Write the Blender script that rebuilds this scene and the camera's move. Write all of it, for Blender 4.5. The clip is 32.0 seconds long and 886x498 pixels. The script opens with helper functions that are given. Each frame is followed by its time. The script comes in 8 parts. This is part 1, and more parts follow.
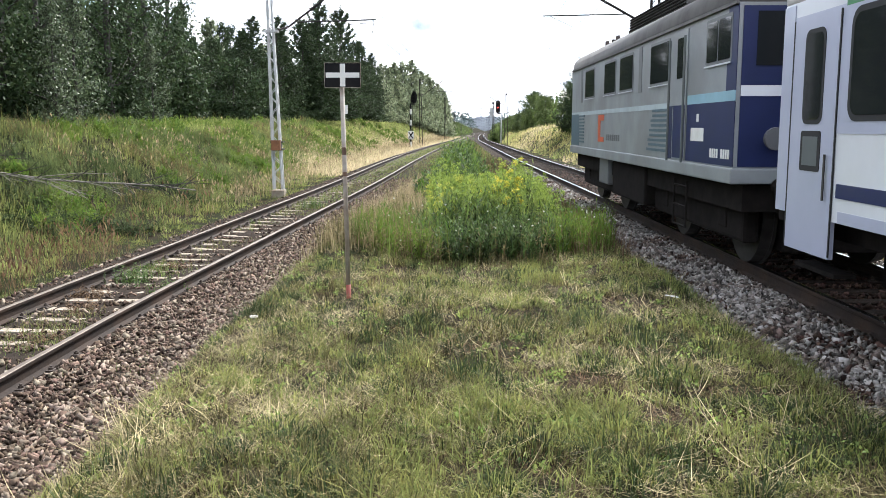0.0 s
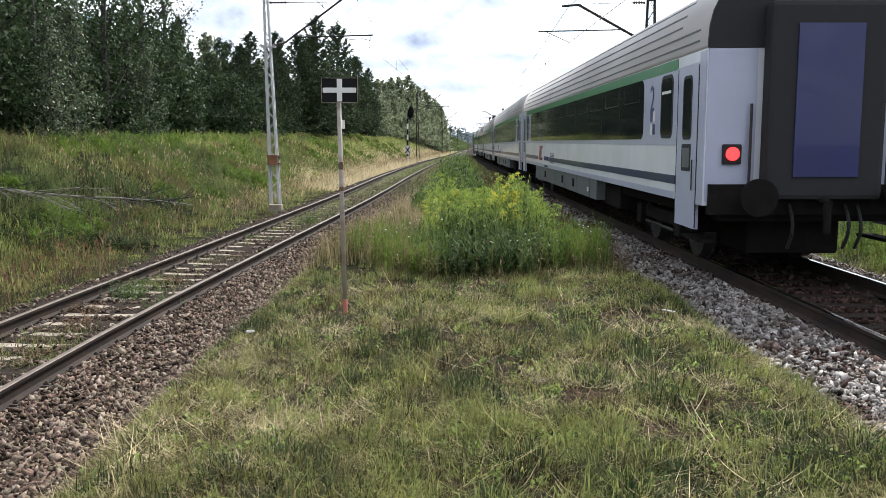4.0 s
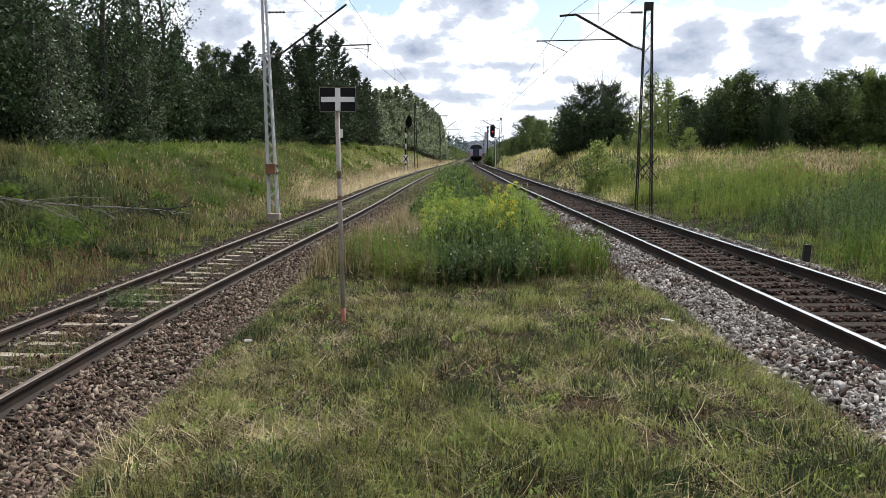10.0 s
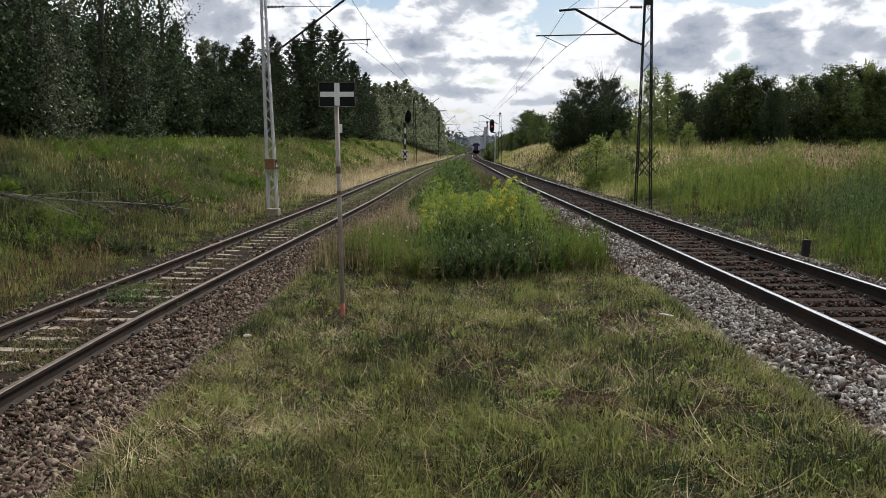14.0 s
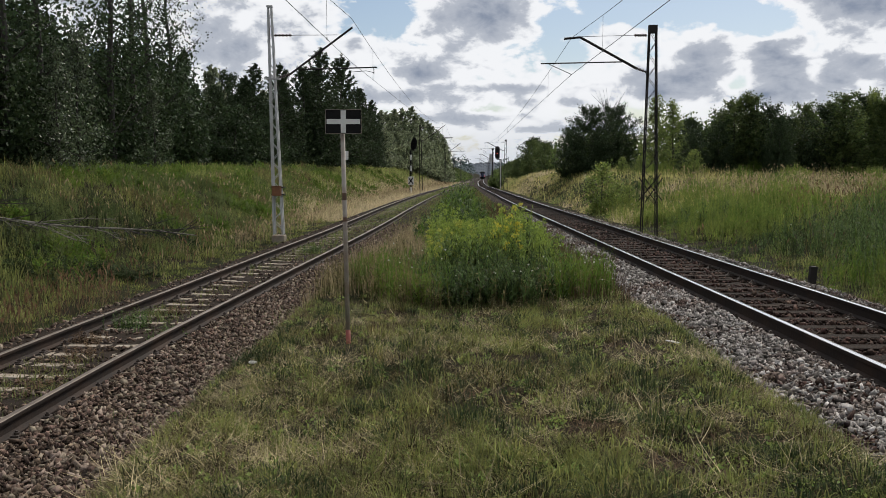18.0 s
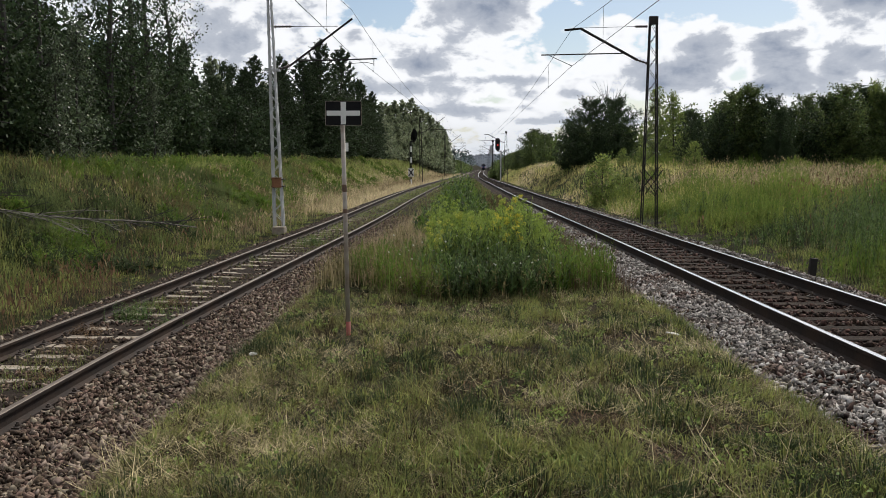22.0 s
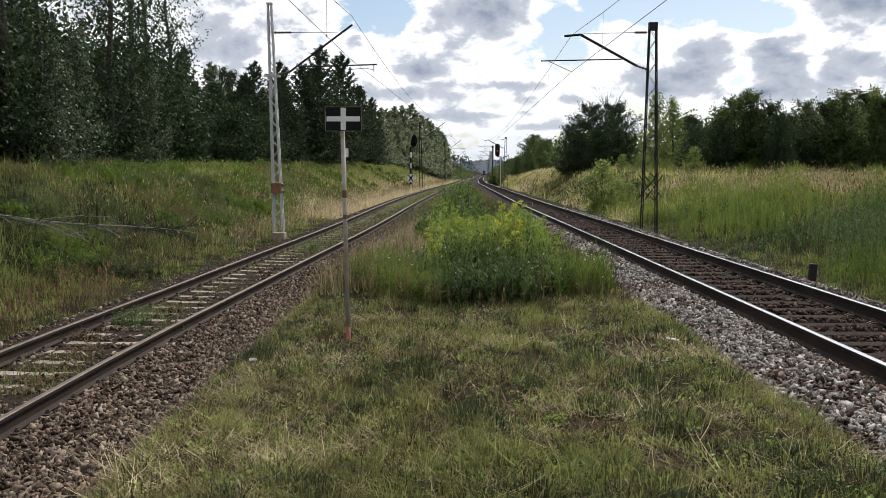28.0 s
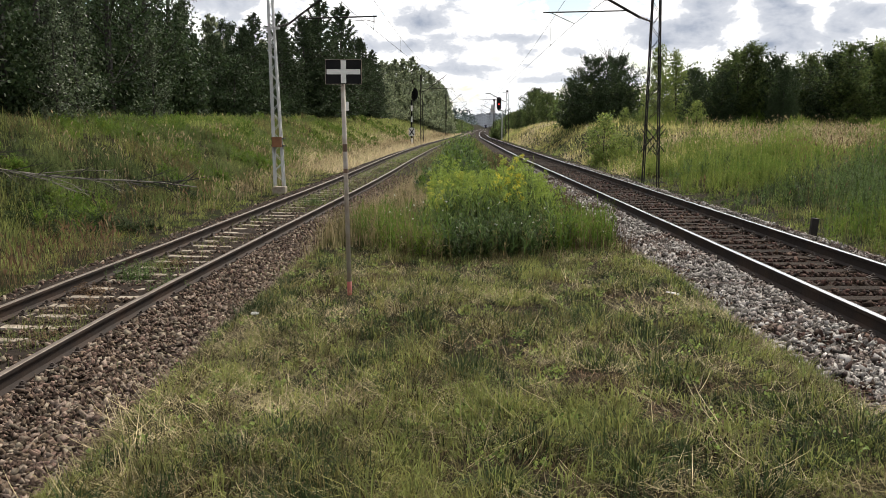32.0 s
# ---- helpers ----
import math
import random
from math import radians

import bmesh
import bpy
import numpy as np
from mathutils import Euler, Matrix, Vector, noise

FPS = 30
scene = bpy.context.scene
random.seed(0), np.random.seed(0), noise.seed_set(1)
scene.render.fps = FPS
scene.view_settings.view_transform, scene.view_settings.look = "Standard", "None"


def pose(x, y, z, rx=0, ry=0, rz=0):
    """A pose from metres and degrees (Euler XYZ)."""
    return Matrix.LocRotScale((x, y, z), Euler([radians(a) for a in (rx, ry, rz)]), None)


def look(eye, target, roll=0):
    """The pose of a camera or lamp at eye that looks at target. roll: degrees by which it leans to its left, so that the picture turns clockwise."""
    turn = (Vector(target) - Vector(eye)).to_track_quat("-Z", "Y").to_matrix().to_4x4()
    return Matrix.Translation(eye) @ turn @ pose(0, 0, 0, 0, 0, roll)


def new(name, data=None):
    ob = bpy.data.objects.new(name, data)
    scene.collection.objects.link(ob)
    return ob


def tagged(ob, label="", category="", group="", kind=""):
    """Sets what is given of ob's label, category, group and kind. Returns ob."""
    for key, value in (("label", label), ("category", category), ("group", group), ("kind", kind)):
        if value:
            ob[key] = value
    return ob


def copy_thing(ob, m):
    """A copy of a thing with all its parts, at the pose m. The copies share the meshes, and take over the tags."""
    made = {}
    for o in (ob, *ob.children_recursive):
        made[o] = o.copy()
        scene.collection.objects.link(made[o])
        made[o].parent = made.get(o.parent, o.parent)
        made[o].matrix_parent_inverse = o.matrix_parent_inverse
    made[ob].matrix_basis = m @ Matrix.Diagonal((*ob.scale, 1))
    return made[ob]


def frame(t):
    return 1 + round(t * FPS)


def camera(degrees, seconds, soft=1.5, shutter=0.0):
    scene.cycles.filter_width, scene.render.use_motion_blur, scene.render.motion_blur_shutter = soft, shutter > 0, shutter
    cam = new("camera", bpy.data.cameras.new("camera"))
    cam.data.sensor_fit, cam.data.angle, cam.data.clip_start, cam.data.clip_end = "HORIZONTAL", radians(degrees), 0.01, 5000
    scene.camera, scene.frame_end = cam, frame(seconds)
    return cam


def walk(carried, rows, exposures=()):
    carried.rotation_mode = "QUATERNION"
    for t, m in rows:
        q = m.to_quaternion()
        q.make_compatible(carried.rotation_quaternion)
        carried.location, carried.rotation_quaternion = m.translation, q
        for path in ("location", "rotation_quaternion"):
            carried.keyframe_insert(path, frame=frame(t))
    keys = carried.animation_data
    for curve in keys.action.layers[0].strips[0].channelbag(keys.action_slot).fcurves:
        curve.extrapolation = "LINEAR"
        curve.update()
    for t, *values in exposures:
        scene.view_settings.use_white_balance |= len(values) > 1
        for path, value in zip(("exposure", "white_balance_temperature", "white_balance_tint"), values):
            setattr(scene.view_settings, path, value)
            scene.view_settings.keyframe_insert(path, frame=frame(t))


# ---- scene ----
EYE_Z = 1.65
cam = camera(54.0, 32.0, soft=0.8)
# seconds, yaw, pitch
PATH = [(0, -0.01, -8.03), (0.5, -0.14, -7.10), (1, -0.18, -6.79), (1.5, -0.21, -6.70), (2, -0.21, -6.65), (2.5, -0.20, -6.65),
        (3, -0.19, -6.65), (3.5, -0.21, -6.84), (4.5, -0.24, -7.25), (5.5, -0.27, -7.44), (6, -0.27, -7.27), (6.5, -0.29, -7.02),
        (7, -0.29, -6.89), (7.5, -0.30, -6.81), (8, -0.32, -6.87), (8.5, -0.34, -6.96), (9, -0.35, -6.76), (9.5, -0.35, -6.54),
        (10, -0.35, -6.48), (10.5, -0.34, -6.57), (11, -0.35, -6.54), (11.5, -0.41, -6.29), (12, -0.52, -5.74), (12.5, -0.55, -5.39),
        (13, -0.51, -6.21), (13.5, -0.50, -6.89), (14.5, -0.2, -6.6), (15.5, 0.05, -6.02), (16, 0.01, -5.62), (16.5, -0.01, -4.94),
        (17, -0.03, -4.54), (17.5, -0.02, -4.77), (18, -0.02, -5.06), (18.5, 0.02, -5.57), (19, 0.02, -6.27), (19.5, 0.01, -6.17),
        (20, 0.01, -6.01), (20.5, 0.01, -5.85), (21, -0.01, -5.60), (21.5, 0.01, -5.56), (22, -0.01, -5.60), (22.5, -0.00, -5.46),
        (23, 0.00, -5.24), (23.5, -0.02, -5.17), (24, 0.01, -5.35), (24.5, -0.01, -5.51), (25, 0.01, -5.57), (25.5, 0.01, -5.56),
        (27.5, -0.00, -5.51), (28, -0.02, -5.23), (28.5, -0.02, -5.21), (29, -0.01, -4.93), (29.5, -0.00, -4.72), (30, -0.02, -5.09),
        (30.5, -0.00, -5.40), (31, 0.02, -6.04), (31.5, 0.01, -6.64), (32, 0.05, -8.24)]
walk(cam, [(t, pose(0, 0, EYE_Z, 90 + p, 0, y)) for t, y, p in PATH],
     exposures=[(0, 1.18, 6050, 10), (0.4, 0.98, 6050, 10), (1, 0.84, 6050, 10), (3, 0.80, 6050, 10), (3.5, 0.76, 6050, 10), (5.5, 0.23, 6200, 10), (9, 0.20, 6200, 10), (11, 0.15, 6200, 10), (12, -0.07, 6300, 10), (13, -0.39, 6400, 10), (16, 0.13, 6400, 10), (17, -0.39, 6400, 10), (18, -0.41, 6400, 10), (19, -0.38, 6400, 10), (21, -0.29, 6400, 10), (24, -0.29, 6400, 10), (28, -0.10, 6400, 10), (30, -0.07, 6400, 10), (31, -0.07, 6450, 10), (32, 0.15, 6700, 10)])

# ---- light ----
SUN_EL, SUN_AZ = radians(47), radians(28)   # ahead of the viewer and to the right


def make_world():
    w = bpy.data.worlds.new("sky")
    scene.world = w
    w.use_nodes = True
    nt = w.node_tree
    N, L = nt.nodes, nt.links
    N.clear()

    def mth(op, a, b=None, clamp=False):
        n = N.new("ShaderNodeMath")
        n.operation, n.use_clamp = op, clamp
        for i, v in enumerate((a, b)):
            if v is None:
                continue
            if isinstance(v, (int, float)):
                n.inputs[i].default_value = v
            else:
                L.new(v, n.inputs[i])
        return n.outputs[0]

    def ramp(v, lo, hi):
        n = N.new("ShaderNodeMapRange")
        n.interpolation_type = "SMOOTHSTEP"
        L.new(v, n.inputs["Value"])
        n.inputs["From Min"].default_value, n.inputs["From Max"].default_value = lo, hi
        return n.outputs["Result"]

    def mixc(f, a, b):
        n = N.new("ShaderNodeMix")
        n.data_type = "RGBA"
        L.new(f, n.inputs[0])
        for i, v in ((6, a), (7, b)):
            if isinstance(v, tuple):
                n.inputs[i].default_value = (*v, 1)
            else:
                L.new(v, n.inputs[i])
        return n.outputs[2]

    tc = N.new("ShaderNodeTexCoord")
    sep = N.new("ShaderNodeSeparateXYZ")
    L.new(tc.outputs["Generated"], sep.inputs[0])
    dx, dy, dz = sep.outputs
    # billowing clouds: one density field, cores grey, rims white, gaps blue
    comb = N.new("ShaderNodeCombineXYZ")
    L.new(dx, comb.inputs[0])
    L.new(dy, comb.inputs[1])
    L.new(mth("ADD", mth("MULTIPLY", dz, 1.1), mth("MULTIPLY", mth("POWER", mth("MAXIMUM", dz, 0.0), 0.5), 0.4)), comb.inputs[2])

    def noi(scale, detail, rough, off):
        m = N.new("ShaderNodeMapping")
        m.inputs["Location"].default_value = (off, off * 0.7, off * 0.3)
        L.new(comb.outputs[0], m.inputs[0])
        n = N.new("ShaderNodeTexNoise")
        n.inputs["Scale"].default_value, n.inputs["Detail"].default_value, n.inputs["Roughness"].default_value = scale, detail, rough
        n.inputs["Distortion"].default_value = 0.3
        L.new(m.outputs[0], n.inputs[0])
        return n.outputs[0]

    # big clouds: centre across and up (tangents), half sizes, weight
    ady = mth("MAXIMUM", mth("ABSOLUTE", dy), 0.05)
    px, pz = mth("DIVIDE", dx, ady), mth("DIVIDE", dz, ady)

    def blobs(items):
        total = None
        for x, z, sx, sz, amp in items:
            a = mth("DIVIDE", mth("SUBTRACT", px, x), sx)
            b = mth("DIVIDE", mth("SUBTRACT", pz, z), sz)
            g = mth("MULTIPLY", mth("POWER", 2.718, mth("MULTIPLY", mth("ADD", mth("MULTIPLY", a, a), mth("MULTIPLY", b, b)), -1.0)), amp)
            total = g if total is None else mth("ADD", total, g)
        return total

    big = blobs([(0.045, 0.180, 0.065, 0.034, 0.42), (-0.02, 0.115, 0.040, 0.020, 0.34), (-0.25, 0.135, 0.07, 0.05, 0.28), (0.30, 0.128, 0.035, 0.024, 0.34), (0.375, 0.128, 0.034, 0.026, 0.36), (0.24, 0.092, 0.030, 0.010, 0.26), (0.38, 0.082, 0.12, 0.012, 0.17), (0.50, 0.11, 0.05, 0.02, 0.2), (0.43, 0.100, 0.034, 0.013, 0.28), (0.335, 0.105, 0.018, 0.03, -0.22), (0.42, 0.135, 0.012, 0.03, -0.2), (0.37, 0.17, 0.035, 0.02, -0.25),
                 (0.46, 0.125, 0.05, 0.020, 0.28), (0.47, 0.185, 0.075, 0.022, 0.42), (0.25, 0.108, 0.07, 0.012, 0.30), (0.20, 0.150, 0.022, 0.018, 0.22), (0.07, 0.095, 0.05, 0.006, 0.25), (0.02, 0.060, 0.10, 0.007, 0.26), (0.17, 0.048, 0.12, 0.005, 0.26), (-0.05, 0.084, 0.05, 0.010, 0.26), (0.30, 0.088, 0.10, 0.010, 0.22),
                 (0.12, 0.078, 0.06, 0.006, 0.22), (-0.10, 0.145, 0.03, 0.012, 0.12), (-0.5, 0.17, 0.1, 0.05, 0.3), (0.62, 0.15, 0.06, 0.04, 0.3), (0.0, 0.32, 0.25, 0.05, 0.2),
                 (-0.062, 0.175, 0.030, 0.026, -0.30), (0.115, 0.165, 0.024, 0.026, -0.26), (0.145, 0.135, 0.03, 0.010, -0.16), (0.30, 0.182, 0.05, 0.016, -0.30), (0.20, 0.185, 0.04, 0.02, -0.22)])
    def billow(scale, off):
        """Rounded heads: the distance to scattered points, at several sizes."""
        m = N.new("ShaderNodeMapping")
        m.inputs["Location"].default_value = (off, off * 0.4, off * 0.9)
        L.new(comb.outputs[0], m.inputs[0])
        v = N.new("ShaderNodeTexVoronoi")
        v.feature = "SMOOTH_F1"
        v.normalize = True
        v.inputs["Scale"].default_value, v.inputs["Detail"].default_value, v.inputs["Roughness"].default_value = scale, 4.0, 0.55
        v.inputs["Smoothness"].default_value = 0.35
        L.new(m.outputs[0], v.inputs[0])
        return mth("SUBTRACT", 0.5, v.outputs["Distance"])

    n1, n2 = noi(9.0, 10, 0.60, 3.1), noi(26.0, 8, 0.58, 1.7)
    heads = billow(24.0, 2.3)
    rough = mth("ADD", mth("MULTIPLY", mth("SUBTRACT", n1, 0.5), 0.55), mth("ADD", mth("MULTIPLY", mth("SUBTRACT", n2, 0.5), 0.50), mth("MULTIPLY", mth("SUBTRACT", heads, 0.2), 0.60)))
    dens = mth("ADD", mth("MULTIPLY", big, 1.05), mth("ADD", rough, 0.40))
    sky = N.new("ShaderNodeTexSky")
    sky.sky_type, sky.sun_disc = "NISHITA", False
    sky.sun_elevation, sky.sun_rotation = SUN_EL, SUN_AZ
    sc = N.new("ShaderNodeVectorMath")
    sc.operation = "SCALE"
    L.new(sky.outputs[0], sc.inputs[0])
    sc.inputs["Scale"].default_value = 0.135
    core = mth("ADD", dens, mth("MULTIPLY", mth("SUBTRACT", n2, 0.5), 0.3))
    core = mth("ADD", mth("MULTIPLY", ramp(core, 0.49, 0.65), 0.60), mth("MULTIPLY", ramp(core, 0.60, 1.05), 0.40))
    cloud = mixc(core, (1.42, 1.43, 1.45), (0.31, 0.38, 0.52))
    both = mixc(ramp(dens, 0.32, 0.42), sc.outputs[0], cloud)
    # pale haze low down
    hz = ramp(dz, 0.075, 0.0)
    both = mixc(mth("MULTIPLY", hz, 0.70), both, (0.88, 0.93, 1.0))
    # clouds shine a little more towards the sun and overhead
    dot = N.new("ShaderNodeVectorMath")
    dot.operation = "DOT_PRODUCT"
    L.new(tc.outputs["Generated"], dot.inputs[0])
    dot.inputs[1].default_value = (math.sin(SUN_AZ) * math.cos(SUN_EL), math.cos(SUN_AZ) * math.cos(SUN_EL), math.sin(SUN_EL))
    lit = mth("ADD", mth("ADD", mth("MULTIPLY", ramp(dot.outputs["Value"], -0.35, 0.62), 0.30), 0.66), mth("MULTIPLY", ramp(dz, 0.22, 0.75), 0.05))
    sc2 = N.new("ShaderNodeVectorMath")
    sc2.operation = "SCALE"
    L.new(both, sc2.inputs[0])
    L.new(lit, sc2.inputs["Scale"])
    both = sc2.outputs[0]
    bg = N.new("ShaderNodeBackground")
    L.new(both, bg.inputs[0])
    bg.inputs[1].default_value = 0.88
    out = N.new("ShaderNodeOutputWorld")
    L.new(bg.outputs[0], out.inputs[0])
    w.cycles.sampling_method = "MANUAL"
    w.cycles.sample_map_resolution = 512


make_world()
sun = new("sun", bpy.data.lights.new("sun", "SUN"))
sun.data.energy, sun.data.angle, sun.data.color = 4.9, radians(8), (1.0, 0.94, 0.84)
sun.matrix_world = look((0, 0, 50), (-math.sin(SUN_AZ) * 30, -math.cos(SUN_AZ) * 30, 50 - 30 * math.tan(SUN_EL)))


# ---- materials ----
def mat(name, color, color2=None, rough=0.7, metal=0.0, scale=8.0, bump=0.0, island=0.0, obj=0.0, translucent=0.0, detail=5.0,
        stretch=(1, 1, 1), stain=None, stain_scale=0.8, stain_amt=0.5, hue=0.0, spec=0.5, coat=0.0, bump_scale=None):
    m = bpy.data.materials.new(name)
    m.use_nodes = True
    nt = m.node_tree
    N, L = nt.nodes, nt.links
    bs = N["Principled BSDF"]
    bs.inputs["Roughness"].default_value, bs.inputs["Metallic"].default_value = rough, metal
    bs.inputs["Specular IOR Level"].default_value, bs.inputs["Coat Weight"].default_value = spec, coat
    tc = N.new("ShaderNodeTexCoord")
    mp = N.new("ShaderNodeMapping")
    mp.inputs["Scale"].default_value = stretch
    L.new(tc.outputs["Object"], mp.inputs[0])
    n1 = N.new("ShaderNodeTexNoise")
    n1.inputs["Scale"].default_value, n1.inputs["Detail"].default_value = scale, detail
    n1.inputs["Roughness"].default_value = 0.62
    L.new(mp.outputs[0], n1.inputs[0])

    def mix(f, a, b, mode="MIX"):
        n = N.new("ShaderNodeMix")
        n.data_type, n.blend_type = "RGBA", mode
        if isinstance(f, float):
            n.inputs[0].default_value = f
        else:
            L.new(f, n.inputs[0])
        for i, v in ((6, a), (7, b)):
            if isinstance(v, tuple):
                n.inputs[i].default_value = (*v[:3], 1)
            else:
                L.new(v, n.inputs[i])
        return n.outputs[2]

    rp = N.new("ShaderNodeMapRange")
    rp.inputs["From Min"].default_value, rp.inputs["From Max"].default_value = 0.32, 0.68
    L.new(n1.outputs[0], rp.inputs[0])
    c2 = color2 or tuple(v * 0.8 for v in color)
    col = mix(rp.outputs[0], color, c2)
    if stain:
        n2 = N.new("ShaderNodeTexNoise")
        n2.inputs["Scale"].default_value, n2.inputs["Detail"].default_value = stain_scale, 6
        L.new(mp.outputs[0], n2.inputs[0])
        r2 = N.new("ShaderNodeMapRange")
        r2.inputs["From Min"].default_value, r2.inputs["From Max"].default_value = 0.45, 0.62
        r2.inputs["To Max"].default_value = stain_amt
        L.new(n2.outputs[0], r2.inputs[0])
        col = mix(r2.outputs[0], col, stain)
    rnd = None
    if island:
        rnd = N.new("ShaderNodeNewGeometry").outputs["Random Per Island"]
    elif obj:
        rnd = N.new("ShaderNodeObjectInfo").outputs["Random"]
    if rnd is not None:
        hs = N.new("ShaderNodeHueSaturation")
        amt = island or obj
        v = N.new("ShaderNodeMapRange")
        v.inputs["To Min"].default_value, v.inputs["To Max"].default_value = 1 - amt, 1 + amt
        L.new(rnd, v.inputs[0])
        L.new(v.outputs[0], hs.inputs["Value"])
        if hue:
            wn = N.new("ShaderNodeTexWhiteNoise")
            wn.noise_dimensions = "1D"
            L.new(rnd, wn.inputs["W"])
            h = N.new("ShaderNodeMapRange")
            h.inputs["To Min"].default_value, h.inputs["To Max"].default_value = 0.5 - hue, 0.5 + hue
            L.new(wn.outputs[0], h.inputs[0])
            L.new(h.outputs[0], hs.inputs["Hue"])
        L.new(col, hs.inputs["Color"])
        col = hs.outputs[0]
    L.new(col, bs.inputs["Base Color"])
    if bump:
        b = N.new("ShaderNodeBump")
        b.inputs["Strength"].default_value, b.inputs["Distance"].default_value = min(bump, 1.0), 0.02
        src = n1
        if bump_scale:
            src = N.new("ShaderNodeTexNoise")
            src.inputs["Scale"].default_value, src.inputs["Detail"].default_value = bump_scale, 5
            L.new(mp.outputs[0], src.inputs[0])
        L.new(src.outputs[0], b.inputs["Height"])
        L.new(b.outputs[0], bs.inputs["Normal"])
    if translucent:
        tr = N.new("ShaderNodeBsdfTranslucent")
        L.new(col, tr.inputs[0])
        ms = N.new("ShaderNodeMixShader")
        ms.inputs[0].default_value = translucent
        L.new(bs.outputs[0], ms.inputs[1])
        L.new(tr.outputs[0], ms.inputs[2])
        L.new(ms.outputs[0], N["Material Output"].inputs[0])
    return m


def glow(name, color, strength):
    m = mat(name, color)
    bs = m.node_tree.nodes["Principled BSDF"]
    bs.inputs["Emission Color"].default_value = (*color, 1)
    bs.inputs["Emission Strength"].default_value = strength
    return m


M = {}
# soil and fines near black: shade between blades and stones is in their colour
M["soil"] = mat("shade_darkened_soil_and_thatch", (0.024, 0.018, 0.011), (0.012, 0.010, 0.006), 0.95, scale=9, bump=0.8, stain=(0.018, 0.025, 0.008), stain_scale=0.6, stain_amt=0.7, spec=0.04)
M["ballast"] = mat("shade_darkened_ballast_fines", (0.036, 0.028, 0.023), (0.014, 0.011, 0.009), 0.95, scale=14, bump=1.0, stain=(0.034, 0.025, 0.018), stain_scale=0.9, spec=0.05)
M["stone_l"] = mat("rusty_ballast_stone", (0.160, 0.112, 0.084), (0.036, 0.025, 0.019), 0.9, scale=25, bump=0.5, island=0.75, hue=0.02, spec=0.12)
M["stone_r"] = mat("grey_ballast_stone", (0.265, 0.246, 0.228), (0.070, 0.060, 0.053), 0.88, scale=25, bump=0.5, island=0.75, hue=0.02, stain=(0.085, 0.052, 0.04), stain_scale=0.9, stain_amt=0.85, spec=0.15)
M["rail_side"] = mat("rusty_rail_steel", (0.030, 0.021, 0.017), (0.018, 0.0135, 0.0115), 0.8, scale=20, bump=0.3, stain=(0.055, 0.032, 0.021), stain_scale=1.5, spec=0.2)
M["rail_top"] = mat("polished_rail_steel", (0.86, 0.86, 0.86), (0.74, 0.73, 0.72), 0.16, metal=1.0, scale=6, stretch=(30, 1, 1))
M["rail_top_dull"] = mat("worn_rail_steel", (0.15, 0.118, 0.092), (0.085, 0.064, 0.050), 0.55, metal=0.35, scale=6)
M["concrete"] = mat("weathered_concrete", (0.33, 0.29, 0.24), (0.23, 0.195, 0.155), 0.9, scale=14, bump=0.4, stain=(0.17, 0.12, 0.08), stain_scale=2.5, obj=0.15, spec=0.1)
M["timber"] = mat("creosoted_timber", (0.028, 0.020, 0.015), (0.012, 0.009, 0.0075), 0.9, scale=10, stretch=(1, 8, 8), bump=0.8, obj=0.35, stain=(0.042, 0.028, 0.021), stain_scale=2, spec=0.08)
M["fastening"] = mat("rusty_fastening", (0.06, 0.042, 0.032), (0.03, 0.022, 0.018), 0.8, scale=30)
M["grass"] = mat("mown_grass", (0.215, 0.196, 0.072), (0.070, 0.075, 0.029), 0.75, scale=3.0, island=0.8, hue=0.025, translucent=0.35, stain=(0.12, 0.105, 0.038), stain_scale=0.7, stain_amt=0.6, spec=0.12)
M["straw"] = mat("dry_straw", (0.52, 0.44, 0.25), (0.15, 0.122, 0.060), 0.65, scale=3, island=0.6, translucent=0.2, spec=0.15)
# thatch coloured darker to deepen the shaded gaps between tufts
M["thatch"] = mat("matted_shade_darkened_thatch", (0.080, 0.060, 0.030), (0.016, 0.012, 0.008), 0.85, scale=2.5, island=0.8, spec=0.05)
M["tall_grass"] = mat("tall_green_grass", (0.185, 0.218, 0.078), (0.115, 0.142, 0.047), 0.75, scale=0.5, island=0.55, hue=0.025, translucent=0.45, stain=(0.175, 0.165, 0.075), stain_scale=0.22, stain_amt=0.7, spec=0.1)
M["reed"] = mat("fawn_seed_grass", (0.42, 0.335, 0.205), (0.27, 0.215, 0.125), 0.75, scale=1.5, island=0.4, hue=0.015, translucent=0.4, spec=0.2)
M["weed"] = mat("goldenrod_leaf", (0.235, 0.300, 0.085), (0.130, 0.180, 0.050), 0.55, scale=1.0, island=0.7, hue=0.02, translucent=0.5, spec=0.15)
M["yellow"] = mat("goldenrod_flower", (0.60, 0.52, 0.05), (0.48, 0.44, 0.05), 0.7, scale=6, island=0.25, translucent=0.3)
M["bud"] = mat("goldenrod_bud", (0.26, 0.33, 0.07), (0.18, 0.25, 0.05), 0.7, scale=3, island=0.3, translucent=0.4, spec=0.1)
M["white_flower"] = mat("white_umbel", (0.65, 0.65, 0.55), (0.5, 0.52, 0.42), 0.7, scale=6, island=0.2, translucent=0.3)
M["leaf_dark"] = mat("poplar_leaf", (0.050, 0.076, 0.032), (0.027, 0.042, 0.018), 0.6, scale=0.7, island=0.6, hue=0.02, translucent=0.25, spec=0.14)
M["leaf_mid"] = mat("willow_leaf", (0.105, 0.140, 0.042), (0.055, 0.080, 0.026), 0.55, scale=0.6, island=0.6, hue=0.025, translucent=0.5, spec=0.2)
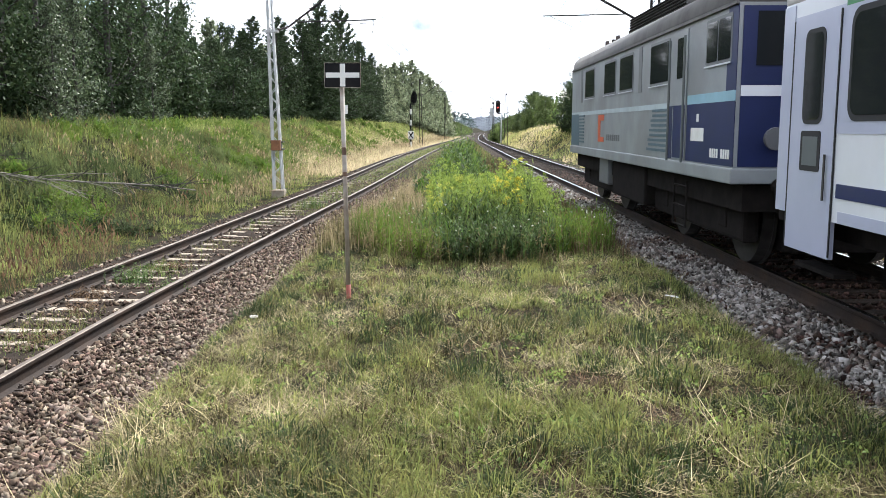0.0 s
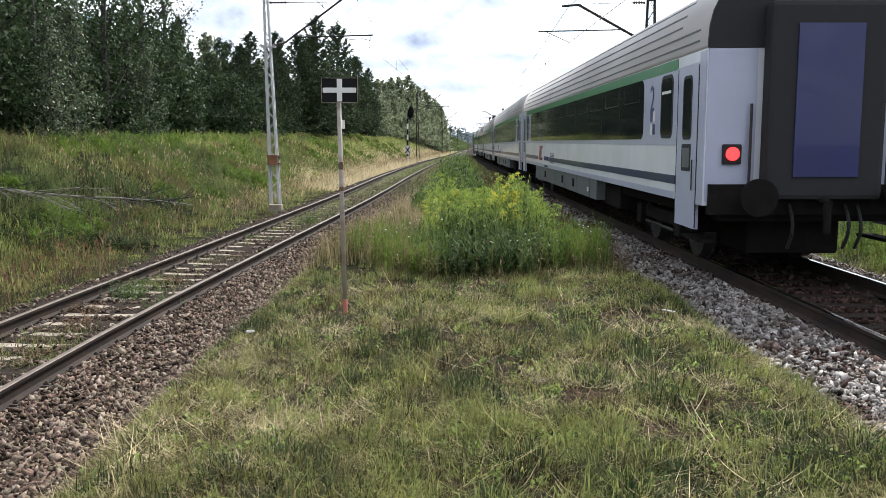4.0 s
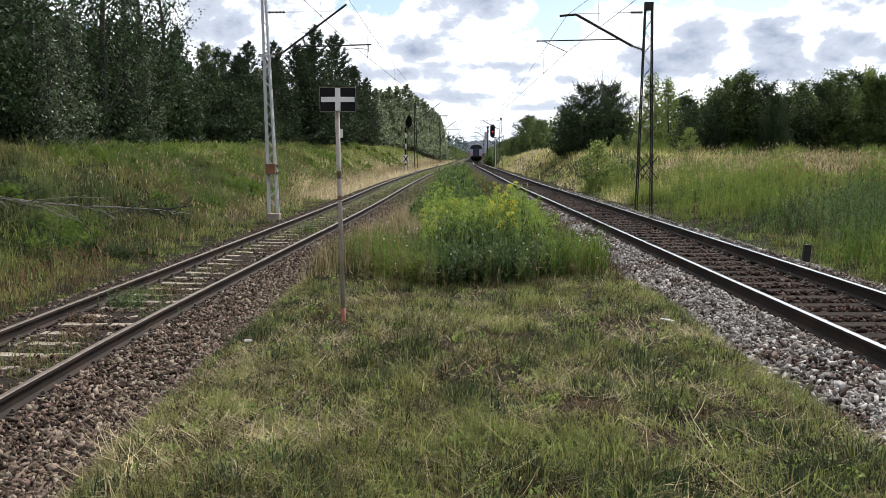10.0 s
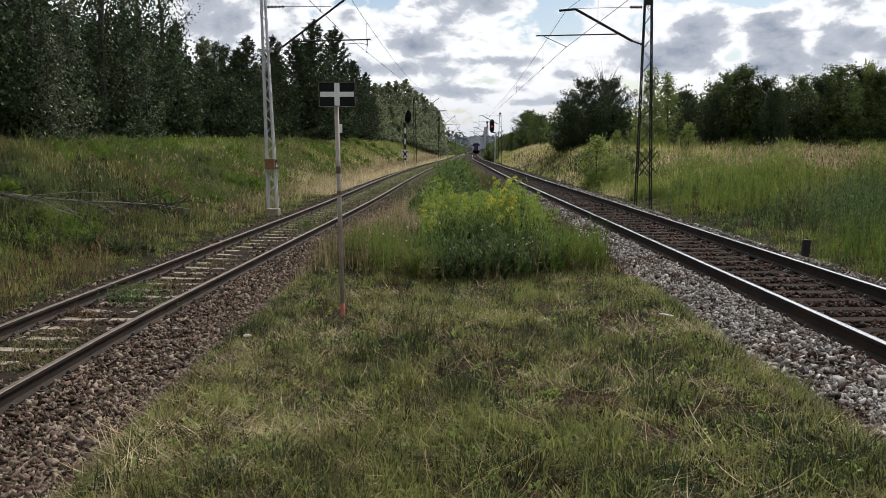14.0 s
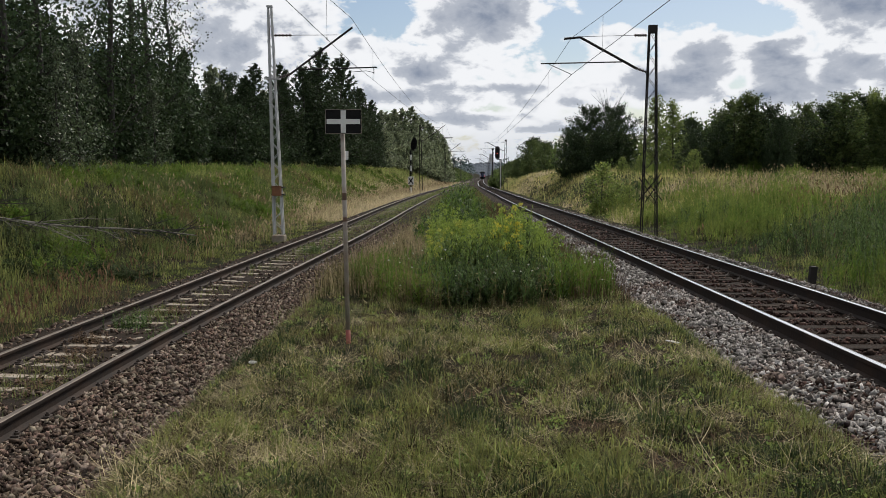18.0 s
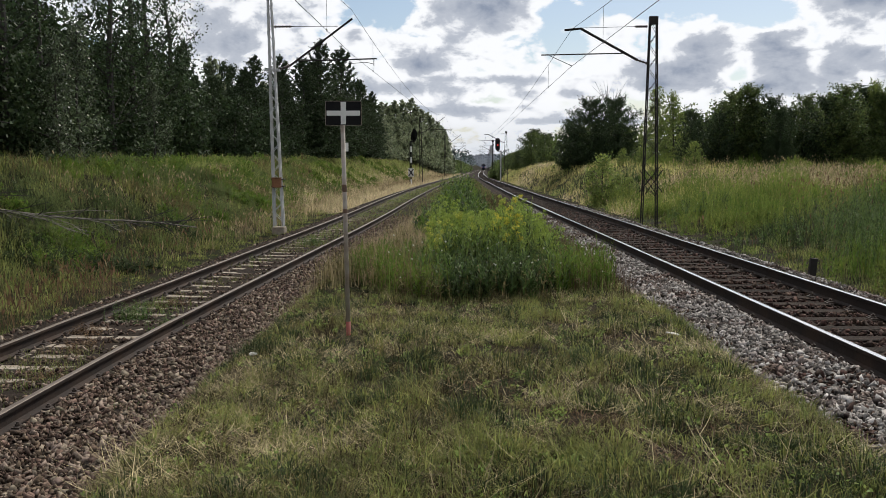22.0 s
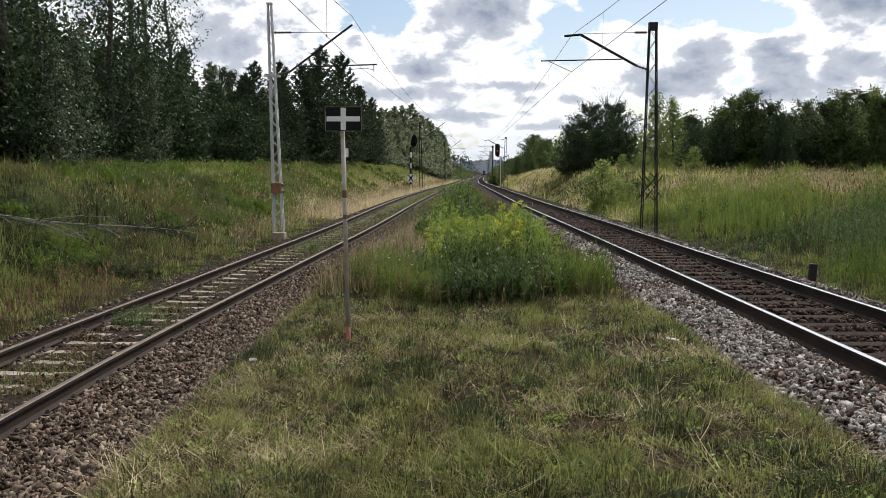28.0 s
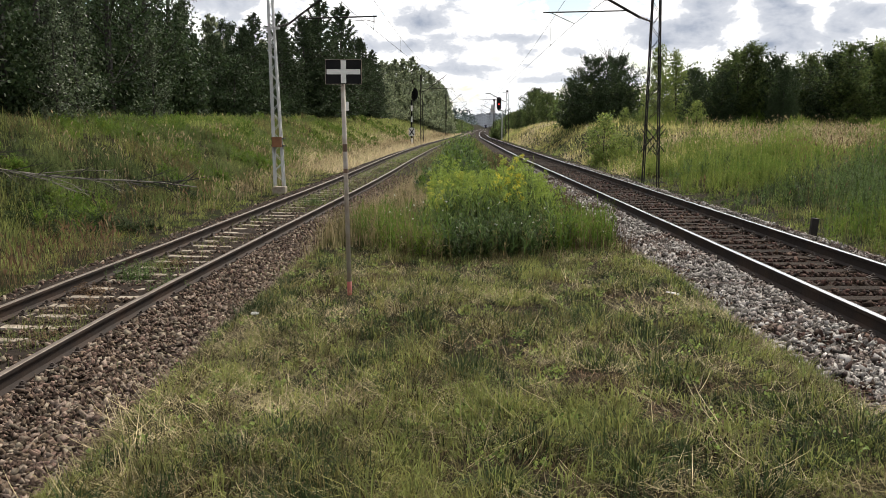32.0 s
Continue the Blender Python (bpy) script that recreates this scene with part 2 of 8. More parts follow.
M["leaf_pale"] = mat("aspen_leaf", (0.29, 0.325, 0.20), (0.115, 0.145, 0.075), 0.5, scale=0.6, island=0.8, hue=0.015, translucent=0.5, spec=0.35)
M["leaf_silver"] = mat("silvery_leaf", (0.115, 0.145, 0.080), (0.050, 0.070, 0.036), 0.45, scale=0.6, island=0.8, hue=0.015, translucent=0.3, spec=0.35)
M["leaf_light"] = mat("birch_leaf", (0.200, 0.250, 0.066), (0.125, 0.165, 0.045), 0.5, scale=0.6, island=0.45, hue=0.02, translucent=0.55, spec=0.2)
M["bark"] = mat("grey_bark", (0.042, 0.037, 0.031), (0.022, 0.019, 0.016), 0.9, scale=6, stretch=(3, 3, 1), bump=0.8)
M["dead_wood"] = mat("bleached_dead_wood", (0.29, 0.265, 0.23), (0.10, 0.085, 0.07), 0.85, scale=9, stretch=(1, 6, 6), bump=0.5)
M["galv"] = mat("grey_painted_steel", (0.52, 0.53, 0.54), (0.42, 0.43, 0.435), 0.6, scale=8, stain=(0.26, 0.21, 0.17), stain_scale=1.6, stain_amt=0.35)
M["dark_steel"] = mat("dark_weathered_steel", (0.026, 0.022, 0.020), (0.016, 0.014, 0.013), 0.7, scale=8, spec=0.25)
M["brown_rust"] = mat("brown_rust", (0.13, 0.075, 0.05), (0.08, 0.05, 0.035), 0.85, scale=14)
M["stone_c"] = mat("oily_ballast_stone", (0.072, 0.042, 0.032), (0.022, 0.0145, 0.012), 0.85, scale=25, bump=0.5, island=0.75, hue=0.02, spec=0.12)
M["rust"] = mat("orange_rust", (0.27, 0.12, 0.055), (0.15, 0.07, 0.035), 0.85, scale=14, bump=0.4)
M["black"] = mat("black_paint", (0.010, 0.010, 0.011), (0.014, 0.014, 0.014), 0.75, scale=10, spec=0.1)
M["white"] = mat("white_paint", (0.70, 0.70, 0.68), (0.60, 0.59, 0.56), 0.55, scale=6)
M["red"] = mat("faded_red_paint", (0.26, 0.055, 0.038), (0.18, 0.045, 0.03), 0.6, scale=10)
M["post"] = mat("weathered_grey_post", (0.36, 0.33, 0.285), (0.25, 0.22, 0.185), 0.7, scale=12, stain=(0.20, 0.13, 0.09), stain_scale=4, stain_amt=0.6)
M["wire"] = mat("tarnished_copper_wire", (0.10, 0.095, 0.09), (0.07, 0.065, 0.06), 0.6, scale=4)
M["insulator"] = mat("brown_porcelain", (0.05, 0.03, 0.025), (0.04, 0.025, 0.02), 0.3, scale=5)
M["red_lamp"] = glow("red_signal_lamp", (1.0, 0.05, 0.04), 2.5)
M["rosy_reed"] = mat("pinkish_seed_grass", (0.24, 0.150, 0.088), (0.12, 0.082, 0.046), 0.75, scale=1.5, island=0.5, hue=0.015, translucent=0.3, spec=0.15)
M["bright_herb"] = mat("bright_feathery_leaf", (0.215, 0.265, 0.062), (0.12, 0.16, 0.038), 0.75, scale=0.8, island=0.4, hue=0.02, translucent=0.45, spec=0.05)
M["soft_weed"] = mat("greyish_weed_leaf", (0.175, 0.205, 0.085), (0.085, 0.115, 0.042), 0.8, scale=0.8, island=0.4, hue=0.02, translucent=0.35, spec=0.05)
M["herb"] = mat("broad_weed_leaf", (0.15, 0.215, 0.04), (0.07, 0.115, 0.022), 0.75, scale=0.8, island=0.4, hue=0.025, translucent=0.4, spec=0.05)
# skyline blocks and woods: aerial haze is mixed into their pale base colours
M["city"] = mat("haze_tinted_concrete_facade", (0.50, 0.53, 0.58), (0.42, 0.45, 0.50), 0.9, scale=0.05)
M["city_win"] = mat("haze_tinted_window", (0.34, 0.37, 0.42), None, 0.6, scale=0.1)
M["far_tree"] = mat("haze_tinted_woodland", (0.16, 0.20, 0.19), (0.12, 0.16, 0.15), 0.95, scale=0.05, island=0.2)
M["brown_stem"] = mat("brown_dead_stem", (0.16, 0.105, 0.06), (0.065, 0.042, 0.025), 0.8, scale=3, island=0.5, spec=0.1)
# bright and dark greens pushed apart to carry sunlit patches and shade
M["bright_grass"] = mat("sunlit_toned_grass_tuft", (0.265, 0.280, 0.088), (0.145, 0.165, 0.050), 0.7, scale=1.5, island=0.5, hue=0.02, translucent=0.45, spec=0.12)
M["dark_grass"] = mat("shade_toned_coarse_leaf", (0.052, 0.076, 0.026), (0.024, 0.038, 0.013), 0.7, scale=1.5, island=0.5, hue=0.02, translucent=0.3, spec=0.12)
M["dry_weed"] = mat("drying_weed", (0.21, 0.170, 0.080), (0.090, 0.086, 0.036), 0.75, scale=1.5, island=0.6, hue=0.02, translucent=0.3, spec=0.1)
M["pale_yellow"] = mat("pale_goldenrod", (0.46, 0.46, 0.09), (0.34, 0.37, 0.08), 0.7, scale=4, island=0.3, translucent=0.35, spec=0.1)
# yellow, lush and fawn grasses lightened: sunlight on the far banks is in their colour
M["yellow_grass"] = mat("yellowing_sunlit_grass", (0.52, 0.45, 0.19), (0.36, 0.34, 0.12), 0.75, scale=0.4, island=0.4, hue=0.015, translucent=0.55, spec=0.1)
M["lush"] = mat("lush_weed_leaf", (0.31, 0.345, 0.115), (0.195, 0.225, 0.074), 0.75, scale=0.4, island=0.5, hue=0.02, translucent=0.55, spec=0.05)
M["tall_weed"] = mat("tall_weed_leaf", (0.100, 0.148, 0.045), (0.045, 0.075, 0.022), 0.6, scale=0.6, island=0.75, hue=0.02, translucent=0.4, spec=0.2)
M["sunlit_fawn"] = mat("sunlit_fawn_grass", (0.60, 0.50, 0.32), (0.44, 0.36, 0.21), 0.75, scale=0.5, island=0.35, hue=0.015, translucent=0.55, spec=0.1)
M["stone_p"] = mat("pale_ballast_stone", (0.26, 0.21, 0.165), (0.12, 0.092, 0.070), 0.9, scale=25, bump=0.4, island=0.4, hue=0.02, spec=0.15)
M["stone_w"] = mat("whitish_ballast_stone", (0.38, 0.36, 0.34), (0.22, 0.205, 0.19), 0.9, scale=25, bump=0.4, island=0.35, hue=0.015, spec=0.15)


# ---- helpers for meshes ----
def mesh_ob(name, verts, faces, material, parent=None, label="", smooth=False):
    me = bpy.data.meshes.new(name)
    me.from_pydata([tuple(v) for v in verts], [], [tuple(f) for f in faces])
    me.materials.append(material)
    if smooth:
        me.polygons.foreach_set("use_smooth", [True] * len(me.polygons))
    ob = new(name, me)
    if parent:
        ob.parent = parent
    return tagged(ob, label)


def big_mesh(name, co, tris, material, parent=None):
    """A mesh of many triangles from arrays."""
    me = bpy.data.meshes.new(name)
    co, tris = np.asarray(co, dtype=np.float32), np.asarray(tris, dtype=np.int32)
    n = len(tris)
    me.vertices.add(len(co))
    me.vertices.foreach_set("co", co.ravel())
    me.loops.add(n * 3)
    me.loops.foreach_set("vertex_index", tris.ravel())
    me.polygons.add(n)
    me.polygons.foreach_set("loop_start", np.arange(0, n * 3, 3, dtype=np.int32))
    me.update(calc_edges=True)
    me.materials.append(material)
    ob = new(name, me)
    if parent:
        ob.parent = parent
    return ob


def part(name, bm, material, parent=None, label="", smooth=False):
    me = bpy.data.meshes.new(name)
    bmesh.ops.recalc_face_normals(bm, faces=bm.faces)
    bm.to_mesh(me)
    bm.free()
    me.materials.append(material)
    if smooth:
        me.polygons.foreach_set("use_smooth", [True] * len(me.polygons))
    ob = new(name, me)
    if parent:
        ob.parent = parent
    return tagged(ob, label)


def thing(name, label, category, group="", kind="", at=None):
    ob = tagged(new(name), label, category, group, kind)
    if at is not None:
        ob.matrix_basis = at
    return ob


def box(bm, x0, x1, y0, y1, z0, z1, bevel=0.0):
    g = bmesh.ops.create_cube(bm, size=1)
    for v in g["verts"]:
        v.co = Vector(((x0 + x1) / 2 + v.co.x * (x1 - x0), (y0 + y1) / 2 + v.co.y * (y1 - y0), (z0 + z1) / 2 + v.co.z * (z1 - z0)))
    if bevel:
        es = list({e for v in g["verts"] for e in v.link_edges})
        bmesh.ops.bevel(bm, geom=es, offset=bevel, segments=2, affect="EDGES", profile=0.6)
    return bm


def bx(*a, bevel=0.0):
    return box(bmesh.new(), *a, bevel=bevel)


def tube(bm, a, b, r0, r1=None, seg=8):
    """A round bar from a to b."""
    a, b = Vector(a), Vector(b)
    r1 = r0 if r1 is None else r1
    d = b - a
    m = Matrix.Translation((a + b) / 2) @ d.to_track_quat("Z", "Y").to_matrix().to_4x4()
    bmesh.ops.create_cone(bm, cap_ends=True, segments=seg, radius1=r0, radius2=r1, depth=d.length, matrix=m)
    return bm


def tb(*a, **k):
    return tube(bmesh.new(), *a, **k)


def sweep(path, profile, closed=True):
    """Verts and faces of a profile (across, up) swept along rows (x, y, z, turn)."""
    vs, fs, n = [], [], len(profile)
    for x, y, z, h in path:
        c, s = math.cos(h), math.sin(h)
        vs += [(x + u * c, y - u * s, z + v) for u, v in profile]
    for i in range(len(path) - 1):
        for j in range(n if closed else n - 1):
            k = (j + 1) % n
            fs.append((i * n + j, i * n + k, (i + 1) * n + k, (i + 1) * n + j))
    return vs, fs


# ---- the plan: both tracks run ahead, bend to the right and fall away ----
def smooth_table(pts, width):
    ys = np.arange(-160, 1500, 0.5)
    p = np.array(pts)
    v = np.interp(ys, p[:, 0], p[:, 1])
    end = (p[-1, 1] - p[-2, 1]) / (p[-1, 0] - p[-2, 0])
    v = np.where(ys > p[-1, 0], p[-1, 1] + (ys - p[-1, 0]) * end, v)
    k = np.exp(-np.linspace(-2, 2, int(width / 0.5) * 2 + 1) ** 2)
    pad = len(k) // 2
    vv = np.r_[np.full(pad, v[0]), v, v[-1] + np.arange(1, pad + 1) * end * 0.5]
    return ys, np.convolve(vv, k / k.sum(), "valid")


_XR = smooth_table([(-160, 4.73), (34, 4.73), (49, 4.9), (62, 5.15), (95, 5.85), (118, 6.3), (151, 7.0), (235, 10.2), (325, 14.5), (400, 18.0), (630, 29.5), (850, 40.5)], 10)
_ZR = smooth_table([(-160, -0.09), (32, -0.09), (60, -0.24), (100, -0.46), (150, -0.72), (250, -1.15), (390, -1.75), (650, -2.9), (900, -4.0)], 12)
_XL = smooth_table([(-160, -4.72), (9, -4.72), (12, -4.63), (15, -4.45), (18, -4.2), (21.5, -3.88), (25.5, -3.53), (30, -3.17), (36, -2.78), (43, -2.4), (58, -1.66), (79, -0.7),
                    (109, 0.9), (143, 2.8), (235, 6.2), (325, 10.5), (400, 14.0), (630, 25.5), (850, 36.5)], 3)
_ZL = smooth_table([(-160, -0.58), (15, -0.57), (21.5, -0.45), (30, -0.32), (43, -0.15), (58, -0.09), (79, -0.14), (109, -0.28), (143, -0.45), (250, -1.15), (390, -1.75), (650, -2.9), (900, -4.0)], 5)


def XR(y): return np.interp(y, *_XR)
def ZR(y): return np.interp(y, *_ZR)
def XL(y): return np.interp(y, *_XL)
def ZL(y): return np.interp(y, *_ZL)


def heading(f, y):
    return math.atan2(float(f(y + 1.0)) - float(f(y - 1.0)), 2.0)


def sstep(a, b, v):
    t = np.clip((v - a) / (b - a), 0, 1)
    return t * t * (3 - 2 * t)


def wav(x, y, s, seed=0.0):
    return (np.sin(x * s * 1.3 + y * s * 0.7 + seed) + np.sin(x * s * 0.6 - y * s * 1.1 + 2.1 + seed) + np.sin(x * s * 2.3 + y * s * 1.9 + seed * 2) * 0.5) / 2.5


def ground_z(x, y):
    x, y = np.asarray(x, float), np.asarray(y, float)
    xr, zr, xl, zl = XR(y), ZR(y), XL(y), ZL(y)
    u, w = x - xr, x - xl
    plateau = zr + 0.09 + 0.03 * wav(x, y, 1.4) + 0.015 * wav(x, y, 4.0, 1.0)
    up = sstep(1.8, 3.2, w)
    z = (zl - 0.36) * (1 - up) + plateau * up
    dn = sstep(-2.5, -1.5, u)
    z = z * (1 - dn) + (zr - 0.36) * dn
    # right: shallow ditch, then a rough field a little higher
    rise = sstep(2.9, 9.5, u)
    right = zr - 0.36 - 0.12 * sstep(1.8, 2.6, u) + rise * (0.85 - zr * 0.9) + 0.10 * wav(x, y, 0.5, 2.0) * rise
    right = right + 1.25 * sstep(44, 72, y) * sstep(2.8, 6.5, u) * sstep(190, 120, y)
    z = np.where(u > 1.5, right, z)
    # left: flat verge and then a bank
    bank = sstep(-3.4, -10.5, w)
    lift = 0.08 + 0.75 * sstep(45, 95, y) * sstep(260, 170, y)
    left = zl - 0.36 - 0.10 * sstep(-1.7, -2.6, w) + bank * (1.95 + lift - zl * 0.8) + 0.10 * wav(x, y, 0.6, 4.0) * bank
    z = np.where(w < -1.2, left, z)
    far = np.clip((y - 300) / 900, 0, 1)
    return z - far * 4.0 * (np.abs(x) > 60) + np.clip((np.abs(x) - 60) / 400, 0, 1) * 0.5


def make_ground():
    xs = np.unique(np.r_[np.linspace(-3000, -200, 15), np.linspace(-200, -30, 18), np.arange(-30, -12, 0.6), np.arange(-12, 12, 0.22), np.arange(12, 30, 0.6), np.linspace(30, 200, 18), np.linspace(200, 3000, 15)])
    ys = np.unique(np.r_[np.linspace(-300, -20, 12), np.arange(-20, 2, 1.0), np.arange(2, 30, 0.3), np.arange(30, 80, 0.8), np.arange(80, 300, 4), np.linspace(300, 1000, 36), np.linspace(1000, 4200, 12)])
    gx, gy = np.meshgrid(xs, ys)
    gz = ground_z(gx, gy)
    nx = len(xs)
    co = np.c_[gx.ravel(), gy.ravel(), gz.ravel()]
    i = (np.arange(len(ys) - 1)[:, None] * nx + np.arange(nx - 1)).ravel()
    tris = np.r_[np.c_[i, i + 1, i + nx + 1], np.c_[i, i + nx + 1, i + nx]]
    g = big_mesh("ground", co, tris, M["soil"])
    g.data.polygons.foreach_set("use_smooth", [True] * len(g.data.polygons))
    tagged(g, "uneven grassy ground with thatch and bare soil", "ground", kind="structure")


make_ground()


# ---- tracks ----
RAIL = [(-0.075, -0.172), (0.075, -0.172), (0.075, -0.158), (0.012, -0.14), (0.009, -0.05), (0.035, -0.035), (0.036, -0.006), (0.028, 0.0),
        (-0.028, 0.0), (-0.036, -0.006), (-0.035, -0.035), (-0.009, -0.05), (-0.012, -0.14), (-0.075, -0.158)]


def track_rows(fx, fz, y0, y1, off=0.0):
    ys, y = [], y0
    while y < y1:
        ys.append(y)
        y += 2.0 if y < 120 else 6.0
    rows = []
    for y in ys:
        h = heading(fx, y)
        rows.append((float(fx(y)) + off * math.cos(h), y - off * math.sin(h), float(fz(y)), h))
    return rows


def sleeper_concrete():
    """Two raised seats and a lower, narrower waist."""
    prof = [(-1.25, 0.09, 0.0), (-0.42, 0.09, -0.006), (-0.26, 0.080, -0.014), (0.26, 0.080, -0.014), (0.42, 0.09, -0.006), (1.25, 0.09, 0.0)]
    vs, fs = [], []
    for x, hw, top in prof:
        vs += [(x, -hw - 0.03, -0.18), (x, -hw, top), (x, hw, top), (x, hw + 0.03, -0.18)]
    for i in range(len(prof) - 1):
        for j in range(4):
            k = (j + 1) % 4
            fs.append((i * 4 + j, i * 4 + k, i * 4 + 4 + k, i * 4 + 4 + j))
    n = (len(prof) - 1) * 4
    fs += [(0, 1, 2, 3), (n + 3, n + 2, n + 1, n)]
    return vs, fs


def sleeper_timber(rng):
    bm = bx(-1.28, 1.28, -0.12, 0.12, -0.16, 0.0, bevel=0.012)
    for v in bm.verts:
        v.co += Vector((rng.uniform(-.012, .012), rng.uniform(-.008, .008), rng.uniform(-.008, .004)))
    return bm


def make_track(name, label, fx, fz, top_mat, kind):
    tr = thing(name, label, "railway track", group="railway tracks")
    for off in (-0.753, 0.753):
        rows = track_rows(fx, fz, -60, 1000, off)
        vs, fs = sweep(rows, RAIL)
        r = mesh_ob("rail", vs, fs, M["rail_side"], tr)
        vs, fs = sweep([(x, y, z + 0.0015, h) for x, y, z, h in rows], [(-0.034, -0.0035), (-0.028, 0.0005), (-0.014, 0.002), (0.014, 0.002), (0.028, 0.0005), (0.034, -0.0035)], False)
        mesh_ob("running_surface", vs, fs, M[top_mat], r, "polished running surface")
    rng = random.Random(5)
    meshes = []
    for k in range(1 if kind == "concrete" else 4):
        if kind == "concrete":
            o = mesh_ob("sleeper", *sleeper_concrete(), M["concrete"])
        else:
            o = part("sleeper", sleeper_timber(rng), M["timber"])
        meshes.append(o.data)
        bpy.data.objects.remove(o)
    bm = bx(-0.17, 0.17, -0.08, 0.08, 0.0, 0.012)
    for x in (-0.115, 0.115):
        box(bm, x - 0.035, x + 0.035, -0.055, 0.055, 0.010, 0.028)
        tube(bm, (x, 0, 0.005), (x, 0, 0.065), 0.016, 0.014, 6)
        tube(bm, (x, 0, 0.03), (x, 0, 0.05), 0.026, 0.026, 6)
    fast = part("fastening", bm, M["fastening"])
    fmesh = fast.data
    bpy.data.objects.remove(fast)
    y, far_v, far_f = 1.05 - 13 * 0.604, [], []
    bvs, bfs = sleeper_concrete()
    while y < 330:
        h = heading(fx, y)
        sink = -0.172 if kind == "concrete" else -0.184
        m = pose(float(fx(y)), y, float(fz(y)) + sink, 0, 0, math.degrees(-h) + rng.uniform(-0.8, 0.8))
        if y < 85:
            s = new("sleeper", meshes[rng.randrange(len(meshes))])
            s.parent = tr
            s.matrix_basis = m
            if y < 45:
                for sx in (-0.753, 0.753):
                    f = new("fastening", fmesh)
                    f.parent = s
                    f.matrix_basis = pose(sx, 0, 0.001)
        else:
            base = len(far_v)
            far_v += [m @ Vector(v) for v in bvs]
            far_f += [tuple(base + i for i in f) for f in bfs]
        y += 0.604
    far = mesh_ob("distant_sleeper", far_v, far_f, M["concrete" if kind == "concrete" else "timber"], tr)
    tagged(far, kind="stuff")


make_track("railway_track", "rusty-sided track on pale concrete sleepers overgrown with weeds", XL, ZL, "rail_top_dull", "concrete")
make_track("railway_track", "busy track with shiny rails on dark timber sleepers", XR, ZR, "rail_top", "timber")


def make_bed(name, label, fx, fz, prof, far=None):
    ys = np.r_[np.arange(-30, 60, 0.25), np.arange(60, 330, 1.5), np.arange(330, 1000, 10)]
    us = np.array([p[0] for p in prof])
    uu = np.linspace(us[0], us[-1], 40)
    zz = np.interp(uu, us, [p[1] for p in prof])
    zf = np.interp(uu, [p[0] for p in far], [p[1] for p in far]) if far else zz
    vs = []
    rng = np.random.default_rng(3)
    for y in ys:
        h = heading(fx, float(y))
        k = float(np.clip((ZR(y) - fz(y)) / 0.48, 0, 1)) if far else 1.0
        jit = rng.normal(0, 0.012, len(uu))
        x = float(fx(y)) + uu * math.cos(h)
        yy = y - uu * math.sin(h)
        vs.append(np.c_[x, yy, float(fz(y)) + np.where(uu > 1.4, zz * k + zf * (1 - k), zz) + jit])
    n = len(uu)
    i = (np.arange(len(ys) - 1)[:, None] * n + np.arange(n - 1)).ravel()
    tris = np.r_[np.c_[i, i + 1, i + n + 1], np.c_[i, i + n + 1, i + n]]
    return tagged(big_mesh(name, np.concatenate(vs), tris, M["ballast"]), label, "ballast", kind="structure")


PROF_L = [(-2.1, -0.42), (-1.5, -0.17), (-1.0, -0.145), (-0.85, -0.22), (-0.6, -0.195), (-0.1, -0.190), (0.25, -0.178), (0.6, -0.176), (0.85, -0.20), (1.0, -0.145), (1.5, -0.17), (2.0, -0.14), (2.7, 0.26), (3.1, 0.30)]
PROF_LF = [(-2.1, -0.42), (1.5, -0.17), (2.7, -0.26), (3.1, -0.38)]
PROF_R = [(-2.45, -0.12), (-2.1, -0.16), (-1.5, -0.17), (-1.0, -0.15), (-0.85, -0.205), (-0.6, -0.212), (0.0, -0.208), (0.6, -0.212), (0.85, -0.205), (1.0, -0.15), (1.5, -0.17), (2.4, -0.50)]
bed_l = make_bed("ballast_bed_left", "brownish crushed stone ballast under the rusty track", XL, ZL, PROF_L, PROF_LF)
bed_r = make_bed("ballast_bed_right", "grey crushed stone ballast under the busy track", XR, ZR, PROF_R)


# ---- lineside things ----
def lattice(parent, h, w0, w1, d0, d1, leg, material, steps, lean=0.0, diag=0.012):
    """Two pairs of tapered legs with zigzag lacing, from the ground up; leans across."""
    def at(t, sx, sy):
        return Vector((lean * t + sx * (w0 + (w1 - w0) * t) / 2, sy * (d0 + (d1 - d0) * t) / 2, h * t))
    for sx in (-1, 1):
        for sy in (-1, 1):
            bm = bmesh.new()
            a, b = at(0, sx, sy), at(1, sx, sy)
            vs = []
            for p in (a, b):
                for q in ((0, 0), (-sx * leg, 0), (-sx * leg, -sy * leg * 0.25), (-sx * leg * 0.25, -sy * leg * 0.25), (-sx * leg * 0.25, -sy * leg), (0, -sy * leg)):
                    vs.append(bm.verts.new((p.x + q[0], p.y + q[1], p.z)))
            for j in range(6):
                bm.faces.new((vs[j], vs[(j + 1) % 6], vs[6 + (j + 1) % 6], vs[6 + j]))
            bm.faces.new(vs[:6]), bm.faces.new(vs[6:])
            part("leg", bm, material, parent)
    for i in range(steps):
        t0, t1 = 0.02 + 0.96 * i / steps, 0.02 + 0.96 * (i + 1) / steps
        s = -1 if i % 2 else 1
        for e in (-1, 1):
            part("lacing_bar", tb(at(t0, s, e), at(t1, -s, e), diag, seg=4), material, parent)
            part("lacing_bar", tb(at(t0, e, s), at(t1, e, -s), diag, seg=4), material, parent)


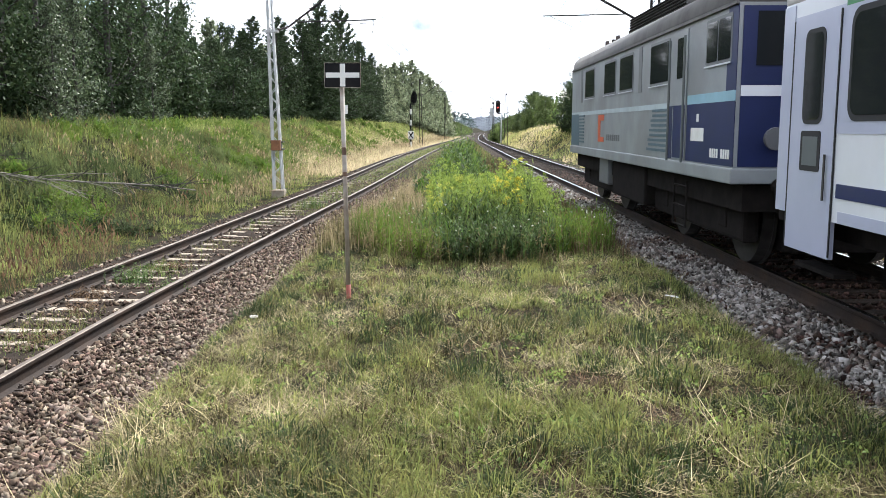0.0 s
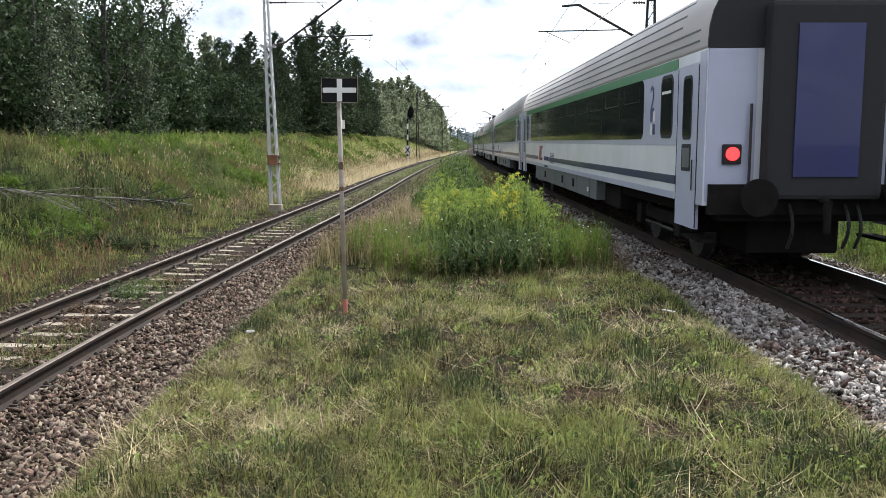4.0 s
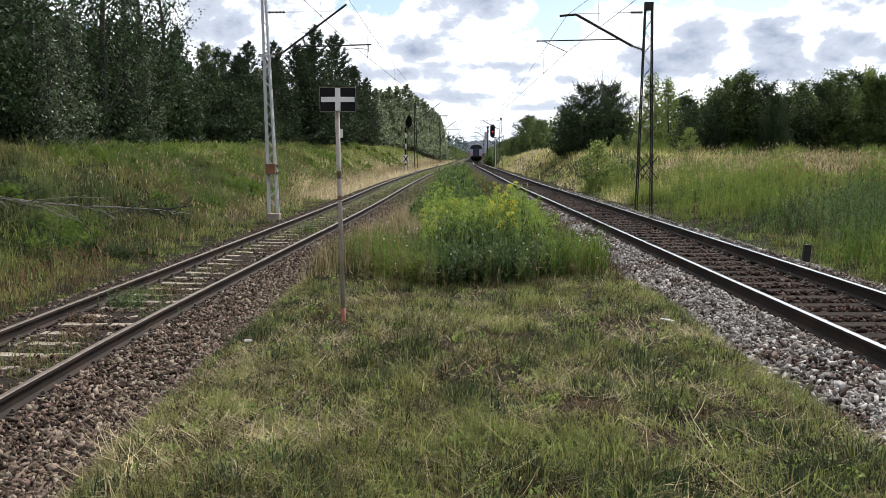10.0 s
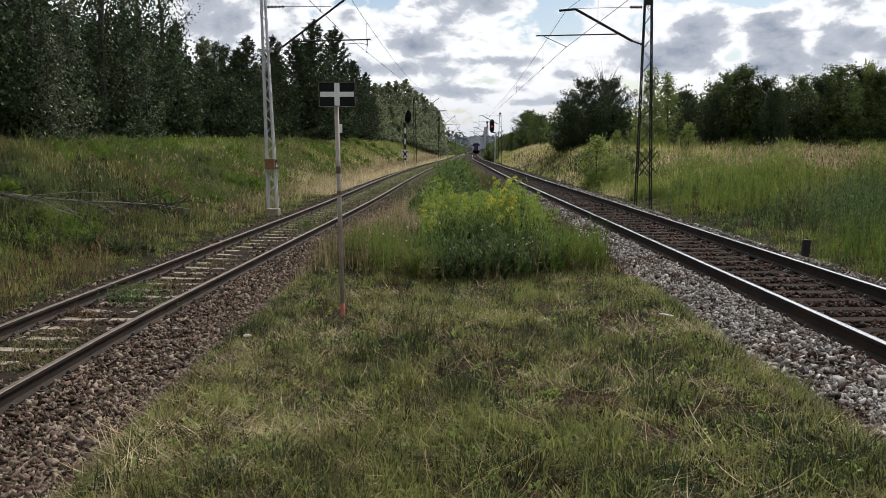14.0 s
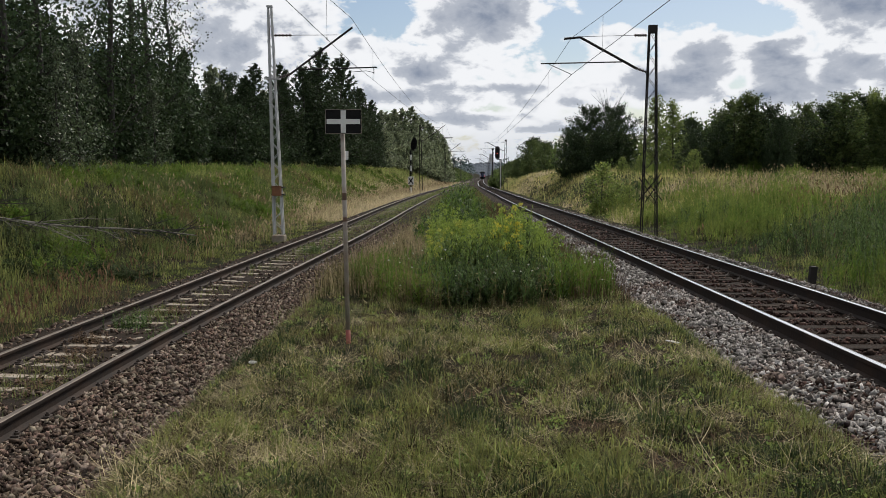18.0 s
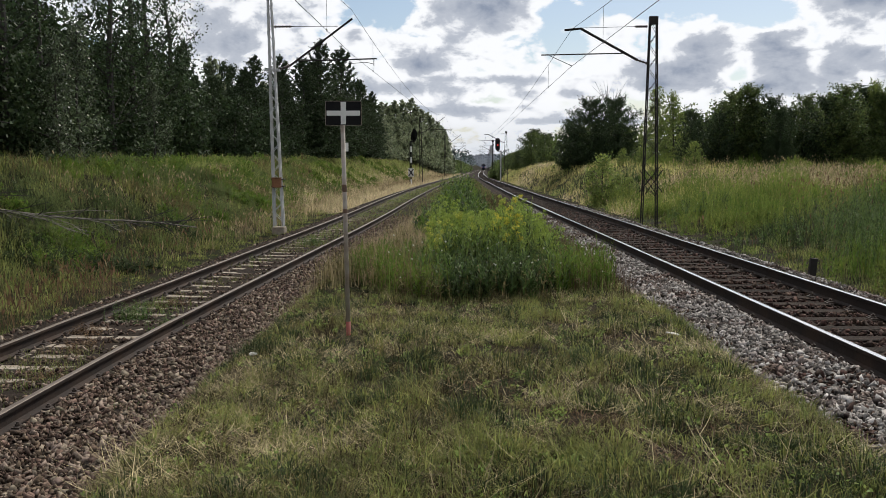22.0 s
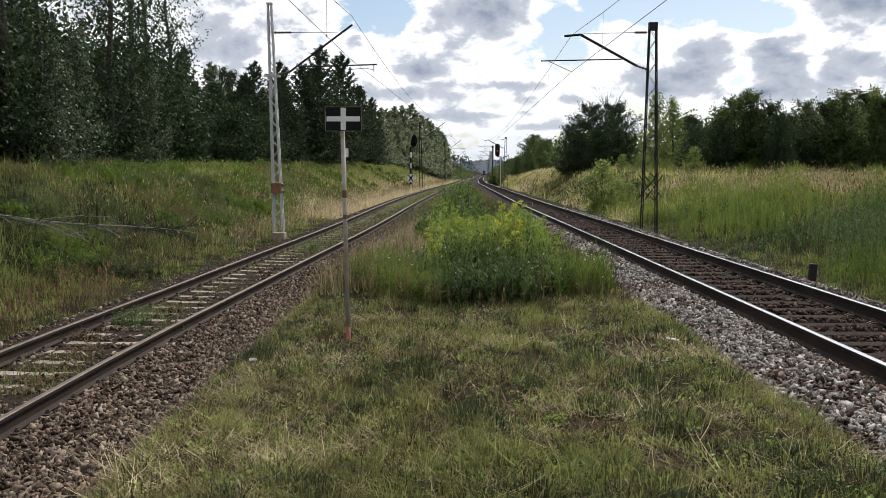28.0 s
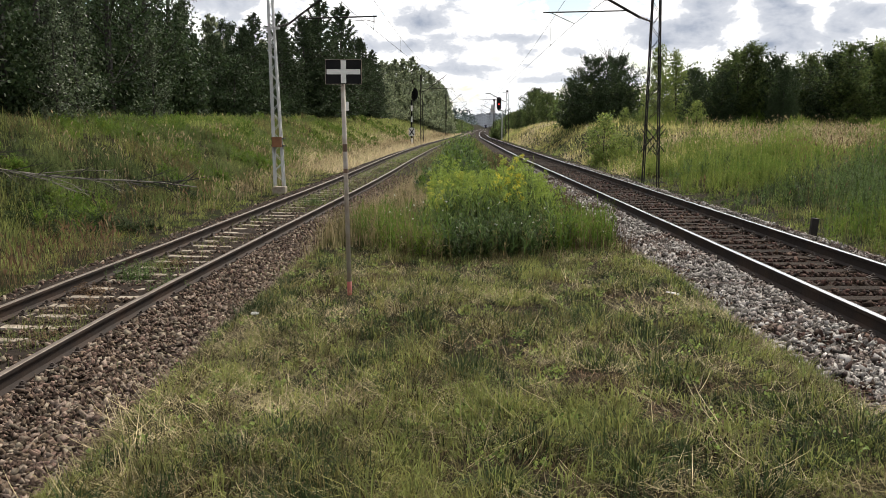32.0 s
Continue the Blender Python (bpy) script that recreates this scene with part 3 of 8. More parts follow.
def insulator(parent, a, b, n=5):
    a, b = Vector(a), Vector(b)
    bm = tb(a, b, 0.025)
    for i in range(n):
        p = a.lerp(b, (i + 0.5) / n)
        d = (b - a).normalized() * 0.018
        tube(bm, p - d, p + d, 0.06, 0.045, 8)
    part("insulator", bm, M["insulator"], parent, "ribbed brown porcelain insulator", True)


def mast_left(name, label, x, y, base, h, reach=2.6, side=1, lean=-0.19, metal="galv", detail=True):
    """A mast with its arm reaching over the track on the given side."""
    ob = thing(name, label, "catenary mast", group="catenary masts", at=pose(x, y, base))
    m, d = M[metal], M["dark_steel"]
    lattice(ob, h, 0.36, 0.17, 0.34, 0.15, 0.06, m, 22 if detail else 10, lean * side, 0.010 if detail else 0.014)
    part("foundation", bx(-0.22, 0.22, -0.22, 0.22, -0.7, -0.02, bevel=0.02), M["concrete"], ob)
    part("cap", bx(lean * side - 0.1, lean * side + 0.1, -0.09, 0.09, h - 0.02, h + 0.03), m, ob)
    s = side
    part("bracket_tube", tb((s * 0.45, 0, 5.45), (s * reach, 0, 7.03), 0.035), d, ob)
    insulator(ob, (s * -0.02, 0, 5.32), (s * 0.46, 0, 5.46), 4)
    part("stay_rod", tb((s * 0.55, 0, 6.77), (s * (reach - 0.5), 0, 6.78), 0.010, seg=6), d, ob)
    insulator(ob, (s * -0.05, 0, 6.76), (s * 0.55, 0, 6.77), 5)
    part("registration_tube", tb((s * 0.80, 0, 5.62), (s * (reach + 0.82), 0, 5.70), 0.024, seg=6), d, ob)
    part("hanger", tb((s * (reach + 0.72), 0, 5.70), (s * (reach + 0.72), 0, 5.46), 0.014, seg=6), d, ob)
    bm = tb((s * (reach + 0.72), 0, 5.52), (s * (reach + 0.45), 0, 5.58), 0.010, seg=6)
    tube(bm, (s * (reach + 0.45), 0, 5.58), (s * (reach - 0.15), 0, 5.53), 0.010, seg=6)
    part("steady_arm", bm, d, ob)
    part("clamp", bx(-0.24 + lean * side * .6, 0.24 + lean * side * .6, -0.12, 0.12, 5.28, 5.34), m, ob)
    return ob


ml = mast_left("catenary_mast", "grey lattice catenary mast with a rusty orange box beside track", -5.66, 30.0, -0.50, 7.72)
bm = bx(-0.17, 0.14, -0.32, -0.17, 1.34, 1.66, bevel=0.015)
jb = part("switch_box", bm, M["rust"], ml, "rusty orange metal box")
part("box_lid", bx(-0.19, 0.16, -0.34, -0.16, 1.66, 1.685), M["rust"], jb)
for z in (1.38, 1.62):
    part("strap", bx(-0.23, 0.21, -0.17, 0.20, z - 0.02, z + 0.02), M["dark_steel"], ml)


def mast_right(x, y, base, h, label, detail=True):
    ob = thing("catenary_mast", label, "catenary mast", group="catenary masts", at=pose(x, y, base))
    m = M["dark_steel"]
    for sx in (-1, 1):
        for sy in (-1, 1):
            bm = bmesh.new()
            tube(bm, (sx * 0.26, sy * 0.15, -0.35), (sx * 0.11, sy * 0.09, h), 0.026, seg=4)
            part("leg", bm, m, ob)
    n = 15 if detail else 8
    for i in range(n):
        t0, t1 = 0.12 + 0.86 * i / n, 0.12 + 0.86 * (i + 1) / n
        s = -1 if i % 2 else 1
        for e in (-1, 1):
            part("lacing_bar", tb((s * (0.26 - 0.15 * t0), e * (0.15 - 0.06 * t0), h * t0), (-s * (0.26 - 0.15 * t1), e * (0.15 - 0.06 * t1), h * t1), 0.009, seg=4), m, ob)
            part("lacing_bar", tb((e * (0.26 - 0.15 * t0), s * (0.15 - 0.06 * t0), h * t0), (e * (0.26 - 0.15 * t1), -s * (0.15 - 0.06 * t1), h * t1), 0.009, seg=4), m, ob)
    # crossed braces with points that stick out near the foot
    for s in (-1, 1):
        part("brace", tb((s * 0.40, -0.17, 0.98), (-s * 0.34, -0.17, 1.9), 0.016, seg=4), m, ob)
        part("brace", tb((s * 0.40, -0.17, 1.75), (-s * 0.20, -0.17, 0.9), 0.016, seg=4), m, ob)
    part("cap", bx(-0.14, 0.14, -0.11, 0.11, h - 0.24, h + 0.02), m, ob)
    part("foundation", bx(-0.36, 0.36, -0.26, 0.26, -0.7, -0.3, bevel=0.02), M["concrete"], ob)
    bm = tb((-0.55, 0, 5.47), (-2.45, 0, 6.50), 0.045)
    tube(bm, (-2.45, 0, 6.50), (-3.0, 0, 6.45), 0.040)
    part("bracket_tube", bm, m, ob)
    insulator(ob, (-0.16, 0, 5.33), (-0.58, 0, 5.48), 4)
    insulator(ob, (-0.20, 0, 6.57), (-0.62, 0, 6.57), 5)
    part("stay_rod", tb((-0.62, 0, 6.57), (-2.5, 0, 6.52), 0.008, seg=6), m, ob)
    part("registration_tube", tb((-1.02, 0, 5.68), (-3.78, 0, 5.62), 0.022, seg=6), m, ob)
    bm = tb((-1.04, 0, 5.68), (-1.04, 0, 5.78), 0.012, seg=6)
    part("hanger", bm, m, ob)
    part("steady_arm", tb((-3.5, 0, 5.60), (-2.72, 0, 5.25), 0.012, seg=6), m, ob)
    return ob


mast_right(7.12, 30.0, -0.30, 6.88, "dark lattice steel catenary mast standing in grass beside track")
RIGHT_MASTS = [(30.0, 7.12)]
for y in (122.0, 186.0, 252.0, 330.0):
    x = float(XR(y)) + 2.4
    RIGHT_MASTS.append((y, x))
    mast_right(x, y, float(ZR(y)) - 0.2, 6.9, "distant dark lattice steel catenary mast", False)
LEFT_MASTS = [(30.0, -5.66)]
for y in (95.0, 146.0, 210.0, 280.0):
    x = float(XL(y)) - 2.5
    LEFT_MASTS.append((y, x))
    mast_left("catenary_mast", "distant dark lattice steel catenary mast", x, y, float(ZL(y)) - 0.1, 7.0, metal="dark_steel", lean=-0.1, detail=False)


def wires(supports, over, z_off, zc, zm, label):
    """Contact wire, carrying wire and droppers strung from mast to mast."""
    ob = thing("overhead_line", label, "overhead line", group="overhead lines")
    pts = [(float(over(y)) + z_off, y, base) for y, base in supports]
    bm = bmesh.new()
    for (x0, y0, b0), (x1, y1, b1) in zip(pts, pts[1:]):
        tube(bm, (x0, y0, b0 + zc), (x1, y1, b1 + zc), 0.0085, seg=5)
    part("contact_wire", bm, M["wire"], ob)
    bm = bmesh.new()
    for (x0, y0, b0), (x1, y1, b1) in zip(pts, pts[1:]):
        n, prev = 12, None
        for i in range(n + 1):
            t = i / n
            sag = 4 * t * (1 - t) * (zm - zc) * 0.72
            p = Vector((x0 + (x1 - x0) * t, y0 + (y1 - y0) * t, b0 + (b1 - b0) * t + zm - sag))
            if prev:
                tube(bm, prev, p, 0.008, seg=5)
            if i % 2 == 1 and p.y < 700:
                dr = bmesh.new()
                tube(dr, p, (p.x, p.y, b0 + (b1 - b0) * t + zc), 0.005, seg=4)
                tube(dr, (p.x, p.y, b0 + (b1 - b0) * t + zc - 0.03), (p.x, p.y, b0 + (b1 - b0) * t + zc + 0.05), 0.016, seg=5)
                part("dropper", dr, M["wire"], ob)
            prev = p
    part("carrying_wire", bm, M["wire"], ob)
    return ob


wires([(-36, -0.58)] + [(y, float(ZL(y))) for y, x in LEFT_MASTS], XL, 0.10, 5.66, 7.14, "thin overhead wires hung above the rusty track")
wires([(-40, -0.09)] + [(y, float(ZR(y))) for y, x in RIGHT_MASTS], XR, -0.36, 5.04, 6.28, "thin overhead wires hung above the busy track")

# board with a white cross on a slim post
sg = thing("track_sign", "black signboard with white cross on slim grey red-footed post", "railway sign", at=pose(-0.925, 8.2, -0.015))
part("post", tb((0.022, 0, 0.12), (-0.012, 0, 2.06), 0.021, 0.021, 12), M["post"], sg, "weathered grey steel tube", True)
part("post_foot", tb((0.027, 0, -0.2), (0.021, 0, 0.165), 0.023, 0.023, 12), M["red"], sg, "faded red painted foot", True)
bd = part("board", bx(-0.168, 0.168, -0.034, -0.026, 2.02, 2.245, bevel=0.003), M["black"], sg, "black board")
for z0, z1, x0, x1 in ((2.02, 2.0235, -0.168, 0.168), (2.2415, 2.245, -0.168, 0.168), (2.02, 2.245, -0.168, -0.1645), (2.02, 2.245, 0.1645, 0.168)):
    part("board_edge", bx(x0, x1, -0.036, -0.0338, z0, z1), M["post"], bd, "bare metal edge")
part("cross_bar", bx(-0.155, 0.155, -0.038, -0.0343, 2.110, 2.156), M["white"], bd, "grey-white bar")
part("cross_bar", bx(-0.024, 0.024, -0.0377, -0.0343, 2.030, 2.236), M["white"], bd, "grey-white bar")
part("clip", bx(-0.03, 0.03, -0.026, 0.03, 2.07, 2.09), M["galv"], sg)
part("clip", bx(-0.03, 0.03, -0.026, 0.03, 2.17, 2.19), M["galv"], sg)
part("reflector", bx(0.016, 0.042, -0.028, -0.016, 1.78, 1.86), M["white"], sg, "small white plate")
for z, hgt in ((1.40, 0.07), (1.20, 0.04)):
    part("rust_patch", tb((0.024 - 0.0175 * z, 0, z), (0.024 - 0.0175 * (z + hgt), 0, z + hgt), 0.0216, seg=12), M["brown_rust"], sg, "brown rust")


def signal(name, label, x, y, base, top, head_w, head_h, head_dx, mat_head, lit, stripes, plate):
    ob = thing(name, label, "railway signal", group="railway signals", at=pose(x, y, base))
    n = 8
    for i in range(n):
        z0, z1 = (top - head_h) * i / n, (top - head_h) * (i + 1) / n
        part("post_section", tb((0, 0, z0), (0, 0, z1 + 0.002), 0.075), M["black" if stripes and i % 2 else ("white" if stripes else "galv")], ob)
    part("bracket", bx(min(0, head_dx) - 0.1, max(0, head_dx) + 0.1, -0.06, 0.06, top - head_h - 0.12, top - head_h), M["dark_steel"], ob)
    bm = bmesh.new()
    seg = 24
    r = head_w / 2
    ring = []
    for i in range(0 if lit else seg):
        # turned aside: a rounded back and a slanting open hood
        a = 2 * math.pi * i / seg
        c, sn = math.cos(a), math.sin(a)
        ring.append((head_dx + r * (0.92 * c if c > 0 else 1.15 * c * (0.62 - 0.42 * sn)), top - head_h / 2 + head_h / 2 * math.copysign(abs(sn) ** 0.7, sn)))
    for i in range(seg if lit else 0):
        a = 2 * math.pi * i / seg
        ring.append((head_dx + r * math.cos(a), (top - r if math.sin(a) >= 0 else top - head_h + r) + r * math.sin(a)))
    fr = [bm.verts.new((px, -0.12, pz)) for px, pz in ring]
    bk = [bm.verts.new((px, 0.10, pz)) for px, pz in ring]
    bm.faces.new(fr), bm.faces.new(bk[::-1])
    for i in range(seg):
        j = (i + 1) % seg
        bm.faces.new((fr[i], bk[i], bk[j], fr[j]))
    hd = part("head", bm, M[mat_head], ob)
    for k, z in enumerate((top - head_h * 0.28, top - head_h * 0.56, top - head_h * 0.80)):
        bm = bmesh.new()
        bmesh.ops.create_cone(bm, cap_ends=True, segments=16, radius1=0.09, radius2=0.09, depth=0.02, matrix=Matrix.Translation((head_dx, -0.135, z)) @ pose(0, 0, 0, 90))
        part("lens", bm, M["red_lamp"] if (lit and k == 1) else M["black"], hd, "lit red lamp" if (lit and k == 1) else "")
        bm = bmesh.new()
        bmesh.ops.create_cone(bm, cap_ends=False, segments=14, radius1=0.14, radius2=0.14, depth=0.22, matrix=Matrix.Translation((head_dx, -0.22, z)) @ pose(0, 0, 0, 90))
        for v in [v for v in bm.verts if v.co.z < z - 0.04]:
            bm.verts.remove(v)
        part("hood", bm, M["black"], hd)
    if plate:
        pl = part("marker_plate", bx(-0.28, 0.28, -0.10, -0.08, 0.75, 1.55), M["white"], ob, "white plate with a black diagonal cross")
        for s in (-1, 1):
            bm = bx(-0.40, 0.40, -0.112, -0.104, -0.05, 0.05)
            bmesh.ops.transform(bm, matrix=Matrix.Translation((0, 0, 1.15)) @ pose(0, 0, 0, 0, s * 55, 0), verts=bm.verts)
            part("cross_bar", bm, M["black"], pl)
    # ladder behind
    bm = bmesh.new()
    for s in (-0.16, 0.16):
        tube(bm, (s, 0.28, 0), (s, 0.22, top - head_h), 0.018, seg=5)
    for i in range(12):
        z = 0.3 + i * (top - head_h - 0.4) / 12
        tube(bm, (-0.16, 0.27, z), (0.16, 0.27, z), 0.010, seg=4)
    part("ladder", bm, M["dark_steel"], ob)
    return ob


signal("railway_signal", "dark unlit railway signal on a black and white striped post", float(XL(85)) - 2.72, 85.0, -0.35, 5.35, 0.72, 1.15, 0.28, "black", False, True, True)
signal("railway_signal", "railway signal showing red on a pale post beside the busy track", 8.95, 135.0, -0.9, 6.5, 0.72, 1.95, -0.5, "black", True, False, False)
bs2 = thing("relay_cabinet_post", "grey equipment box on a dark post beside the distant track", "signal box", at=pose(9.6, 168.0, -0.9))
part("post", tb((0, 0, 0), (0, 0, 6.9), 0.1), M["dark_steel"], bs2)
part("housing", bx(-0.62, -0.1, -0.25, 0.25, 4.3, 6.0, bevel=0.05), M["galv"], bs2)
part("lamp_top", bx(-0.2, 0.2, -0.2, 0.2, 6.7, 7.1, bevel=0.03), M["black"], bs2)

# short dark stake by the right-hand track
st = thing("marker_stake", "short dark weathered stake standing beside the track", "stake", at=pose(6.92, 16.2, -0.56, 0, 4, 0))
part("stake_body", bx(-0.062, 0.062, -0.05, 0.05, -0.1, 0.45, bevel=0.008), M["dark_steel"], st)


# ---- train ----
M["coach_white"] = mat("white_coach_paint", (0.70, 0.72, 0.77), (0.64, 0.66, 0.71), 0.35, scale=1.5, stain=(0.52, 0.52, 0.53), stain_scale=0.8, stain_amt=0.35, coat=0.3)
M["coach_lav"] = mat("lavender_coach_paint", (0.42, 0.438, 0.56), (0.38, 0.40, 0.51), 0.35, scale=1.5, coat=0.3)
M["coach_navy"] = mat("navy_coach_paint", (0.014, 0.018, 0.105), (0.016, 0.020, 0.085), 0.35, scale=2, coat=0.3)
M["coach_green"] = mat("green_stripe_paint", (0.016, 0.19, 0.05), (0.014, 0.16, 0.045), 0.35, scale=2, coat=0.3)
M["coach_yellow"] = mat("yellow_stripe_paint", (0.60, 0.36, 0.05), (0.55, 0.33, 0.05), 0.35, scale=2, coat=0.3)
M["coach_roof"] = mat("pale_grey_roof", (0.55, 0.53, 0.52), (0.46, 0.44, 0.43), 0.6, scale=1.2, stretch=(1, 0.2, 1), stain=(0.33, 0.31, 0.29), stain_scale=0.9)
M["coach_skirt"] = mat("grey_skirt_paint", (0.105, 0.120, 0.122), (0.080, 0.090, 0.092), 0.55, scale=2, stain=(0.11, 0.105, 0.10), stain_scale=1.2)
# almost black, so the colour holds the shade beneath the train
M["under"] = mat("shade_black_underframe", (0.011, 0.010, 0.0095), (0.019, 0.016, 0.015), 0.95, scale=5, spec=0.05)
M["steel"] = mat("bare_wheel_steel", (0.050, 0.046, 0.043), (0.026, 0.024, 0.023), 0.6, metal=0.4, scale=5)
M["glass"] = mat("dark_tinted_glass", (0.012, 0.014, 0.016), (0.018, 0.02, 0.022), 0.05, scale=0.6, spec=0.35)
M["rubber"] = mat("black_rubber", (0.015, 0.015, 0.016), None, 0.8, scale=10)
M["orange"] = mat("orange_red_logo_paint", (0.62, 0.10, 0.045), None, 0.4, scale=5)
M["ink"] = mat("dark_lettering", (0.03, 0.04, 0.13), None, 0.5, scale=5)
M["display"] = glow("orange_display", (1.0, 0.16, 0.04), 0.5)
M["tail"] = glow("red_tail_lamp", (1.0, 0.03, 0.03), 2.0)
M["loco_teal"] = mat("dark_teal_paint", (0.07, 0.12, 0.16), None, 0.5, scale=4)
M["loco_pale"] = mat("pale_blue_grey_paint", (0.40, 0.47, 0.50), None, 0.5, scale=3)
M["loco_frame"] = mat("dull_aluminium_frame", (0.13, 0.135, 0.145), None, 0.5, scale=4)
M["loco_grey"] = mat("silver_grey_loco_paint", (0.265, 0.285, 0.30), (0.205, 0.22, 0.235), 0.45, scale=1.5, stain=(0.15, 0.145, 0.145), stain_scale=1.0)
M["loco_blue"] = mat("deep_blue_loco_paint", (0.012, 0.020, 0.085), (0.011, 0.018, 0.066), 0.5, scale=2, spec=0.3)
M["loco_cyan"] = mat("pale_cyan_loco_paint", (0.27, 0.46, 0.56), None, 0.4, scale=2)
M["loco_roof"] = mat("grimy_loco_roof", (0.075, 0.07, 0.07), (0.12, 0.115, 0.11), 0.7, scale=2)
HALF = 1.41


def roof_profile(z0, top, n=10):
    """The roof's edge from one wall over to the other."""
    pts = [(-HALF, z0)]
    for i in range(n + 1):
        a = math.pi * (1 - i / n)
        c, s = math.cos(a), math.sin(a)
        pts.append((HALF * math.copysign(abs(c) ** 0.62, c), z0 + 0.06 + (top - z0 - 0.06) * abs(s) ** 0.85))
    pts.append((HALF, z0))
    return pts


def extrude_profile(pts, y0, y1, inset=0.0):
    bm = bmesh.new()
    a = [bm.verts.new((x, y0, z)) for x, z in pts]
    b = [bm.verts.new((x, y1, z)) for x, z in pts]
    for i in range(len(pts)):
        j = (i + 1) % len(pts)
        bm.faces.new((a[i], a[j], b[j], b[i]))
    bm.faces.new(a[::-1]), bm.faces.new(b)
    return bm


def panel(name, parent, s, y0, y1, z0, z1, proud, material, label="", r=0.0, thick=0.01):
    """A flat panel on side s (-1 or 1), with rounded corners if r."""
    bm = bmesh.new()
    if r:
        ring = []
        for cy, cz, a0 in ((y1 - r, z1 - r, 0), (y0 + r, z1 - r, 90), (y0 + r, z0 + r, 180), (y1 - r, z0 + r, 270)):
            for k in range(5):
                a = radians(a0 + 22.5 * k)
                ring.append((cy + r * math.cos(a), cz + r * math.sin(a)))
    else:
        ring = [(y1, z1), (y0, z1), (y0, z0), (y1, z0)]
    o = s * (HALF + proud)
    i = s * (HALF + proud - thick)
    f = [bm.verts.new((o, y, z)) for y, z in ring]
    b = [bm.verts.new((i, y, z)) for y, z in ring]
    bm.faces.new(f), bm.faces.new(b[::-1])
    for k in range(len(ring)):
        j = (k + 1) % len(ring)
        bm.faces.new((f[k], b[k], b[j], f[j]))
    return part(name, bm, material, parent, label)


def letters(text, size, material, parent, s, y, z, name="numeral"):
    cu = bpy.data.curves.new(name, "FONT")
    cu.body, cu.size, cu.extrude = text, size, 0.002
    tmp = new(name, cu)
    bpy.context.view_layer.update()
    me = bpy.data.meshes.new_from_object(tmp.evaluated_get(bpy.context.evaluated_depsgraph_get()))
    bpy.data.objects.remove(tmp)
    me.materials.clear()
    me.materials.append(material)
    ob = new(name, me)
    ob.parent = parent
    ob.matrix_basis = pose(s * (HALF + 0.012), y, z, 90, 0, 90 * s)
    return ob


def bogie(parent, y, wheel_r=0.46, base=2.5):
    b = part("bogie", bx(-1.05, 1.05, y - base / 2 - 0.5, y + base / 2 + 0.5, 0.42, 0.62, bevel=0.03), M["under"], parent, "bogie frame in shade-black colour")
    for sy in (-1, 1):
        for sx in (-1, 1):
            bm = bmesh.new()
            tube(bm, (sx * 0.70, y + sy * base / 2, wheel_r), (sx * 0.83, y + sy * base / 2, wheel_r), wheel_r, wheel_r - 0.01, 28)
            tube(bm, (sx * 0.66, y + sy * base / 2, wheel_r), (sx * 0.70, y + sy * base / 2, wheel_r), wheel_r + 0.025, wheel_r + 0.025, 28)
            part("wheel", bm, M["steel"], b, "bare steel wheel")
            part("axle_box", bx(sx * 1.0 - 0.14, sx * 1.0 + 0.14, y + sy * base / 2 - 0.17, y + sy * base / 2 + 0.17, wheel_r - 0.16, wheel_r + 0.16, bevel=0.03), M["under"], b)
            bm = tb((sx * 1.0, y + sy * (base / 2 - 0.38), 0.54), (sx * 1.0, y + sy * (base / 2 - 0.38), 0.80), 0.09, seg=12)
            part("spring", bm, M["under"], b)
    for sx in (-1, 1):
        part("brake_rod", tb((sx * 1.08, y - 0.9, 0.36), (sx * 1.08, y + 0.9, 0.36), 0.025, seg=6), M["steel"], b)
    return b


def buffers(parent, y, d):
    for sx in (-0.875, 0.875):
        bm = tb((sx, y, 1.06), (sx, y + d * 0.5, 1.06), 0.09, seg=12)
        tube(bm, (sx, y + d * 0.48, 1.06), (sx, y + d * 0.53, 1.06), 0.23, 0.23, 18)
        part("buffer", bm, M["under"], parent)


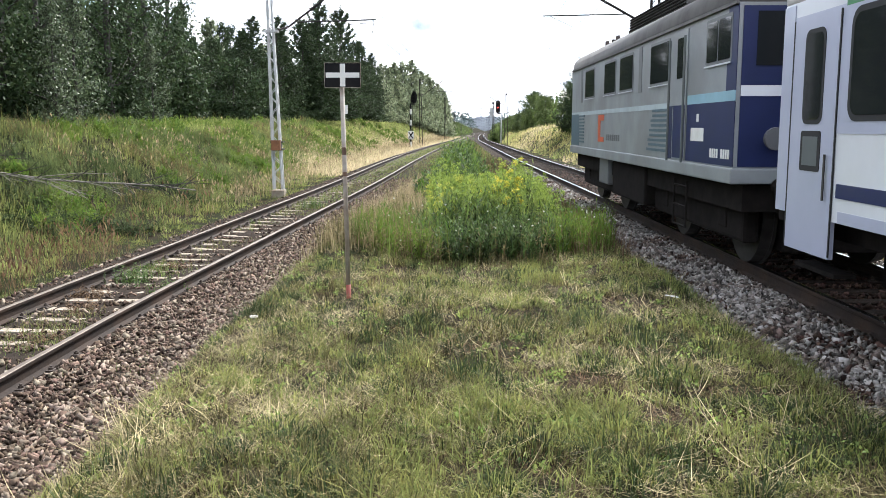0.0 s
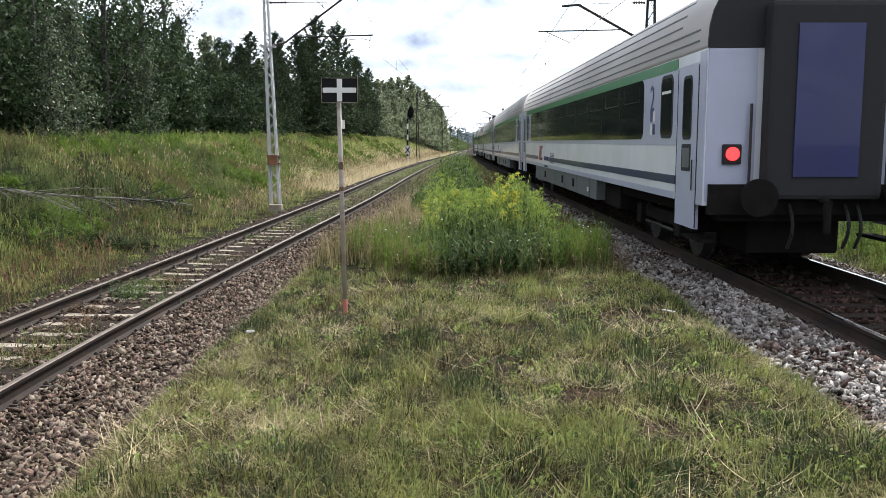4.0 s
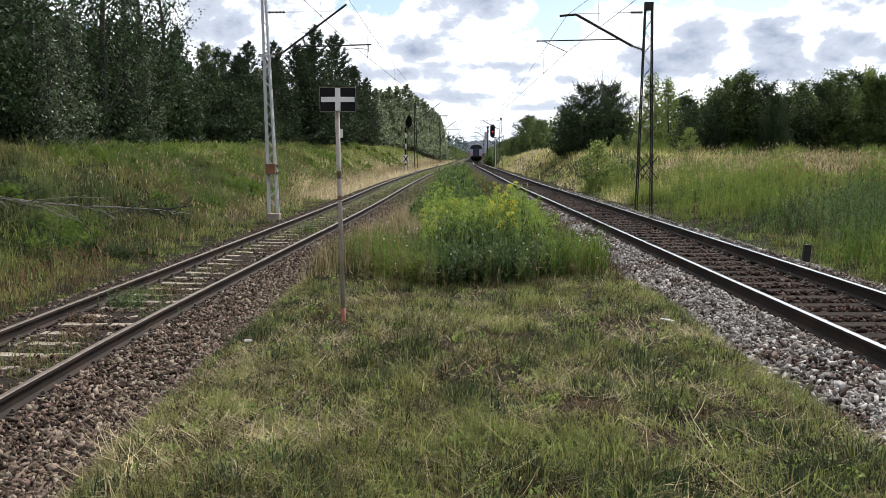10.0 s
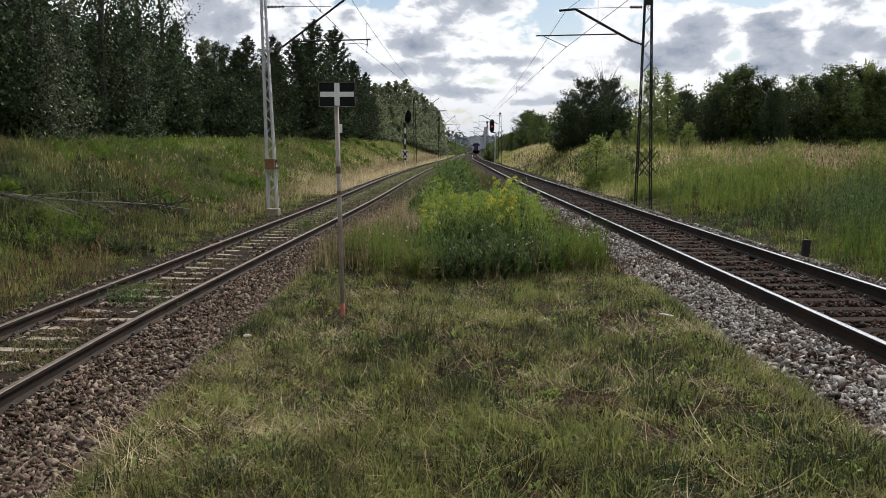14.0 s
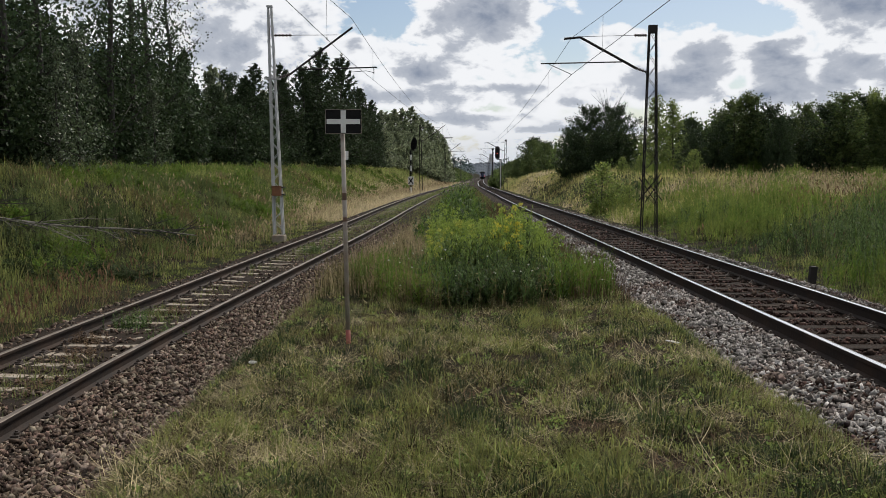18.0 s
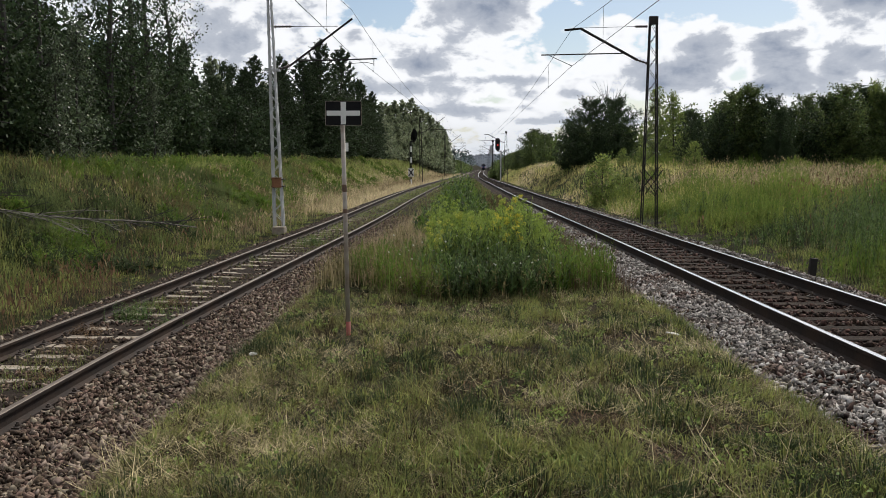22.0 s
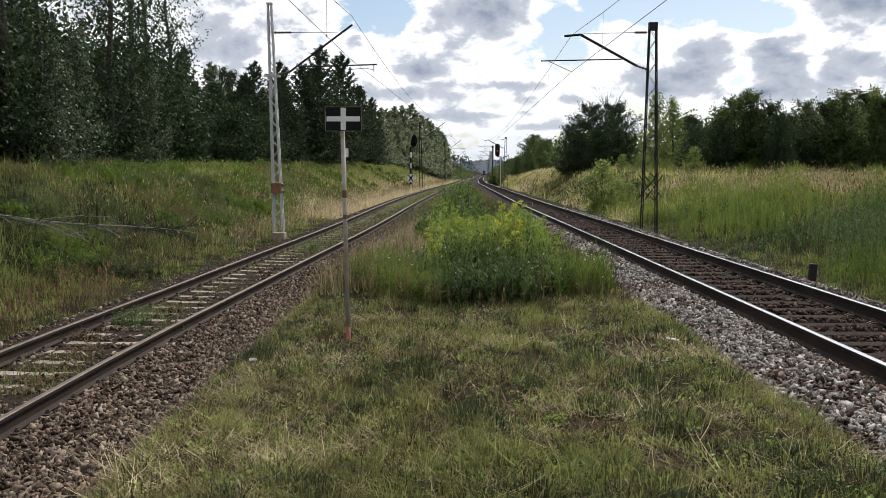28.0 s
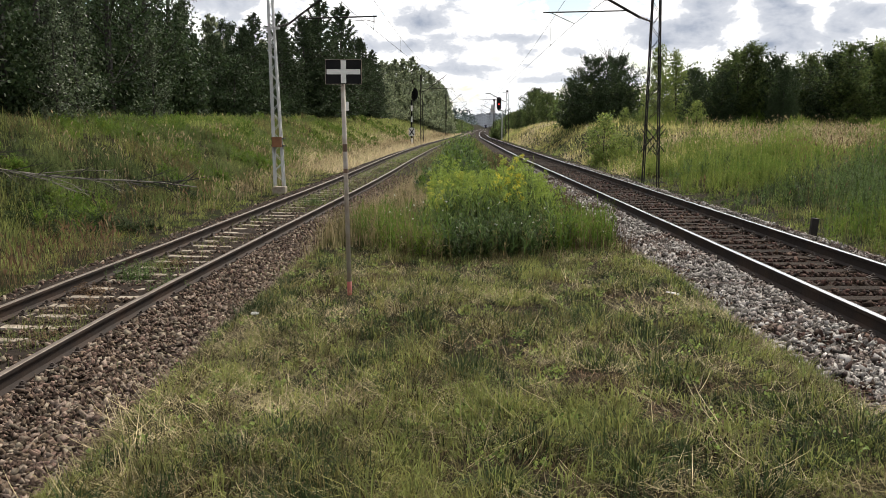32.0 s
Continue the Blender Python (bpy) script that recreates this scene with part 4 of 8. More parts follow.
def coach(label, door_mat, yellow_half=False, last=False, narrow=0.30, short_ends=False):
    ob = thing("railway_coach", label, "railway coach", group="railway coaches")
    L2 = 11.98
    zt = 2.65 if yellow_half else 2.72
    door_out, window_out, strip_out = (0.08, 1.34, 2.35) if short_ends else (0.28, 1.85, 3.1)
    part("body", extrude_profile([(-HALF, 0.93), (-HALF, 2.88), (HALF, 2.88), (HALF, 0.93)], -L2, L2), M["coach_white"], ob, "white painted body shell")
    rf = part("roof", extrude_profile(roof_profile(2.88, 3.93, 18), -L2 + 0.02, L2 - 0.02), M["coach_roof"], ob, "pale grey ribbed roof", True)
    for sx in (-1, 1):
        for k, a in enumerate((2.5, 9, 17, 27, 40)):
            x, z = HALF * math.cos(radians(a)) ** 0.62, 2.94 + 0.99 * math.sin(radians(a)) ** 0.85
            e = 0.35 if k < 2 else 1.3
            part("roof_rib", bx(sx * x - 0.006, sx * x + 0.006, -L2 + e, L2 - e, z - 0.010, z + 0.012), M["coach_skirt"], rf)
    for k, y in enumerate((-8.9, -2.0, 4.8, 9.4)):
        part("roof_vent", bx(-0.35, 0.35, y - 0.5, y + 0.5, 3.86, 4.05, bevel=0.04), M["coach_roof"], rf)
    for s in (-1, 1):
        panel("lower_strip", ob, s, -L2 + 1.35, L2 - 1.35, 0.93, 1.03, 0.004, M["coach_lav"], "lavender strip")
        panel("waist_band", ob, s, -L2, L2, 1.68, 1.80, 0.005, M["coach_lav"], "lavender band")
        panel("window_band_paint", ob, s, -L2, L2, 1.80, zt + 0.02, 0.005, M["coach_lav"], "lavender band")
        if yellow_half:
            panel("class_stripe", ob, s, -L2 + 1.3, 0, zt, zt + 0.15, 0.007, M["coach_yellow"], "yellow stripe")
            panel("class_stripe", ob, s, 0, L2 - 1.3, zt, zt + 0.15, 0.007, M["coach_green"], "green stripe")
            panel("first_class_panel", ob, s, -L2 + 1.3, 1.0, 1.27, 1.70, 0.0075, M["coach_lav"], "lavender panel")
        else:
            panel("class_stripe", ob, s, -L2 + 1.3, L2 - 1.3, zt, zt + 0.15, 0.007, M["coach_green"], "green stripe")
        yf = L2 - (3.4 if yellow_half else 5.7)
        panel("blue_stripe", ob, s, yf + 0.3, L2 - 1.3, 1.14, 1.26, 0.009, M["coach_navy"], "navy stripe")
        panel("blue_stripe", ob, s, -L2 + 1.3, yf - 2.55, 1.14, 1.26, 0.009, M["coach_navy"], "navy stripe")
        band = panel("window_strip", ob, s, -L2 + 3.3, L2 - strip_out, 1.77, zt, 0.010, M["glass"], "long strip of dark tinted windows", 0.16)
        n = 10
        for k in range(n):
            yc = -L2 + 3.3 + (k + 0.5) * (2 * L2 - 3.3 - strip_out) / n
            bm = bmesh.new()
            o = s * (HALF + 0.012)
            x0, x1 = sorted((o, o + s * 0.006))
            box(bm, x0, x1, yc - 0.62, yc + 0.62, 2.38, 2.392)
            box(bm, x0, x1, yc - 0.62, yc - 0.61, 2.38, zt - 0.08)
            box(bm, x0, x1, yc + 0.61, yc + 0.62, 2.38, zt - 0.08)
            part("vent_frame", bm, M["steel"] if k % 3 == 1 else M["rubber"], band)
            panel("pane_joint", band, s, yc + 1.0, yc + 1.02, 1.79, zt - 0.04, 0.0125, M["rubber"])
        for d in (-1, 1):
            yc = d * (L2 - (window_out if d > 0 else 1.85))
            skip = yellow_half and d > 0
            if skip:
                yc = d * (L2 - 1.30)
            hw = narrow if d > 0 else 0.34
            w = None if skip else panel("lavatory_window", ob, s, yc - hw, yc + hw, 1.78, zt - 0.03, 0.011, M["rubber"], "small rounded window", 0.14)
            if w:
                panel("pane", w, s, yc - hw + 0.05, yc + hw - 0.05, 1.83, zt - 0.08, 0.014, M["glass"], "", 0.11)
            if d < 0:
                panel("vent_flap", w, s, yc - 0.24, yc + 0.24, 2.42, 2.46, 0.02, M["white"])
            yn = yc - d * (0.62 if d > 0 else 0.84)
            letters("1" if (yellow_half and d < 0) else "2", 0.56, M["ink"], ob, s, yn + (-0.17 * s), 2.20)
            for k in range(2):
                for j in range(2):
                    panel("pictogram", ob, s, yn - 0.16 + k * 0.17, yn - 0.02 + k * 0.17, 1.84 + j * 0.20, 2.0 + j * 0.20, 0.009, M["white"] if (k + j) % 2 else M["ink"])
            if yellow_half and d < 0:
                panel("notice_board", ob, s, yc + 0.40, yc + 0.78, 1.30, 1.66, 0.0085, M["white"], "white notice panel")
            for k in range(4):
                panel("notice_line", ob, s, yn - 0.16, yn + 0.02, 1.86 + k * 0.02, 1.865 + k * 0.02, 0.009, M["ink"])
            # door
            edge = door_out if d > 0 else 0.28
            y0, y1 = sorted((d * (L2 - edge), d * (L2 - edge - (0.80 if short_ends and d > 0 else 0.94))))
            dr = panel("door", ob, s, y0, y1, 0.60, 2.72, 0.012, M[door_mat], "narrow passenger door", 0, 0.05)
            dw = panel("door_window", dr, s, y0 + 0.26, y1 - 0.26, 1.76, 2.60, 0.018, M["rubber"], "", 0.09)
            panel("pane", dw, s, y0 + 0.30, y1 - 0.30, 1.80, 2.56, 0.021, M["glass"], "", 0.07)
            lw = panel("display_frame", dr, s, y0 + 0.26, y1 - 0.26, 1.34, 1.70, 0.018, M["rubber"], "", 0.03)
            panel("display", lw, s, y0 + 0.31, y1 - 0.31, 1.39, 1.65, 0.021, M["display"] if (yellow_half and d < 0) else M["coach_skirt"])
            panel("handle", dr, s, y0 + 0.10, y0 + 0.13, 1.1, 1.5, 0.04, M["steel"])
            panel("door_seal", dr, s, y0 - 0.02, y0, 0.62, 2.71, 0.016, M["rubber"])
            panel("door_seal", dr, s, y1, y1 + 0.02, 0.62, 2.71, 0.016, M["rubber"])
            panel("end_pillar", ob, s, *sorted((d * L2, d * (L2 - edge + 0.03))), 0.93, 2.86, 0.011, M["coach_lav"], "lavender end pillar")
            panel("step", dr, s, y0 + 0.05, y1 - 0.05, 0.42, 0.46, -0.08, M["under"], "", 0, 0.2)
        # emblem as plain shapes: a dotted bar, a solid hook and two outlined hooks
        yf = L2 - (3.4 if yellow_half else 5.7)
        x0, x1 = sorted((s * (HALF + 0.008), s * (HALF + 0.014)))
        for k, (off, w0, t0, mt) in enumerate(((0.0, 0.13, 0.13, "orange"), (0.22, 0.36, 0.12, "orange"), (0.46, 0.34, 0.022, "ink"), (0.66, 0.34, 0.022, "ink"))):
            bm = bmesh.new()
            y1_ = yf - off
            if k == 0:
                box(bm, x0, x1, y1_ - w0, y1_, 1.13, 1.47)
                box(bm, x0, x1, y1_ - w0, y1_, 1.51, 1.60)
            else:
                hgt, b0 = 0.47, 0.07 if k == 1 else 0.02
                box(bm, x0, x1, y1_ - w0, y1_, 1.13, 1.13 + b0)
                box(bm, x0, x1, y1_ - w0, y1_, 1.13 + hgt - b0, 1.13 + hgt)
                box(bm, x0, x1, y1_ - t0, y1_, 1.13, 1.13 + hgt)
                if k > 1:
                    box(bm, x0, x1, y1_ - w0, y1_ - w0 + 0.02, 1.50, 1.60)
                    box(bm, x0, x1, y1_ - w0, y1_ - w0 + 0.02, 1.13, 1.23)
            for v in bm.verts:
                v.co.y -= (v.co.z - 1.13) * 0.25
            part("emblem_block", bm, M[mt], ob, "orange-red block" if k < 2 else "dark outlined block")
        for k in range(12):
            if k == 3:
                continue
            yk = yf - 1.42 - k * 0.085
            panel("lettering_bar", ob, s, yk - 0.06, yk, 1.15, 1.27, 0.008, M["ink"])
        for k in range(14):
            yk = yf - 1.5 - k * 0.07
            panel("number_bar", ob, s, yk - 0.05, yk, 0.95, 1.00, 0.008, M["ink"])
        for k in range(7):
            panel("grille_slat", ob, s, L2 - 9.6, L2 - 8.7, 1.10 + k * 0.045, 1.12 + k * 0.045, 0.013, M["ink"])
        # skirt with hatches
        sk = panel("skirt", ob, s, L2 - 16.4, L2 - 4.6, 0.50, 0.93, -0.02, M["coach_skirt"], "grey equipment skirt", 0, 0.4)
        for k in range(6):
            yk = L2 - 5.8 - k * 1.95
            panel("hatch_joint", sk, s, yk - 0.012, yk, 0.51, 0.92, -0.016, M["under"])
            if k in (1, 3, 4):
                panel("hatch_vent", sk, s, yk + 0.3, yk + 0.62, 0.62, 0.82, -0.015, M["under"])
        panel("hatch_plate", sk, s, L2 - 15.4, L2 - 15.2, 0.62, 0.72, -0.015, M["white"])
        bm = bmesh.new()
        for y in (L2 - 4.2, -L2 + 8.4):
            tube(bm, (s * 1.30, y, 0.92), (s * 1.30, y, 0.70), 0.02, seg=6)
            tube(bm, (s * 1.30, y, 0.70), (s * 1.30, y + 0.3, 0.66), 0.02, seg=6)
        part("brake_handle", bm, M["coach_yellow"], ob, "yellow pipe loop")
    part("underframe", bx(-1.15, 1.15, -L2 + 0.1, L2 - 0.1, 0.72, 0.94), M["under"], ob)
    # added dark filler in place of the shadow under the coach
    part("underfloor_casing", bx(-0.62, 0.62, -L2 + 0.6, L2 - 0.6, 0.24, 0.73, bevel=0.04), M["under"], ob)
    part("brake_gear", bx(-1.22, 1.22, L2 - 6.3, L2 - 5.4, 0.40, 0.72, bevel=0.04), M["under"], ob)
    part("equipment_box", bx(-1.2, 1.2, -L2 + 6.0, -L2 + 8.0, 0.42, 0.90, bevel=0.03), M["under"], ob)
    bogie(ob, L2 - 3.4), bogie(ob, -L2 + 3.4)
    for d in (-1, 1):
        y = d * L2
        gw = part("gangway", bx(-0.72, 0.72, *sorted((y, y + d * 0.28)), 1.02, 3.42, bevel=0.06), M["rubber"], ob, "black rubber gangway")
        part("gangway_door", bx(-0.40, 0.40, *sorted((y + d * 0.27, y + d * 0.30)), 1.30, 3.15), M["coach_navy"], gw, "dark navy end door")
        for sx in (-1, 1):
            part("end_panel", bx(*sorted((sx * 0.78, sx * 1.39)), *sorted((y, y + d * 0.012)), 0.98, 2.88), M["coach_lav"], ob, "lavender end panel")
            if last and d < 0:
                tl = part("tail_lamp_housing", bx(sx * 1.07 - 0.12, sx * 1.07 + 0.12, y - 0.06, y, 1.45, 1.70, bevel=0.02), M["rubber"], ob)
                bm = tb((sx * 1.07, y - 0.06, 1.58), (sx * 1.07, y - 0.08, 1.58), 0.085, seg=16)
                part("tail_lamp", bm, M["tail"], tl, "lit red tail lamp")
                part("end_handrail", tb((sx * 0.86, y - 0.08, 1.2), (sx * 0.86, y - 0.08, 2.2), 0.018, seg=6), M["steel"], ob)
        # roof end; on the last coach black colour paints in its shade
        part("end_roof_shade", extrude_profile([(x * 0.995, z) for x, z in roof_profile(2.89, 3.92, 18)], *sorted((y - d * 0.02, y + d * 0.02))), M["rubber"] if (last and d < 0) else M["coach_roof"], ob)
        part("end_beam", bx(-1.35, 1.35, *sorted((y - d * 0.05, y + d * 0.08)), 0.82, 1.20), M["under"], ob)
        buffers(ob, y, d)
        if last and d < 0:
            bm = tb((0, y - 0.05, 1.04), (0, y - 0.45, 0.98), 0.05)
            tube(bm, (0, y - 0.40, 1.0), (0, y - 0.42, 0.62), 0.05)
            part("coupling", bm, M["under"], ob)
            for sx in (-0.35, 0.35, 0.5):
                bm = bmesh.new()
                for k in range(8):
                    a0, a1 = math.pi * k / 8, math.pi * (k + 1) / 8
                    tube(bm, (sx, y - 0.1 - 0.15 * math.sin(a0), 0.95 - 0.55 * k / 8), (sx, y - 0.1 - 0.15 * math.sin(a1), 0.95 - 0.55 * (k + 1) / 8), 0.022, seg=6)
                part("brake_hose", bm, M["rubber"], ob)
    return ob


LOCO_HALF = 6.3


def locomotive():
    ob = thing("locomotive", "grey and deep blue boxy electric locomotive with its pantograph raised", "locomotive")
    L2 = LOCO_HALF
    part("body", extrude_profile([(-HALF, 1.24), (-HALF, 3.12), (HALF, 3.12), (HALF, 1.24)], -L2, L2), M["loco_grey"], ob, "silver-grey body shell")
    rf = part("roof", extrude_profile(roof_profile(3.12, 3.62, 16), -L2 + 0.05, L2 - 0.05), M["loco_roof"], ob, "grimy dark roof", True)
    part("frame_beam", bx(-HALF - 0.03, HALF + 0.03, -L2 - 0.02, L2 + 0.02, 1.08, 1.26, bevel=0.02), M["loco_grey"], ob, "pale lower beam")
    for s in (-1, 1):
        part("gutter", bx(*sorted((s * HALF, s * (HALF + 0.035))), -L2, L2, 3.10, 3.14), M["loco_roof"], ob)
        panel("blue_end", ob, s, -L2, -L2 + 1.95, 1.28, 2.03, 0.006, M["loco_blue"], "deep blue panel")
        panel("blue_end", ob, s, -L2 + 2.72, -L2 + 2.95, 1.28, 2.03, 0.006, M["loco_blue"], "deep blue panel")
        panel("cyan_stripe", ob, s, -L2, -L2 + 1.95, 2.03, 2.15, 0.006, M["loco_cyan"], "pale cyan stripe")
        panel("blue_corner", ob, s, -L2, -L2 + 0.34, 2.15, 3.10, 0.0065, M["loco_blue"], "deep blue corner")
        panel("blue_end", ob, s, L2 - 1.2, L2, 1.28, 2.03, 0.006, M["loco_teal"], "dark teal panel")
        panel("cyan_stripe", ob, s, -L2 + 2.95, L2, 2.0, 2.08, 0.005, M["loco_pale"], "faint pale stripe")
        for e0, e1 in ((2.95, 4.15), (5.40, 6.58), (6.95, 8.15), (9.30, 10.55)):
            w = panel("side_window", ob, s, -L2 + e0, -L2 + e1, 2.36, 3.02, 0.010, M["loco_frame"], "square side window", 0.05)
            panel("pane", w, s, -L2 + e0 + 0.05, -L2 + e1 - 0.05, 2.40, 2.98, 0.014, M["glass"], "", 0.03)
            panel("window_ledge", w, s, -L2 + e0, -L2 + e1, 2.345, 2.36, 0.03, M["coach_white"])
        for e0 in (4.75, 10.95):
            panel("body_rib", ob, s, -L2 + e0, -L2 + e0 + 0.22, 2.3, 3.05, 0.008, M["loco_frame"], "dark narrow panel")
        w = panel("cab_window", ob, s, -L2 + 0.18, -L2 + 1.18, 2.48, 3.04, 0.010, M["loco_frame"], "cab side window", 0.05)
        panel("pane", w, s, -L2 + 0.23, -L2 + 0.68, 2.52, 3.0, 0.014, M["glass"], "", 0.03)
        panel("pane", w, s, -L2 + 0.72, -L2 + 1.13, 2.52, 3.0, 0.014, M["glass"], "", 0.03)
        panel("window_ledge", w, s, -L2 + 0.18, -L2 + 1.18, 2.46, 2.48, 0.03, M["coach_white"])
        d = panel("cab_door", ob, s, -L2 + 2.0, -L2 + 2.68, 1.28, 3.05, 0.012, M["loco_grey"], "grey and blue cab door")
        panel("door_paint", d, s, -L2 + 2.04, -L2 + 2.64, 1.30, 2.03, 0.014, M["loco_blue"])
        panel("door_pane", d, s, -L2 + 2.15, -L2 + 2.5, 2.4, 2.95, 0.016, M["glass"], "", 0.03)
        for k in (1.97, 2.74):
            part("handrail", tb((s * (HALF + 0.06), -L2 + k, 1.25), (s * (HALF + 0.06), -L2 + k, 2.95), 0.018, seg=6), M["coach_skirt"], ob)
        for k in range(9):
            panel("grille_slat", ob, s, -L2 + 2.98, -L2 + 4.25 - 0.07 * (k % 2) - 0.04 * k, 1.36 + 0.075 * k, 1.40 + 0.075 * k, 0.01, M["loco_teal"])
            panel("grille_slat", ob, s, L2 - 2.0 + 0.05 * (k % 2), L2 - 1.2, 1.36 + 0.075 * k, 1.40 + 0.075 * k, 0.01, M["loco_teal"])
        panel("red_emblem", ob, s, -L2 + 8.5, -L2 + 8.75, 1.42, 1.98, 0.008, M["orange"], "orange-red block")
        panel("red_emblem", ob, s, -L2 + 8.1, -L2 + 8.5, 1.86, 1.98, 0.008, M["orange"], "orange-red block")
        panel("red_emblem", ob, s, -L2 + 8.1, -L2 + 8.5, 1.42, 1.52, 0.008, M["orange"], "orange-red block")
        for k in range(7):
            panel("lettering_bar", ob, s, -L2 + 6.5 + k * 0.2, -L2 + 6.62 + k * 0.2, 1.46, 1.58, 0.008, M["loco_frame"])
        panel("plate", ob, s, -L2 + 1.15, -L2 + 1.72, 1.55, 1.72, 0.010, M["white"], "white plate")
        panel("plate", ob, s, -L2 + 1.38, -L2 + 1.48, 1.80, 1.90, 0.010, M["white"], "small white plate")
        for k in range(9):
            if k != 4:
                panel("number_bar", ob, s, -L2 + 0.12 + k * 0.085, -L2 + 0.18 + k * 0.085, 1.36, 1.47, 0.010, M["white"])
        bm = bmesh.new()
        for k in range(3):
            tube(bm, (s * 1.35, -L2 + 2.05, 0.35 + k * 0.28), (s * 1.35, -L2 + 2.7, 0.35 + k * 0.28), 0.015, seg=6)
        for k in (2.05, 2.7):
            tube(bm, (s * 1.35, -L2 + k, 0.35), (s * 1.35, -L2 + k, 1.0), 0.015, seg=6)
        part("step_ladder", bm, M["under"], ob)
        part("side_tank", bx(*sorted((s * 0.9, s * 1.3)), -1.5, 1.3, 0.40, 1.1, bevel=0.04), M["under"], ob)
        part("sand_box", bx(*sorted((s * 1.0, s * 1.34)), 1.6, 2.6, 0.55, 1.1, bevel=0.03), M["loco_frame"], ob)
    for d in (-1, 1):
        y = d * L2
        part("end_panel", bx(-1.36, 1.36, *sorted((y, y + d * 0.012)), 1.28, 3.08), M["loco_blue"], ob)
        part("white_stripe", bx(-1.36, 1.36, *sorted((y, y + d * 0.016)), 2.08, 2.2), M["coach_white"], ob)
        for sx in (-1, 1):
            part("windscreen", bx(*sorted((sx * 0.1, sx * 1.2)), *sorted((y, y + d * 0.02)), 2.42, 3.02), M["glass"], ob)
            bm = tb((sx * 0.95, y, 1.6), (sx * 0.95, y + d * 0.08, 1.6), 0.13, seg=16)
            part("headlight", bm, M["loco_frame"], ob)
        buffers(ob, y, d)
    part("underframe", bx(-1.25, 1.25, -L2 + 0.1, L2 - 0.1, 0.75, 1.10), M["under"], ob)
    # added dark block that stands for the shadow below the locomotive
    part("underfloor_casing", bx(-0.62, 0.62, -L2 + 0.4, L2 - 0.4, 0.22, 0.78, bevel=0.04), M["under"], ob)
    for s in (-1, 1):
        for y in (-3.7, 3.7):
            part("bogie_side", bx(*sorted((s * 0.92, s * 1.12)), y - 2.2, y + 2.2, 0.34, 0.86, bevel=0.05), M["under"], ob)
    bogie(ob, 3.7, 0.62, 2.9), bogie(ob, -3.7, 0.62, 2.9)
    # roof gear
    vb = part("resistor_housing", bx(-1.0, 1.0, -2.7, 1.5, 3.50, 3.86, bevel=0.05), M["loco_roof"], ob, "louvred roof housing")
    for s in (-1, 1):
        for k in range(6):
            part("louvre", bx(*sorted((s * 1.0, s * 1.025)), -2.6, 1.4, 3.55 + k * 0.05, 3.57 + k * 0.05), M["under"], vb)
    for y in (3.0, 4.9):
        part("folded_pantograph", bx(-0.7, 0.7, y - 0.03, y + 0.03, 3.72, 3.79), M["dark_steel"], ob)
    pg = part("pantograph_base", bx(-0.55, 0.55, -5.6, -3.5, 3.72, 3.78), M["dark_steel"], ob)
    for sx in (-0.5, 0.5):
        for yy in (-5.5, -3.6):
            bm = tb((sx, yy, 3.5), (sx, yy, 3.74), 0.05, seg=8)
            part("roof_insulator", bm, M["insulator"], pg)
    bm = bmesh.new()
    for sx in (-1, 1):
        tube(bm, (sx * 0.5, -3.6, 3.78), (sx * 0.45, -5.35, 4.4), 0.025, seg=6)
        tube(bm, (sx * 0.5, -5.5, 3.78), (sx * 0.45, -3.75, 4.4), 0.025, seg=6)
        tube(bm, (sx * 0.45, -5.35, 4.4), (sx * 0.3, -4.55, 4.98), 0.02, seg=6)
        tube(bm, (sx * 0.45, -3.75, 4.4), (sx * 0.3, -4.55, 4.98), 0.02, seg=6)
    tube(bm, (-0.45, -5.35, 4.4), (0.45, -5.35, 4.4), 0.018, seg=6)
    tube(bm, (-0.45, -3.75, 4.4), (0.45, -3.75, 4.4), 0.018, seg=6)
    part("pantograph_arm", bm, M["dark_steel"], pg)
    bm = tb((-0.6, -4.55, 5.0), (0.6, -4.55, 5.0), 0.025, seg=6)
    for s in (-1, 1):
        tube(bm, (s * 0.6, -4.55, 5.0), (s * 0.95, -4.55, 4.85), 0.02, seg=6)
    part("collector_head", bm, M["dark_steel"], pg)
    for y in (3.9, 5.2):
        part("roof_horn", tb((-0.75, y, 3.45), (-0.75, y, 3.78), 0.07, 0.05, 8), M["insulator"], ob)
    return ob


loco = locomotive()
GREEN = "white and lavender railway coach with dark windows and green stripe"
first = coach(GREEN, "coach_lav", narrow=0.43)
mixed = coach("white railway coach with green and yellow stripe and navy doors", "coach_navy", yellow_half=True)
third = copy_thing(first, pose(0, -80, 0))
fourth = coach(GREEN, "coach_lav", short_ends=True)
rear = coach("white and lavender railway coach with lit red tail lamps", "coach_lav", last=True)
COACHES = [first, mixed, third, fourth, rear]
# seconds and how far along the track the joint between locomotive and first coach has come
RUN = [(0.0, 8.95), (0.3, 17.3), (0.6, 26.7), (0.9, 36.0), (1.5, 55.2), (1.8, 64.8), (2.4, 84.0), (2.8, 96.0), (3.0, 103.2), (3.1, 106.3), (3.2, 109.1), (3.3, 111.5), (3.4, 114.0), (3.5, 116.8), (4.4, 147.0), (5.5, 184.0), (6.0, 200.5), (7.0, 233.0), (9.0, 297.0),
       (12.0, 391.0), (16.0, 516.0), (19.0, 610.0), (25.0, 797.0), (32.0, 1015.0)]


